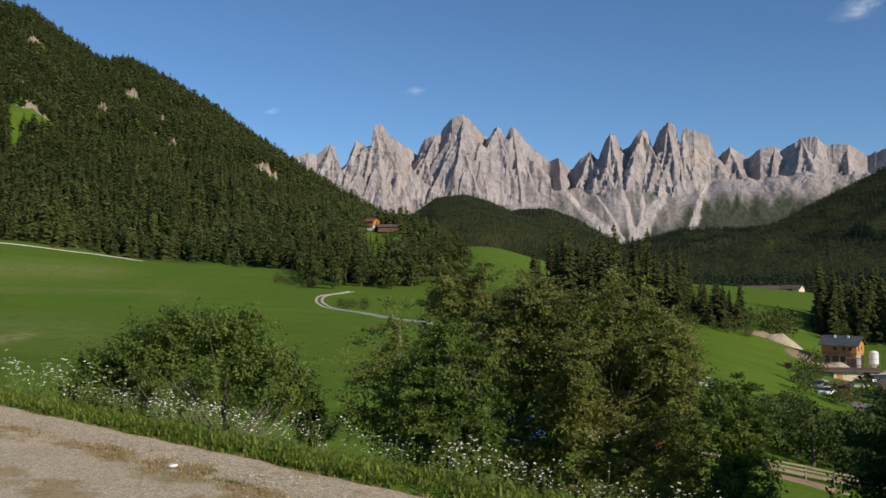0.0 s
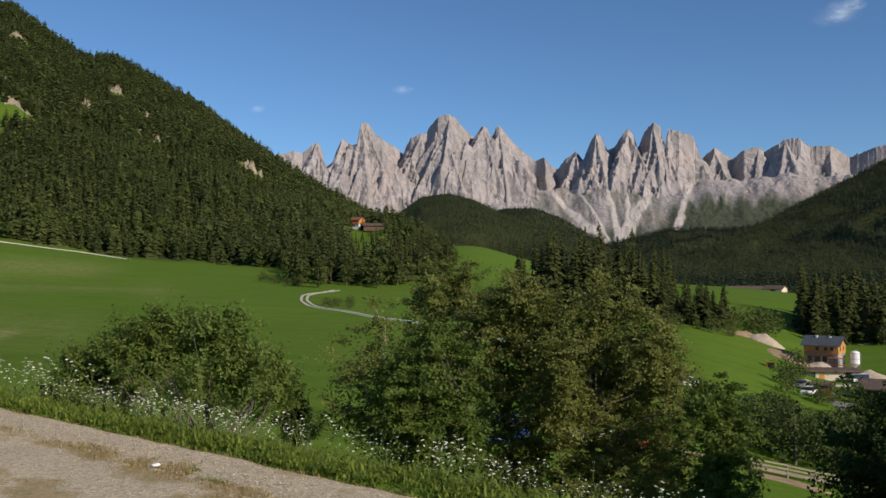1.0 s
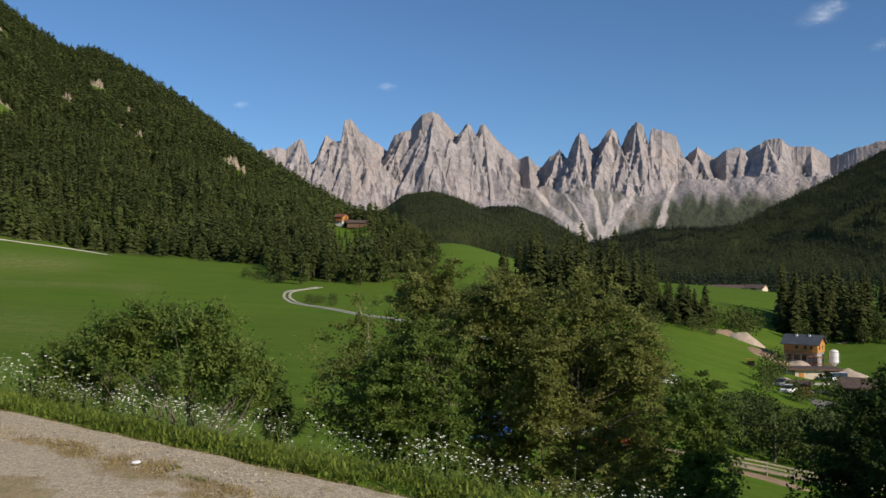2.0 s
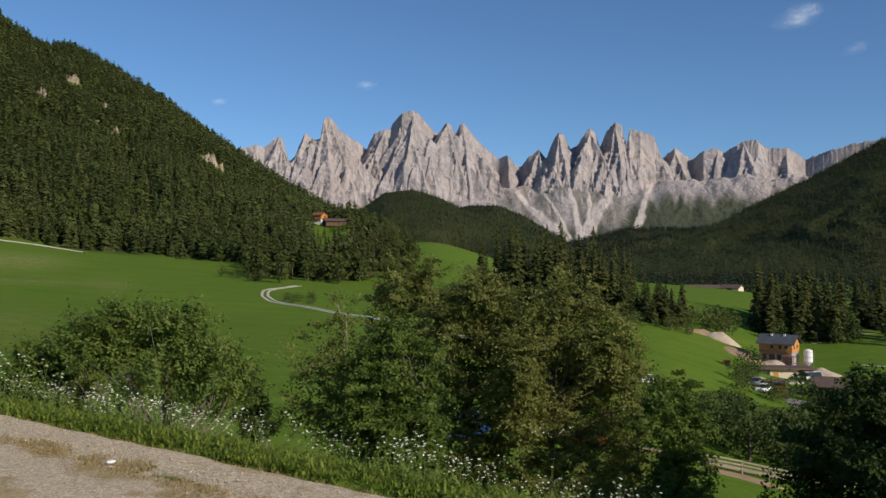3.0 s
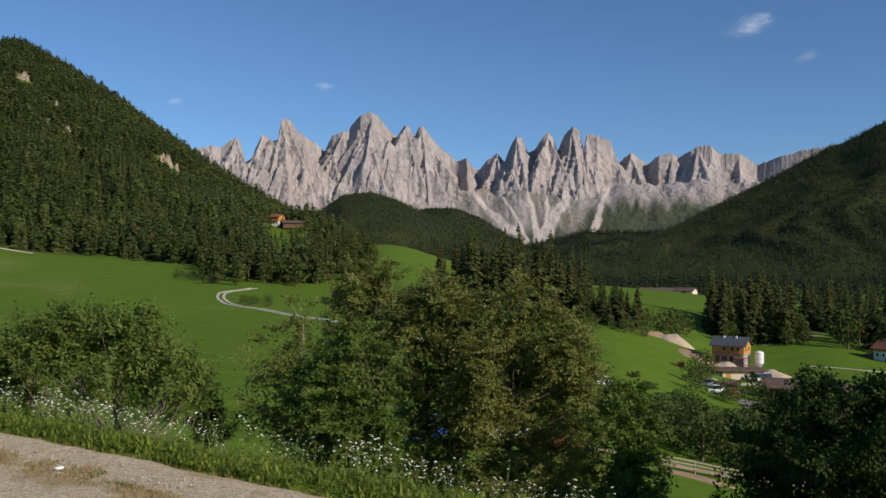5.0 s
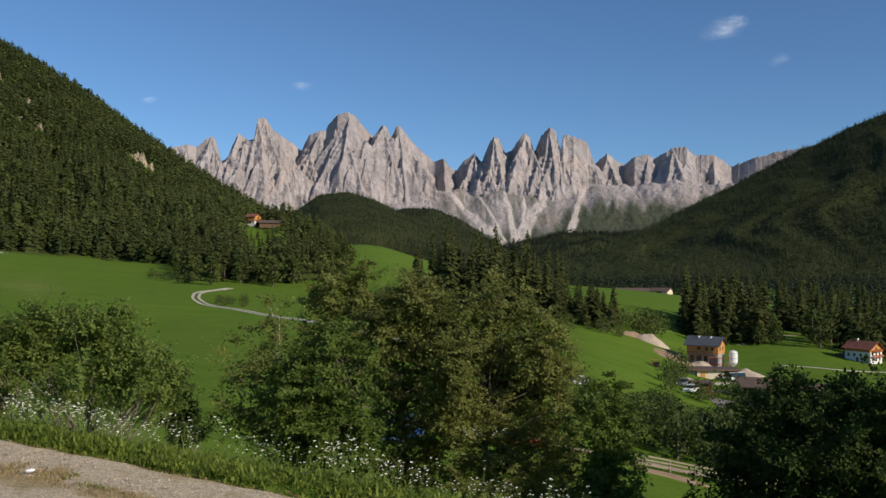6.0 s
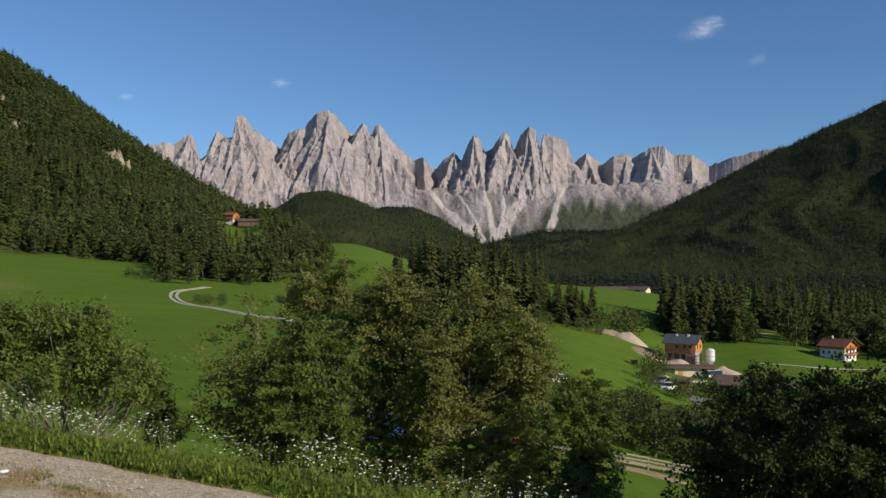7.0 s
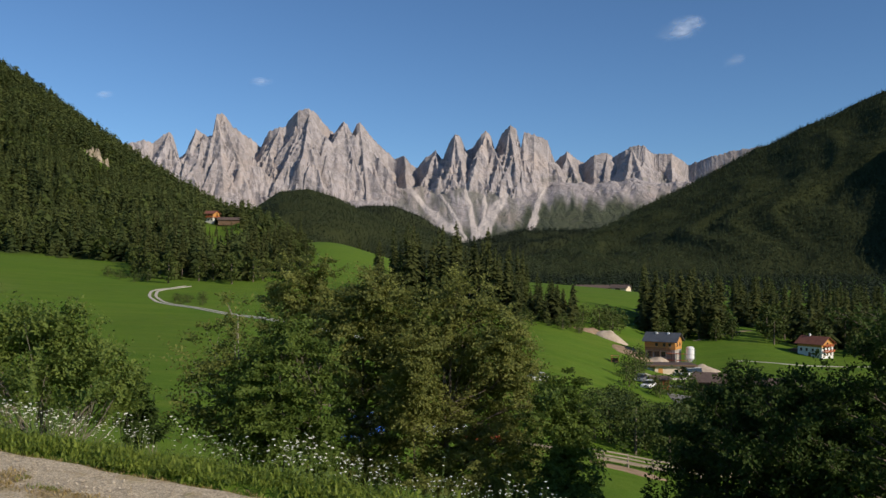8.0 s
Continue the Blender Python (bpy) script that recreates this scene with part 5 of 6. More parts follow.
# ---- verge: grass and umbel flowers ----
def blades(n, s, u, z, tall, width, r):
    """Bent grass blades, one quad and one tip each."""
    x, y = on_track(s, u)
    p = np.stack([x, y, z], 1)
    a = r.uniform(0, 6.28, n)
    out = np.stack([np.cos(a), np.sin(a), 0 * a], 1)
    side = np.stack([-np.sin(a), np.cos(a), 0 * a], 1) * width[:, None] * 0.5
    bend = r.uniform(0.2, 2.3, n)[:, None]
    up = np.array([[0, 0, 1.0]])
    mid = p + up * tall[:, None] * 0.55 + out * tall[:, None] * 0.22 * bend
    tip = p + up * tall[:, None] * (1 - 0.3 * bend) + out * tall[:, None] * 0.75 * bend
    v = np.stack([p - side, p + side, mid + side * 0.8, mid - side * 0.8, tip], 1).reshape(-1, 3)
    k = 5 * np.arange(n)[:, None]
    return v, [k + np.array([[0, 1, 2, 3]]), k + np.array([[3, 2, 4]])]


def build_grass():
    r = np.random.default_rng(41)
    n = 64000
    s = r.uniform(-19, 7.5, n)
    u = 4.86 + np.abs(r.normal(0, 1, n)) * 0.75 + 0.13 * vnoise(s * 2.3, 0 * s, 8) + 0.09 * vnoise(s * 6, 0 * s, 18)
    keep = u < 7.5
    s, u = s[keep], u[keep]
    x, y = on_track(s, u)
    z = height(x, y) - 0.02
    lush = np.clip(0.75 + 0.9 * fbm(s * 1.1, u * 1.3, 3, 51) + 0.5 * fbm(s * 4.2, u * 4.2, 2, 55), 0.25, 2.2)
    tall = lush * r.gamma(3, 0.024, len(s)) * (0.5 + 0.65 * smooth(4.85, 5.3, u))
    v, f = blades(len(s), s, u, z, tall, r.uniform(0.004, 0.011, len(s)), r)
    t = np.repeat(np.clip(r.uniform(0, 0.7, len(s)) + 0.45 * fbm(s * 0.9, u * 1.4, 3, 52), 0, 1), 5)
    tagged(new("verge_grass", mesh_of("verge_grass", v, f, GRASS, {"tint": t})), "lush bright green grass along the track's edge", "grass", kind="stuff")
    # broad weed leaves among the grass, in clumps
    m = 1500
    cs, cu = r.uniform(-17, 7, m), 4.92 + np.abs(r.normal(0, 0.36, m))
    i = r.integers(0, m, 26000)
    n = len(i)
    s, u = cs[i] + r.normal(0, 0.06, n), np.maximum(cu[i] + r.normal(0, 0.06, n), 4.84)
    x, y = on_track(s, u)
    lift = r.uniform(0, 1, m)[i] * r.uniform(0, 0.11, n)
    v, f = blades(n, s, u, height(x, y) + lift, r.uniform(0.03, 0.09, n), r.uniform(0.009, 0.026, n), r)
    tagged(new("verge_weeds", mesh_of("verge_weeds", v, f, GRASS, {"tint": np.repeat(np.clip(r.uniform(-0.1, 0.6, m)[i] + r.uniform(0, 0.35, n), 0, 1), 5)})), "broad-leaved green weeds in the verge", "weeds", kind="stuff")
    # short and withered turf on the track
    n = 110000
    s, u = r.uniform(-14, 3, n), r.uniform(2.2, 4.5, n)
    keep = turf(s, u) > r.uniform(0.05, 1.0, n)
    s, u = s[keep], u[keep]
    v, f = blades(len(s), s, u, 0 * s - 0.01, r.uniform(0.012, 0.042, len(s)), r.uniform(0.004, 0.010, len(s)), r)
    green = fbm(s * 1.3, u * 1.3, 2, 23) > -0.02
    tagged(new("dry_turf", mesh_of("dry_turf", v, f, DRY_GRASS, {"tint": np.repeat(r.uniform(0, 1, len(s)), 5)})), "short withered brown turf on the gravel", "grass", kind="stuff")
    m = 7000
    se, ue = r.uniform(-16, 4, m), 4.8 + r.normal(0, 0.06, m)
    v, f = blades(m, se, ue, 0 * se - 0.04, r.uniform(0.02, 0.055, m), r.uniform(0.004, 0.009, m), r)
    tagged(new("verge_straw", mesh_of("verge_straw", v, f, DRY_GRASS, {"tint": np.repeat(r.uniform(0, 1, m), 5)})), "withered straw fringe along the track's edge", "grass", kind="stuff")
    s, u = s[green], u[green]
    v, f = blades(len(s), s, u, 0 * s - 0.01, r.uniform(0.015, 0.055, len(s)), r.uniform(0.004, 0.010, len(s)), r)
    tagged(new("track_turf", mesh_of("track_turf", v, f, GRASS, {"tint": np.repeat(r.uniform(0, 0.6, len(s)), 5)})), "short green grass tufts on the gravel track", "grass", kind="stuff")


build_grass()


def umbel_mesh(seed, radius):
    r = np.random.default_rng(seed)
    n = 15
    a = np.arange(n) * 2.4
    q = radius * np.sqrt((np.arange(n) + 0.5) / n)
    c = np.stack([q * np.cos(a), q * np.sin(a), 0.02 * radius / 0.035 - 5.5 * q * q], 1) + r.normal(scale=0.003, size=(n, 3))
    ang = np.arange(4) * np.pi / 2
    k = r.uniform(0.007, 0.012, n)
    ring = np.stack([np.cos(ang), np.sin(ang), -0.35 + 0 * ang], 1)
    v = c[:, None] + ring[None] * k[:, None, None]
    v = np.concatenate([v, c[:, None]], 1).reshape(-1, 3)
    j = np.arange(4)
    tri = np.stack([np.full(4, 4), j, (j + 1) % 4], 1)
    f = (tri[None] + (5 * np.arange(n))[:, None, None]).reshape(-1, 3)
    return mesh_of("umbel", v, f, PETAL)


def umbel_plant(seed):
    r = np.random.default_rng(seed)
    tall = r.uniform(0.8, 1.0)
    pieces, heads = [], []
    p0, p1 = np.zeros(3), np.array([r.normal(0, 0.05), r.normal(0, 0.05), 0.55 * tall])
    top = p1 + [r.normal(0, 0.05), r.normal(0, 0.05), 0.45 * tall]
    pieces.append(tube([p0, p1, top], [0.006, 0.0045, 0.003], 4))
    heads.append(top)
    for i in range(r.integers(3, 6)):
        f = r.uniform(0.35, 0.8)
        o = p0 + (top - p0) * f
        a = r.uniform(0, 6.28)
        e = o + np.array([math.cos(a) * r.uniform(0.08, 0.2), math.sin(a) * r.uniform(0.08, 0.2), tall * r.uniform(0.18, 0.42)])
        pieces.append(tube([o, (o + e) / 2 + [0, 0, -0.02], e], [0.0035, 0.003, 0.002], 3))
        heads.append(e)
    for i in range(7):
        o = np.array([0, 0, r.uniform(0.05, 0.4) * tall])
        a = r.uniform(0, 6.28)
        w = r.uniform(0.015, 0.03)
        e = o + np.array([math.cos(a), math.sin(a), 0.5]) * r.uniform(0.1, 0.22)
        sd = np.array([-math.sin(a), math.cos(a), 0]) * w
        pieces.append((np.array([o, (o + e) / 2 + sd + [0, 0, 0.03], e, (o + e) / 2 - sd + [0, 0, 0.03]]), np.array([[0, 1, 2, 3]])))
    v, f = joined(pieces)
    base = new("umbel_flower")
    part("stem", mesh_of("stem", v, f, STALK), STALK, base)
    for i, h in enumerate(heads):
        ob = part("umbel", umbel_mesh(seed * 10 + i, r.uniform(0.018, 0.036)), PETAL, base)
        ob.location = tuple(h)
        ob.rotation_euler = (r.uniform(-0.35, 0.35), r.uniform(-0.35, 0.35), r.uniform(0, 6))
    return tagged(base, "white umbel flower on a thin green stalk in the verge", "wildflower", "white flowers along the verge")


def build_flowers():
    r = np.random.default_rng(61)
    plants = [umbel_plant(400 + i) for i in range(8)]
    places = []
    # (centre along, centre across, spread along, spread across, how many, height from, height to)
    for s0, u0, ds, du, n, h0, h1 in ((-12.7, 5.7, 0.9, 0.2, 30, 0.5, 0.8), (-10.6, 5.6, 0.7, 0.2, 26, 0.34, 0.5), (-8.7, 5.6, 0.9, 0.2, 64, 0.3, 0.5), (-7.0, 5.6, 0.7, 0.2, 44, 0.28, 0.46), (-5.6, 5.55, 0.5, 0.2, 22, 0.22, 0.42), (-4.3, 5.55, 0.24, 0.2, 20, 0.3, 0.46), (-3.4, 5.55, 0.4, 0.2, 32, 0.2, 0.36), (-2.6, 5.55, 0.4, 0.2, 20, 0.2, 0.34), (-1.0, 5.6, 0.8, 0.2, 10, 0.16, 0.28)):
        for i in range(n):
            places.append((r.normal(s0, ds), max(5.2, r.normal(u0, du)), r.uniform(h0, h1)))
    for i, (s, u, k) in enumerate(places):
        x, y = (float(c) for c in on_track(s, u))
        m = pose(x, y, ground_z(x, y) - 0.02, r.uniform(-9, 9), r.uniform(-9, 9), r.uniform(0, 360)) @ Matrix.Scale(k, 4)
        if i < len(plants):
            plants[i].matrix_basis = m
        else:
            ob = copy_thing(plants[i % len(plants)], m)
            ob.scale = (k, k, k)


build_flowers()


# ---- farm, houses, lane, fence, cars ----
TIMBER = simple("honey_timber", (0.42, 0.19, 0.05), (0.60, 0.30, 0.09), 3, 0.6, 0.2, 0.01, stretch=(1, 1, 6))
TIMBER_DARK = simple("weathered_timber", (0.10, 0.062, 0.036), (0.19, 0.125, 0.08), 3, 0.8, 0.2, 0.01, stretch=(1, 1, 6))
TIMBER_RED = simple("red_stained_timber", (0.30, 0.075, 0.03), (0.44, 0.13, 0.055), 3, 0.7, 0.2, 0.01)
PLASTER = simple("white_plaster", (0.66, 0.63, 0.58), (0.80, 0.78, 0.73), 1.2, 0.9, 0.1, 0.01)
PLASTER_WARM = simple("cream_plaster", (0.62, 0.50, 0.37), (0.74, 0.62, 0.48), 1.2, 0.9, 0.1, 0.01)
CONCRETE = simple("concrete", (0.27, 0.245, 0.22), (0.40, 0.37, 0.33), 1.5, 0.9, 0.2, 0.01)
SLATE = simple("slate_roofing", (0.055, 0.062, 0.075), (0.10, 0.11, 0.125), 3, 0.6, 0.3, 0.02)
TILE_RED = simple("red_brown_tiles", (0.16, 0.062, 0.042), (0.26, 0.11, 0.075), 3, 0.8, 0.3, 0.03)
TILE_BROWN = simple("brown_tiles", (0.085, 0.06, 0.05), (0.15, 0.11, 0.09), 3, 0.8, 0.3, 0.03)
SAND = simple("sand", (0.38, 0.30, 0.22), (0.52, 0.43, 0.33), 1.2, 0.95, 0.6, 0.15)
EARTH = simple("bare_earth", (0.22, 0.15, 0.09), (0.36, 0.26, 0.17), 0.8, 0.95, 0.6, 0.2)
ROADWAY = simple("pale_road_gravel", (0.40, 0.36, 0.30), (0.56, 0.51, 0.44), 1.5, 0.95, 0.4, 0.02)
LANE = simple("earthy_lane_gravel", (0.20, 0.155, 0.105), (0.33, 0.265, 0.19), 1.5, 0.95, 0.4, 0.02)
ASPHALT = simple("worn_asphalt", (0.14, 0.135, 0.13), (0.23, 0.22, 0.21), 1.5, 0.9, 0.3, 0.01)
RAIL_WOOD = simple("grey_weathered_rails", (0.22, 0.18, 0.14), (0.36, 0.30, 0.24), 6, 0.85, 0.2, 0.01)
STEEL_WHITE = simple("white_painted_steel", (0.70, 0.70, 0.70), (0.82, 0.82, 0.81), 2, 0.4, 0.05, 0.005)
STEEL = simple("grey_steel", (0.30, 0.30, 0.31), (0.42, 0.42, 0.43), 4, 0.45, 0.05, 0.005, metal=0.7)
RUBBER = simple("black_rubber", (0.02, 0.02, 0.02), (0.04, 0.04, 0.04), 20, 0.85, 0, 0)


def glass_material():
    m, nt, p = material("dark_window_glass", 0.06)
    p.inputs["Base Color"].default_value = (0.02, 0.025, 0.03, 1)
    p.inputs["Specular IOR Level"].default_value = 0.6
    return m


GLASS = glass_material()


def frame_at(name, bearing, dist, turn, lift=0.0):
    """An Empty on the ground; its -y side looks back to the eye, turned by turn degrees."""
    x, y = (float(c) for c in polar(bearing, dist))
    ob = new(name)
    ob.matrix_basis = pose(x, y, ground_z(x, y) + lift, 0, 0, -bearing + turn)
    return ob


def gable_wall(w, d, h, rise, thick=0.3):
    """Four walls with gables at the two x ends."""
    bm = bmesh.new()
    x, y = w / 2, d / 2
    outline = [(-y, -1.2), (y, -1.2), (y, h), (0, h + rise), (-y, h)]
    rings = []
    for xx in (-x, x):
        rings.append([bm.verts.new((xx, a, b)) for a, b in outline])
    bm.faces.new(rings[0])
    bm.faces.new(rings[1][::-1])
    for i in range(5):
        j = (i + 1) % 5
        bm.faces.new((rings[0][j], rings[0][i], rings[1][i], rings[1][j]))
    return bm


def gable_roof(w, d, h, rise, over, thick=0.22):
    bm = bmesh.new()
    slope = rise / (d / 2)
    y, z = d / 2 + over, h - over * slope
    ring = [(-y, z), (0, h + rise), (y, z), (y, z + thick), (0, h + rise + thick * 1.15), (-y, z + thick)]
    ends = [[bm.verts.new((xx, a, b + 0.02)) for a, b in ring] for xx in (-w / 2 - over, w / 2 + over)]
    for i in range(6):
        j = (i + 1) % 6
        bm.faces.new((ends[0][i], ends[0][j], ends[1][j], ends[1][i]))
    for e, flip in ((ends[0], True), (ends[1], False)):
        for q in ((0, 1, 4, 5), (1, 2, 3, 4)):
            vs = [e[k] for k in q]
            bm.faces.new(vs[::-1] if flip else vs)
    bmesh.ops.recalc_face_normals(bm, faces=bm.faces[:])
    return bm


def window(parent, x, z, w, h, front, side="front", frame_mat=None):
    """A framed window on the front (-y) or on the right gable (+x)."""
    bm = bmesh.new()
    for a in ((-w / 2, -0.05, -h / 2, -w / 2 + 0.1, 0.05, h / 2), (w / 2 - 0.1, -0.05, -h / 2, w / 2, 0.05, h / 2), (-w / 2 + 0.1, -0.05, h / 2 - 0.1, w / 2 - 0.1, 0.05, h / 2), (-w / 2 + 0.1, -0.05, -h / 2, w / 2 - 0.1, 0.05, -h / 2 + 0.1), (-0.04, -0.045, -h / 2 + 0.1, 0.04, 0.045, h / 2 - 0.1)):
        box(bm, *a)
    ob = part("window", bm, frame_mat or TIMBER_DARK, parent)
    part("pane", boxed(-w / 2 + 0.1, -0.02, -h / 2 + 0.1, w / 2 - 0.1, 0.02, h / 2 - 0.1), GLASS, ob)
    part("sill", boxed(-w / 2 - 0.08, -0.16, -h / 2 - 0.08, w / 2 + 0.08, 0.02, -h / 2 - 0.004), CONCRETE, ob)
    ob.matrix_basis = pose(x, front, z) if side == "front" else pose(front, x, z, 0, 0, 90)
    return ob


def balcony(parent, x0, x1, y, z, mat, side="front"):
    deck = part("balcony", boxed(x0, y - 1.2, z - 0.15, x1, y, z), mat, parent) if side == "front" else part("balcony", boxed(y, x0, z - 0.15, y + 1.2, x1, z), mat, parent)
    n = int((x1 - x0) / 0.45)
    for i in range(n):
        a = x0 + (i + 0.15) * (x1 - x0) / n
        b = a + 0.62 * (x1 - x0) / n
        part("board", boxed(a, y - 1.2, z, b, y - 1.14, z + 0.95) if side == "front" else boxed(y + 1.14, a, z, y + 1.2, b, z + 0.95), mat, deck)
    return deck


def farmhouse():
    h = frame_at("farmhouse", 25.55, 222, -16, 1.5)
    part("lower_wall", boxed(-5.4, -4.2, -4.5, 5.4, 4.2, 2.75), CONCRETE, h, "bare concrete lower storey")
    part("upper_wall", gable_wall(11.2, 8.8, 3.3, 2.7), TIMBER, h, "new honey-coloured timber upper storey").location = (0, 0, 2.76)
    bpy.context.view_layer.update()
    for ob in h.children:
        if ob.name.startswith("upper_wall"):
            for v in ob.data.vertices:
                v.co.z = max(v.co.z, 0.0)
    part("roof", gable_roof(11.2, 8.8, 6.06, 2.7, 0.9), SLATE, h, "dark slate-grey roof")
    for x in (-2.2, 2.1):
        part("chimney", boxed(x - 0.35, -1.2, 7.9, x + 0.35, -0.5, 9.1, 0.04), STEEL_WHITE, h, "small white roof vent")
    for x in (-1.2, 1.6, 3.6):
        window(h, x, 4.6, 1.0, 1.2, -4.42)
    for y in (-2.0, 1.6):
        window(h, y, 4.6, 1.0, 1.3, 5.62, "side")
    for x in (-3.6, -1.2, 1.4):
        window(h, x, 0.9, 1.9, 2.0, -4.22, "front", TIMBER_DARK)
    balcony(h, -5.2, 4.2, -4.4, 2.6, TIMBER_DARK)
    for x in (-5.0, -2.6, 0.2, 2.6, 4.6):
        part("post", boxed(x - 0.09, -5.6, -4.5, x + 0.09, -5.42, 2.45), TIMBER_DARK, h)
    h.scale = (0.70, 0.70, 0.66)
    tagged(h, "timber farmhouse with dark slate roof and bare concrete base", "house")


def silo():
    h = frame_at("silo", 27.25, 222, 0)
    bm = bmesh.new()
    prof = [(0.35, 1.1), (1.45, 2.3), (1.5, 2.4), (1.5, 6.2), (1.35, 6.6), (0.7, 6.95), (0.0, 7.05)]
    rings = []
    for rr, z in prof:
        rings.append([bm.verts.new((max(rr, 0.01) * math.cos(a), max(rr, 0.01) * math.sin(a), z)) for a in np.arange(20) * 2 * math.pi / 20])
    for r0, r1 in zip(rings, rings[1:]):
        for i in range(20):
            bm.faces.new((r0[i], r0[(i + 1) % 20], r1[(i + 1) % 20], r1[i]))
    bm.faces.new(rings[0][::-1])
    part("tank", bm, STEEL_WHITE, h)
    for z in (2.45, 4.2, 6.1):
        bm = bmesh.new()
        bmesh.ops.create_cone(bm, cap_ends=False, segments=20, radius1=1.54, radius2=1.54, depth=0.12)
        part("hoop", bm, STEEL, h).location = (0, 0, z)
    for i in range(4):
        a = math.pi / 4 + i * math.pi / 2
        part("leg", boxed(1.25 * math.cos(a) - 0.08, 1.25 * math.sin(a) - 0.08, -0.4, 1.25 * math.cos(a) + 0.08, 1.25 * math.sin(a) + 0.08, 2.5), STEEL, h)
    for x in (1.55, 1.9):
        part("ladder_rail", boxed(x, -0.3, 0.2, x + 0.06, -0.24, 6.3), STEEL, h)
    h.scale = (0.7, 0.7, 0.68)
    tagged(h, "white cylindrical silo on steel legs beside the farmhouse", "silo")


def machine_shed():
    h = frame_at("machine_shed", 25.75, 200, 16, -0.4)
    part("wall", boxed(-3.4, -2.6, -1.0, 2.6, 2.6, 2.35), PLASTER_WARM, h, "cream plaster wall")
    part("wall", boxed(5.6, -2.6, -1.0, 5.8, 2.6, 2.35), TIMBER_DARK, h)
    part("back_wall", boxed(2.6, 2.3, -1.0, 5.6, 2.6, 2.35), TIMBER_DARK, h)
    part("roof", boxed(-5.4, -3.3, 2.37, 6.2, 3.0, 2.68, 0.05), TILE_BROWN, h, "flat brown roof with deep eaves")
    part("fascia", boxed(-5.42, -3.36, 2.30, 6.22, -3.302, 2.62), TIMBER_DARK, h)
    for x in (2.7, 3.9, 5.5):
        part("post", boxed(x - 0.1, -2.6, -1.0, x + 0.1, -2.4, 2.36), TIMBER_DARK, h)
    part("door", boxed(-2.6, -2.66, -0.3, -1.6, -2.61, 1.8), TIMBER, h)
    part("annex", boxed(-5.1, -1.8, -1.0, -3.45, 1.8, 1.9), PLASTER, h, "lower white annex")
    part("annex_roof", boxed(-5.3, -2.2, 1.92, -3.42, 2.2, 2.1), TIMBER_DARK, h)
    tagged(h, "long low shed with cream wall and flat brown roof", "shed")


def wooden_hut():
    h = frame_at("wooden_hut", 25.3, 171, 8)
    part("wall", gable_wall(3.4, 2.6, 1.7, 0.5), TIMBER_RED, h)
    part("roof", gable_roof(3.4, 2.6, 1.7, 0.5, 0.35, 0.12), TILE_BROWN, h)
    part("door", boxed(-0.5, -1.37, 0, 0.4, -1.31, 1.6), TIMBER_DARK, h)
    tagged(h, "small red-brown wooden hut by the lane", "hut")


def open_shelter():
    h = frame_at("open_shelter", 22.4, 186, 10)
    for x in (-1.5, 1.4):
        for y in (-0.9, 0.9):
            part("post", boxed(x, y, -0.3, x + 0.16, y + 0.16, 2.9), TIMBER, h)
    part("roof", boxed(-1.8, -1.2, 2.92, 1.9, 1.3, 3.1, 0.03), TIMBER, h)
    part("back_wall", boxed(-1.5, 1.1, -0.2, 1.5, 1.2, 2.0), TIMBER_DARK, h)
    h.scale = (0.5, 0.5, 0.5)
    tagged(h, "small open timber shelter with a flat roof", "shelter")


def far_barn():
    h = frame_at("barn", 22.75, 585, -22)
    part("wall", gable_wall(12, 9, 3.0, 2.0), PLASTER_WARM, h)
    part("roof", gable_roof(12, 9, 3.0, 2.0, 0.8), TILE_BROWN, h)
    part("door", boxed(-1.8, -4.58, -0.5, 1.8, -4.51, 2.6), TIMBER_DARK, h)
    tagged(h, "cream barn with a low brown gable roof", "barn")
    h = frame_at("shed", 20.9, 600, 0)
    part("wall", gable_wall(22, 8, 1.8, 1.9), TIMBER_DARK, h)
    part("roof", gable_roof(22, 8, 1.8, 1.9, 0.7), TILE_BROWN, h)
    tagged(h, "long dark-roofed wooden shed on the meadow", "shed")


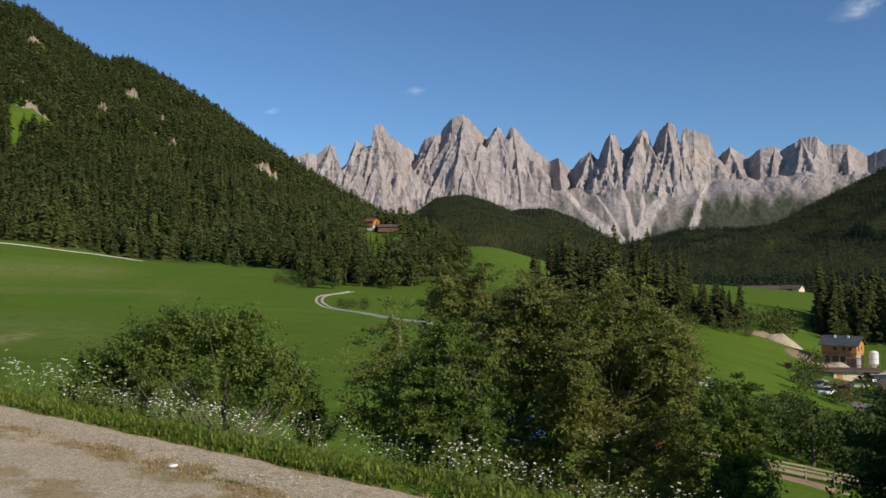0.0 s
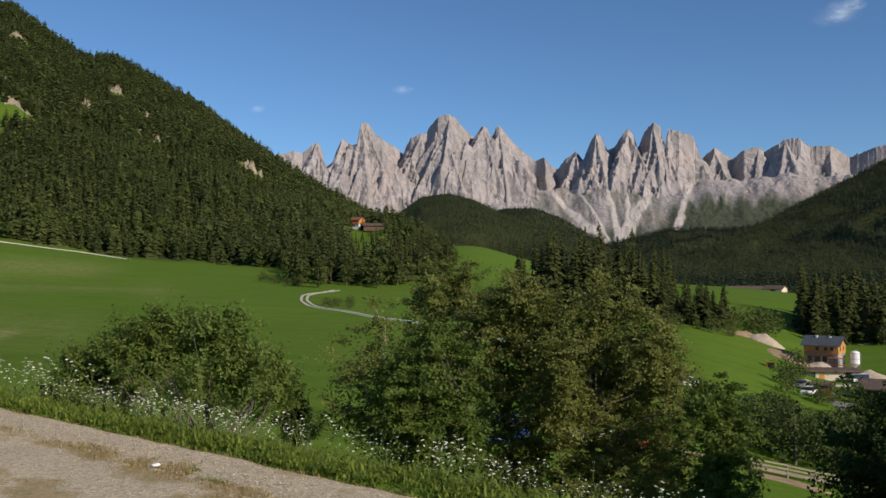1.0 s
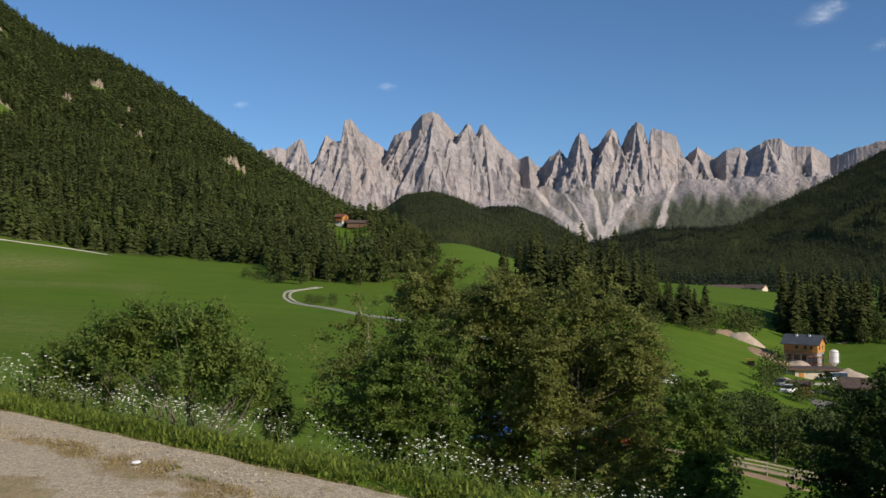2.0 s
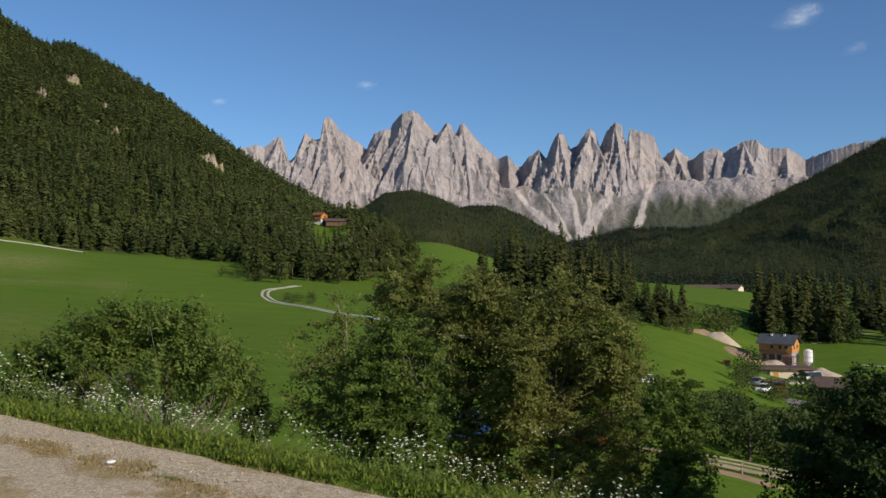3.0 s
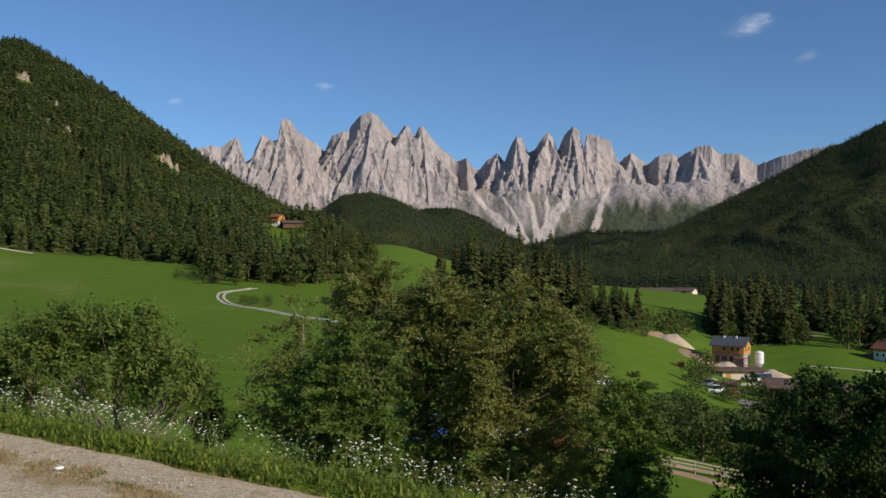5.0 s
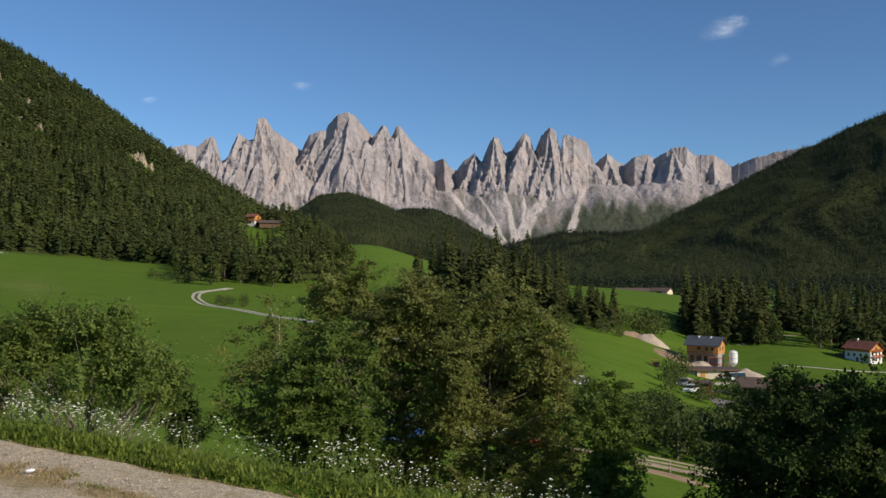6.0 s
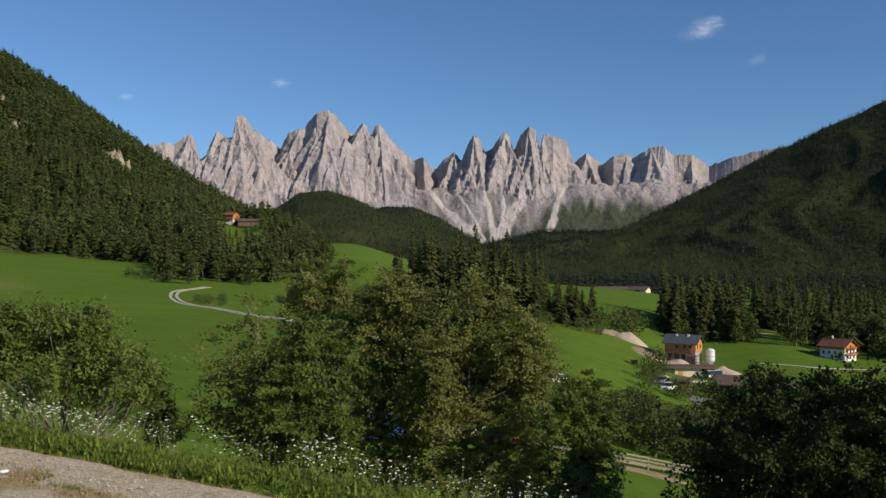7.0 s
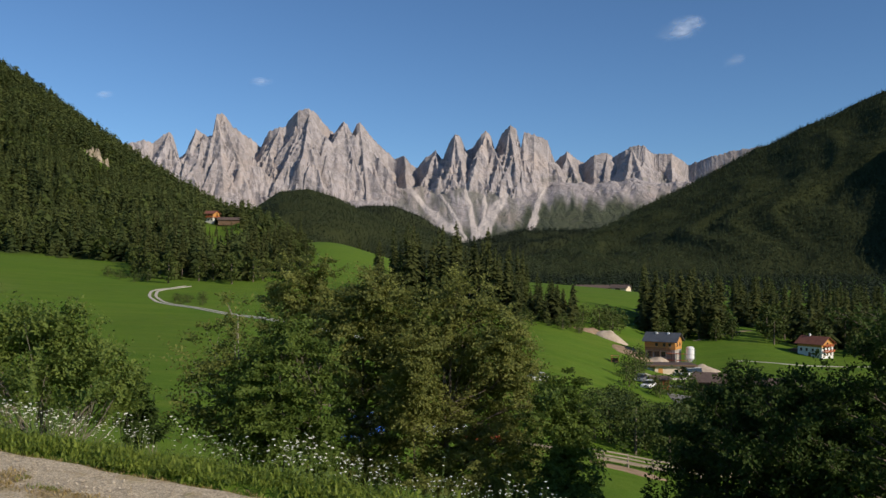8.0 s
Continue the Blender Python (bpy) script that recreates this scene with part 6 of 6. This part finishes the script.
def white_house():
    h = frame_at("white_house", 34.8, 254, -32)
    part("lower_wall", boxed(-6, -4.6, -1.2, 6, 4.6, 4.2), PLASTER, h, "white plastered lower storeys")
    up = part("upper_wall", gable_wall(12.1, 9.3, 1.6, 2.6), TIMBER, h, "timber-clad gable")
    up.location = (0, 0, 4.21)
    for v in up.data.vertices:
        v.co.z = max(v.co.z, 0.0)
    part("roof", gable_roof(12.1, 9.3, 5.82, 2.6, 1.1), TILE_RED, h, "red-brown tiled roof with wide eaves")
    part("chimney", boxed(-3.0, -0.4, 7.4, -2.3, 0.4, 9.6, 0.04), PLASTER, h)
    for x in (-4.2, -1.4, 1.6, 4.2):
        window(h, x, 2.9, 1.0, 1.2, -4.62)
    part("door", boxed(-0.6, -4.68, -0.2, 0.6, -4.61, 1.9), TIMBER_DARK, h)
    for y in (-2.6, 0, 2.6):
        window(h, y, 1.2, 1.0, 1.2, 6.02, "side")
        window(h, y, 3.4, 1.0, 1.4, 6.02, "side")
    window(h, 0, 5.7, 1.0, 1.2, 6.08, "side")
    balcony(h, -4.2, 4.2, 6.02, 2.3, TIMBER_RED, "side")
    balcony(h, -3.4, 3.4, 6.08, 4.7, TIMBER_RED, "side")
    part("garage", boxed(-11.5, -3.0, -1.2, -6.1, 2.5, 2.3), TIMBER_DARK, h, "dark wooden lean-to")
    part("garage_roof", boxed(-11.9, -3.4, 2.32, -6.1, 2.9, 2.52), TIMBER_DARK, h)
    h.scale = (0.6, 0.6, 0.64)
    tagged(h, "white farmhouse with red-brown roof and wooden balconies", "house")


def chalet():
    h = frame_at("chalet", -4.85, 572, -35)
    part("lower_wall", boxed(-3.6, -3.4, -1.6, 3.6, 3.4, 2.8), PLASTER, h, "white lower storey")
    up = part("upper_wall", gable_wall(7.4, 7.0, 2.6, 1.7), TIMBER, h, "orange-brown timber upper storey")
    up.location = (0, 0, 2.81)
    for v in up.data.vertices:
        v.co.z = max(v.co.z, 0.0)
    part("roof", gable_roof(7.4, 7.0, 5.42, 1.7, 0.9), TILE_RED, h, "red-brown roof")
    for x in (-2.2, 0, 2.2):
        window(h, x, 4.2, 0.9, 1.1, -3.52)
        window(h, x, 1.4, 0.9, 1.1, -3.42)
    balcony(h, -3.4, 3.4, -3.5, 2.75, TIMBER_RED)
    balcony(h, -3.0, 3.0, 3.72, 2.75, TIMBER_RED, "side")
    h.scale = (0.98, 0.98, 1.0)
    tagged(h, "timber chalet with red-brown roof on a wooded slope", "house")
    h = frame_at("barn", -3.7, 566, -6)
    part("wall", gable_wall(11, 7, 1.8, 1.3), TIMBER_DARK, h)
    part("roof", gable_roof(11, 7, 1.8, 1.3, 0.7), TILE_BROWN, h, "weathered grey-brown roof")
    h.scale = (1.25, 1.25, 1.2)
    tagged(h, "low dark wooden barn with a weathered roof", "barn")


def roofs_below():
    for b, d, w, turn in ((31.9, 168, 11.0, 6), (28.9, 176, 8.0, -4)):
        h = frame_at("house", b, d, turn)
        part("wall", gable_wall(w, 5.6, 2.2, 1.3), TIMBER_DARK, h)
        part("roof", gable_roof(w, 5.6, 2.2, 1.3, 0.6), TILE_BROWN, h, "brown tiled roof")
        for x in (-w / 4, w / 4):
            window(h, x, 1.2, 0.8, 0.9, -2.82)
        tagged(h, "low house with a brown tiled roof behind trees", "house")


farmhouse()
silo()
machine_shed()
wooden_hut()
open_shelter()
far_barn()
white_house()
chalet()
roofs_below()


def heap(name, label, bearing, dist, length, width, tall, mat, seed, turn=0):
    s, t = np.meshgrid(np.linspace(-1, 1, 34), np.linspace(-1, 1, 22), indexing="ij")
    q = np.sqrt(s ** 2 + t ** 2)
    z = tall * (np.clip(1 - q, 0, 1) ** 0.85) * (1 + 0.25 * fbm(s * 2.2, t * 2.2, 3, seed)) - 0.6 * (q > 0.98)
    x0, y0 = (float(c) for c in polar(bearing, dist))
    a = radians(-bearing + turn)
    lx, ly = s * length / 2, t * width / 2
    x, y = x0 + lx * math.cos(a) - ly * math.sin(a), y0 + lx * math.sin(a) + ly * math.cos(a)
    g = height(x, y)
    ob = new(name, mesh_of(name, np.stack([x - x0, y - y0, g + z - ground_z(x0, y0) - 0.05], -1).reshape(-1, 3), grid_faces(*s.shape), mat, smoothed=True))
    ob.location = (x0, y0, ground_z(x0, y0))
    tagged(ob, label, "heap")


heap("sand_mound", "pale heap of dug sand and gravel on the slope", 22.15, 230, 9.5, 7, 2.3, SAND, 3, -12)
heap("earth_mound", "brown heap of dug earth beside the meadow", 21.0, 231, 12, 5, 1.3, EARTH, 4, 10)
heap("earth_mound", "brown bank of bare earth below the farmhouse", 24.0, 214, 11, 6, 1.2, EARTH, 5, -20)
heap("sand_mound", "pale gravel heap in front of the farmhouse", 25.4, 215, 8, 6, 2.0, SAND, 6)
heap("sand_mound", "broad pale heap of gravel beside the silo", 28.0, 210, 9, 6, 1.9, SAND, 7)


def ribbon(name, label, bearings_dists, width, mat, lift=0.05, category="road", ruts=0.0):
    """A road draped over the ground along bearings and distances."""
    p = np.array([polar(b, d) for b, d in bearings_dists])
    t = np.arange(len(p))
    tt = np.linspace(0, len(p) - 1, 14 * len(p))
    px_, py_ = np.interp(tt, t, p[:, 0]), np.interp(tt, t, p[:, 1])
    k = np.ones(11) / 11
    px_ = np.convolve(np.pad(px_, 5, "edge"), k, "valid")
    py_ = np.convolve(np.pad(py_, 5, "edge"), k, "valid")
    gx, gy = np.gradient(px_), np.gradient(py_)
    ln = np.hypot(gx, gy) + 1e-9
    nx, ny = -gy / ln, gx / ln
    spans = [(-0.5, 0.5)] if not ruts else [(-0.5, -ruts / 2), (ruts / 2, 0.5)]
    pieces = []
    for a, b in spans:
        w = np.linspace(a, b, 4)[None] * width + 0.1 * vnoise(tt[:, None] * 3, np.linspace(a, b, 4)[None] * 9, 3)
        x, y = px_[:, None] + nx[:, None] * w, py_[:, None] + ny[:, None] * w
        z = height(x, y) + lift
        top = np.stack([x, y, z], -1).reshape(-1, 3)
        n = len(top)
        r = np.arange(len(tt) - 1)
        skirt = np.concatenate([np.stack([r * 4, n + r * 4, n + r * 4 + 4, r * 4 + 4], 1), np.stack([r * 4 + 3, r * 4 + 7, n + r * 4 + 7, n + r * 4 + 3], 1)])
        pieces.append((np.concatenate([top, top - [0, 0, 0.4]]), np.concatenate([grid_faces(len(tt), 4), skirt])))
    v, f = joined(pieces)
    tagged(new(name, mesh_of(name, v, f, mat, smoothed=False)), label, category, kind="structure")


ribbon("road_meadow", "pale two-rut farm road bending over the meadow", [(-6.2, 288), (-7.1, 277), (-7.9, 270), (-8.4, 259), (-8.5, 245), (-8.05, 230), (-7.1, 223), (-6.0, 217.5), (-4.6, 210), (-1.7, 195), (2.5, 178), (6, 165)], 2.5, ROADWAY, 0.1, ruts=0.36)
ribbon("road_upper", "pale road along the upper edge of the meadow", [(-34, 470), (-28, 470), (-25, 468), (-21, 456), (-19.6, 448)], 3.0, ROADWAY, 0.5)
ribbon("road_lane", "pale gravel lane behind the wooden fence", [(1, 88), (6, 84), (11, 82.5), (16, 84), (20.3, 84.5), (24.7, 87.5), (28.2, 91), (32.4, 94), (38, 98), (46, 104)], 1.6, LANE, 0.06)
ribbon("road_farm", "pale road climbing to the farm", [(24.3, 186), (25.2, 186), (26.2, 190), (27.4, 196)], 1.8, ROADWAY, 0.08)
ribbon("road_farm", "short pale road beside the hut", [(25.7, 176), (26.2, 178), (26.8, 181)], 2.2, ROADWAY, 0.08)
ribbon("road_farm", "pale drive in front of the white house", [(28.6, 232), (30.7, 228), (33.4, 228), (36.5, 236), (41, 244)], 0.9, ROADWAY, 0.06)
ribbon("road_farm", "narrow path up the green mound", [(27.4, 266), (28.4, 274), (29.6, 284), (30.6, 296), (31.2, 300)], 1.1, LANE, 0.06)
ribbon("road_yard", "grey asphalt yard among the trees below the farm", [(26.6, 166), (26.9, 158), (27.6, 152), (29, 148), (32, 146)], 5.0, ASPHALT, 0.06)


def slope_patch(name, label, bearing, dist, rb, rd, mat, lift=0.05):
    """A thin irregular patch of bare ground draped on the slope."""
    a, q = np.meshgrid(np.linspace(0, 2 * np.pi, 49), np.linspace(0.02, 1, 10), indexing="ij")
    edge = 1 + 0.3 * vnoise(np.cos(a) * 2.2 + bearing, np.sin(a) * 2.2, 7)
    b, d = bearing + rb * q * edge * np.cos(a), dist + rd * q * edge * np.sin(a)
    x, y = polar(b, d)
    z = height(x, y) + lift - 0.3 * (q > 0.99)
    tagged(new(name, mesh_of(name, np.stack([x, y, z], -1).reshape(-1, 3), grid_faces(*a.shape), mat, smoothed=True)), label, "ground", kind="structure")


slope_patch("ground_bare_1", "strip of bare brown earth under the fence", 23.5, 82.2, 2.6, 1.6, EARTH)
slope_patch("ground_bare_2", "dug brown earth on the slope beside the farm", 23.6, 219, 1.3, 9, EARTH, 0.12)
slope_patch("ground_bare_3", "pale gravel yard around the farmhouse", 26.3, 214, 2.2, 9, SAND, 0.1)


def fence():
    h = new("wooden_fence")
    path = [(20.0, 81.6), (21.5, 82.4), (23.0, 83.6), (24.7, 84.6), (26.5, 86.0), (28.2, 87.6), (30.3, 89.4), (32.4, 90.6)]
    p = np.array([polar(b, d) for b, d in path])
    seg = np.r_[0, np.cumsum(np.hypot(*np.diff(p, axis=0).T))]
    n = int(seg[-1] / 2.4)
    at = np.linspace(0, seg[-1], n + 1)
    xs, ys = np.interp(at, seg, p[:, 0]), np.interp(at, seg, p[:, 1])
    zs = height(xs, ys)
    r = np.random.default_rng(5)
    h.location = (xs[0], ys[0], zs[0])
    for i in range(n + 1):
        ob = part("post", boxed(-0.08, -0.08, -0.3, 0.08, 0.08, 1.3, 0.015), RAIL_WOOD, h)
        ob.location = (xs[i] - xs[0], ys[i] - ys[0], zs[i] - zs[0])
        ob.rotation_euler = (r.normal(0, 0.03), r.normal(0, 0.03), 0.6)
        if i < n:
            dx, dy, dz = xs[i + 1] - xs[i], ys[i + 1] - ys[i], zs[i + 1] - zs[i]
            ln, a = math.hypot(dx, dy), math.atan2(dy, dx)
            for k in (0.5, 0.85, 1.2):
                q = part("rail", boxed(-0.1, -0.14, -0.07, ln + 0.1, -0.09, 0.07), RAIL_WOOD, h)
                q.location = (xs[i] - xs[0], ys[i] - ys[0], zs[i] - zs[0] + k + r.normal(0, 0.02))
                q.rotation_euler = (0, -math.atan2(dz, ln), a)
    tagged(h, "weathered wooden post-and-rail fence along the lane", "fence")


fence()


def pallet(bearing, dist, turn, mat, label):
    h = frame_at("pallet_stack", bearing, dist, turn, 0.1)
    for x in (-0.5, 0.0, 0.5):
        part("skid", boxed(x - 0.06, -0.5, 0, x + 0.06, 0.5, 0.12), TIMBER_DARK, h)
    for k in range(3):
        part("layer", boxed(-0.6 + 0.03 * k, -0.48, 0.125 + 0.36 * k, 0.58, 0.48 - 0.04 * k, 0.475 + 0.36 * k, 0.02), mat, h)
    tagged(h, label, "building material", "pallets by the farmhouse")


for b_, d_, k_ in ((26.25, 214, 10), (26.5, 212, 35), (26.75, 215, -8), (26.95, 212, 20), (26.6, 216.5, 60)):
    pallet(b_, d_, k_, CONCRETE if k_ > 15 else PLASTER_WARM, "stack of pale building blocks on a wooden pallet")


def scaffold(bearing, dist, turn):
    h = frame_at("scaffold", bearing, dist, turn)
    for x in (-2.4, 0.0, 2.4):
        for y in (-0.5, 0.5):
            part("pole", boxed(x - 0.05, y - 0.05, -0.5, x + 0.05, y + 0.05, 3.4), STEEL, h)
    for z in (1.5, 3.1):
        part("deck", boxed(-2.6, -0.55, z, 2.6, 0.55, z + 0.08), TIMBER_RED, h)
    tagged(h, "low steel scaffold with brown boards beside the farmhouse", "scaffold")


scaffold(26.35, 217.5, -14)


def vehicle(label, bearing, dist, turn, paint, tall=1.45, length=4.2, boxy=0.0, name="car"):
    h = frame_at(name, bearing, dist, turn, 0.06)
    L, W = length / 2, 0.86
    body = [(-L, 0.35), (-L + 0.05, 0.8), (-L * 0.45, 0.92), (-L * 0.45 + 0.05, 0.94), (L * 0.85, 0.95), (L, 0.85), (L, 0.35)]
    cab = [(-L * (0.5 + 0.35 * boxy), 0.9), (-L * (0.22 + 0.5 * boxy), tall), (L * (0.62 + 0.3 * boxy), tall), (L * 0.93, 0.92)]

    def prism(outline, w0, w1):
        bm = bmesh.new()
        zt = max(z for _, z in outline)
        rings = [[bm.verts.new((x, s * (w1 if z > zt - 0.1 else w0), z)) for x, z in outline] for s in (-1, 1)]
        bm.faces.new(rings[0])
        bm.faces.new(rings[1][::-1])
        for i in range(len(outline)):
            j = (i + 1) % len(outline)
            bm.faces.new((rings[0][j], rings[0][i], rings[1][i], rings[1][j]))
        bmesh.ops.recalc_face_normals(bm, faces=bm.faces[:])
        bmesh.ops.bevel(bm, geom=bm.edges[:], offset=0.05, segments=2, affect="EDGES")
        return bm
    part("body", prism(body, W, W - 0.03), paint, h)
    part("cabin", prism(cab, W - 0.06, W - 0.2), GLASS, h, "dark glazed cabin")
    part("roof", boxed(cab[1][0] + 0.05, -W + 0.2, tall - 0.01, cab[2][0] - 0.05, W - 0.2, tall + 0.05, 0.02), paint, h)
    for x in (-L * 0.62, L * 0.62):
        for y in (-W, W):
            bm = bmesh.new()
            bmesh.ops.create_cone(bm, cap_ends=True, segments=16, radius1=0.33, radius2=0.33, depth=0.2)
            w = part("wheel", bm, RUBBER, h)
            w.matrix_basis = pose(x, y * 0.96, 0.33, 90)
            bm = bmesh.new()
            bmesh.ops.create_cone(bm, cap_ends=True, segments=12, radius1=0.2, radius2=0.18, depth=0.22)
            part("rim", bm, STEEL, w)
    for y in (-0.6, 0.6):
        part("headlight", boxed(-L - 0.02, y - 0.15, 0.62, -L + 0.1, y + 0.15, 0.76, 0.02), STEEL_WHITE, h)
        part("tail_light", boxed(L - 0.08, y - 0.12, 0.62, L + 0.02, y + 0.12, 0.8, 0.02), TIMBER_RED, h)
    tagged(h, label, "car")


BLUE_PAINT = simple("blue_paint", (0.03, 0.09, 0.34), (0.05, 0.14, 0.44), 2, 0.3, 0, 0)
WHITE_PAINT = simple("white_paint", (0.70, 0.70, 0.70), (0.80, 0.80, 0.80), 2, 0.3, 0, 0)
GREY_PAINT = simple("grey_paint", (0.22, 0.23, 0.25), (0.3, 0.31, 0.33), 2, 0.3, 0, 0, metal=0.4)
RED_PAINT = simple("red_paint", (0.38, 0.07, 0.035), (0.46, 0.1, 0.05), 2, 0.35, 0, 0)
vehicle("blue van parked on the lane behind trees", 5.35, 70, 60, BLUE_PAINT, 1.95, 4.6, 1.0, "van")
vehicle("white car parked on the lane behind trees", 10.9, 82, 20, WHITE_PAINT)
vehicle("red car parked on the lane behind trees", 13.2, 80, 10, RED_PAINT)
vehicle("silver-grey car parked below the farm", 24.1, 170, 75, GREY_PAINT)
vehicle("white car parked below the farm", 24.6, 164, 70, WHITE_PAINT)
vehicle("white van parked beside the machine shed", 27.35, 199, 30, WHITE_PAINT, 1.9, 4.8, 0.9, "van")
vehicle("grey car parked under the shed roof", 26.7, 199, 70, GREY_PAINT)
vehicle("white car among trees above the lane", 17.1, 127, 15, WHITE_PAINT)


# ---- bare rock on the wooded hillside ----
def outcrop(bearing, dist, w, tall, seed):
    """A broken crag: cracked steps of rock let into the slope."""
    a, q = np.meshgrid(np.linspace(-1, 1, 44), np.linspace(0, 1, 24), indexing="ij")
    x0, y0 = (float(c) for c in polar(bearing, dist))
    ca, sa = math.cos(radians(-bearing)), math.sin(radians(-bearing))
    crack = facets(a * 3.2 + seed, q * 3.0, seed)
    fine = facets(a * 8 + seed, q * 7, seed + 5)
    lx = a * w * 0.7 * (1 + 0.35 * fbm(a * 2.5 + seed, q * 2.5, 4, seed))
    ly = -6 + 12 * q - 6.0 * crack - 2.0 * fine
    lump = np.clip(0.95 - np.abs(a) ** 1.6 - 1.0 * crack - 0.35 * fine + 0.6 * fbm(a * 2 + seed, q * 2, 3, seed + 2), -0.15, 1)
    x, y = x0 + lx * ca - ly * sa, y0 + lx * sa + ly * ca
    z = height(x, y) + 0.9 * tall * lump * np.clip(np.sin(q * math.pi * 0.75), 0, 1) - 0.5
    g0 = ground_z(x0, y0)
    ob = new("rock_outcrop", mesh_of("rock_outcrop", np.stack([x - x0, y - y0, z - g0], -1).reshape(-1, 3), grid_faces(*a.shape), OUTCROP))
    ob.location = (x0, y0, g0)
    tagged(ob, "pale tan rock outcrop among spruces on the hillside", "rock", "rocks on the hillside")


OUTCROP = simple("tan_rock", (0.13, 0.105, 0.07), (0.38, 0.315, 0.23), 0.4, 0.95, 0.8, 0.6)
for i_, (b_, d_, w_, h_) in enumerate(ROCKS):
    outcrop(b_, d_, w_, h_, i_ + 1)



# ---- small fair-weather clouds ----
def cloud_material():
    m, nt, p = material("cloud_wisp", 1.0)
    p.inputs["Base Color"].default_value = (0.95, 0.93, 0.93, 1)
    p.inputs["Specular IOR Level"].default_value = 0.0
    tr = nt.nodes.new("ShaderNodeBsdfTranslucent")
    tr.inputs["Color"].default_value = (0.95, 0.93, 0.93, 1)
    both = nt.nodes.new("ShaderNodeAddShader")
    nt.links.new(p.outputs["BSDF"], both.inputs[0])
    nt.links.new(tr.outputs["BSDF"], both.inputs[1])
    clear = nt.nodes.new("ShaderNodeBsdfTransparent")
    n = noise_node(nt, 0.012, 5, 0.6, stretched(nt, 1.0, 1.0, 1.8))
    dens = sums(nt, "MULTIPLY", attribute(nt, "thick"), ramp(nt, n, [(0.25, (0.2, 0.2, 0.2)), (0.65, (1, 1, 1))]))
    mx = nt.nodes.new("ShaderNodeMixShader")
    nt.links.new(sums(nt, "MINIMUM", dens, 0.75), mx.inputs["Fac"])
    nt.links.new(clear.outputs["BSDF"], mx.inputs[1])
    nt.links.new(both.outputs["Shader"], mx.inputs[2])
    nt.links.new(mx.outputs["Shader"], nt.nodes["Material Output"].inputs["Surface"])
    return m


CLOUD = cloud_material()


def cloud(bearing, rise, w, tall, seed, thick):
    """A thin wisp, domed towards the valley, fading out at its edge."""
    dist = 4700.0
    x0, y0 = (float(c) for c in polar(bearing, dist))
    s, t = np.meshgrid(np.linspace(-1, 1, 41), np.linspace(-1, 1, 25), indexing="ij")
    q = np.hypot(s, t)
    puff = fbm(s * 2 + seed, t * 2, 4, seed)
    ca, sa = math.cos(radians(-bearing)), math.sin(radians(-bearing))
    lx, lz = s * w / 2, t * tall / 2 + 0.12 * tall * s
    ly = -8 * np.clip(1 - q * q, 0, 1) - 3 * puff
    dens = np.clip(1 - q + 0.5 * puff, 0, 1) ** 1.3 * (1 - smooth(0.7, 1.0, q)) * thick
    ob = new("cloud", mesh_of("cloud", np.stack([lx * ca - ly * sa, lx * sa + ly * ca, lz], -1).reshape(-1, 3), grid_faces(*s.shape), CLOUD, {"thick": dens.ravel()}, True))
    ob.location = (x0, y0, EYE + rise * dist)
    tagged(ob, "small thin white cloud wisp in a blue sky", "cloud", "clouds", "structure")


for b_, e_, w_, h_, s_, k_ in ((26.79, 0.2885, 320, 150, 1, 0.55), (-1.75, 0.226, 150, 66, 2, 0.18), (-11.6, 0.199, 100, 48, 3, 0.2), (30.08, 0.246, 140, 80, 4, 0.2)):
    cloud(b_, e_, w_, h_, s_, k_)
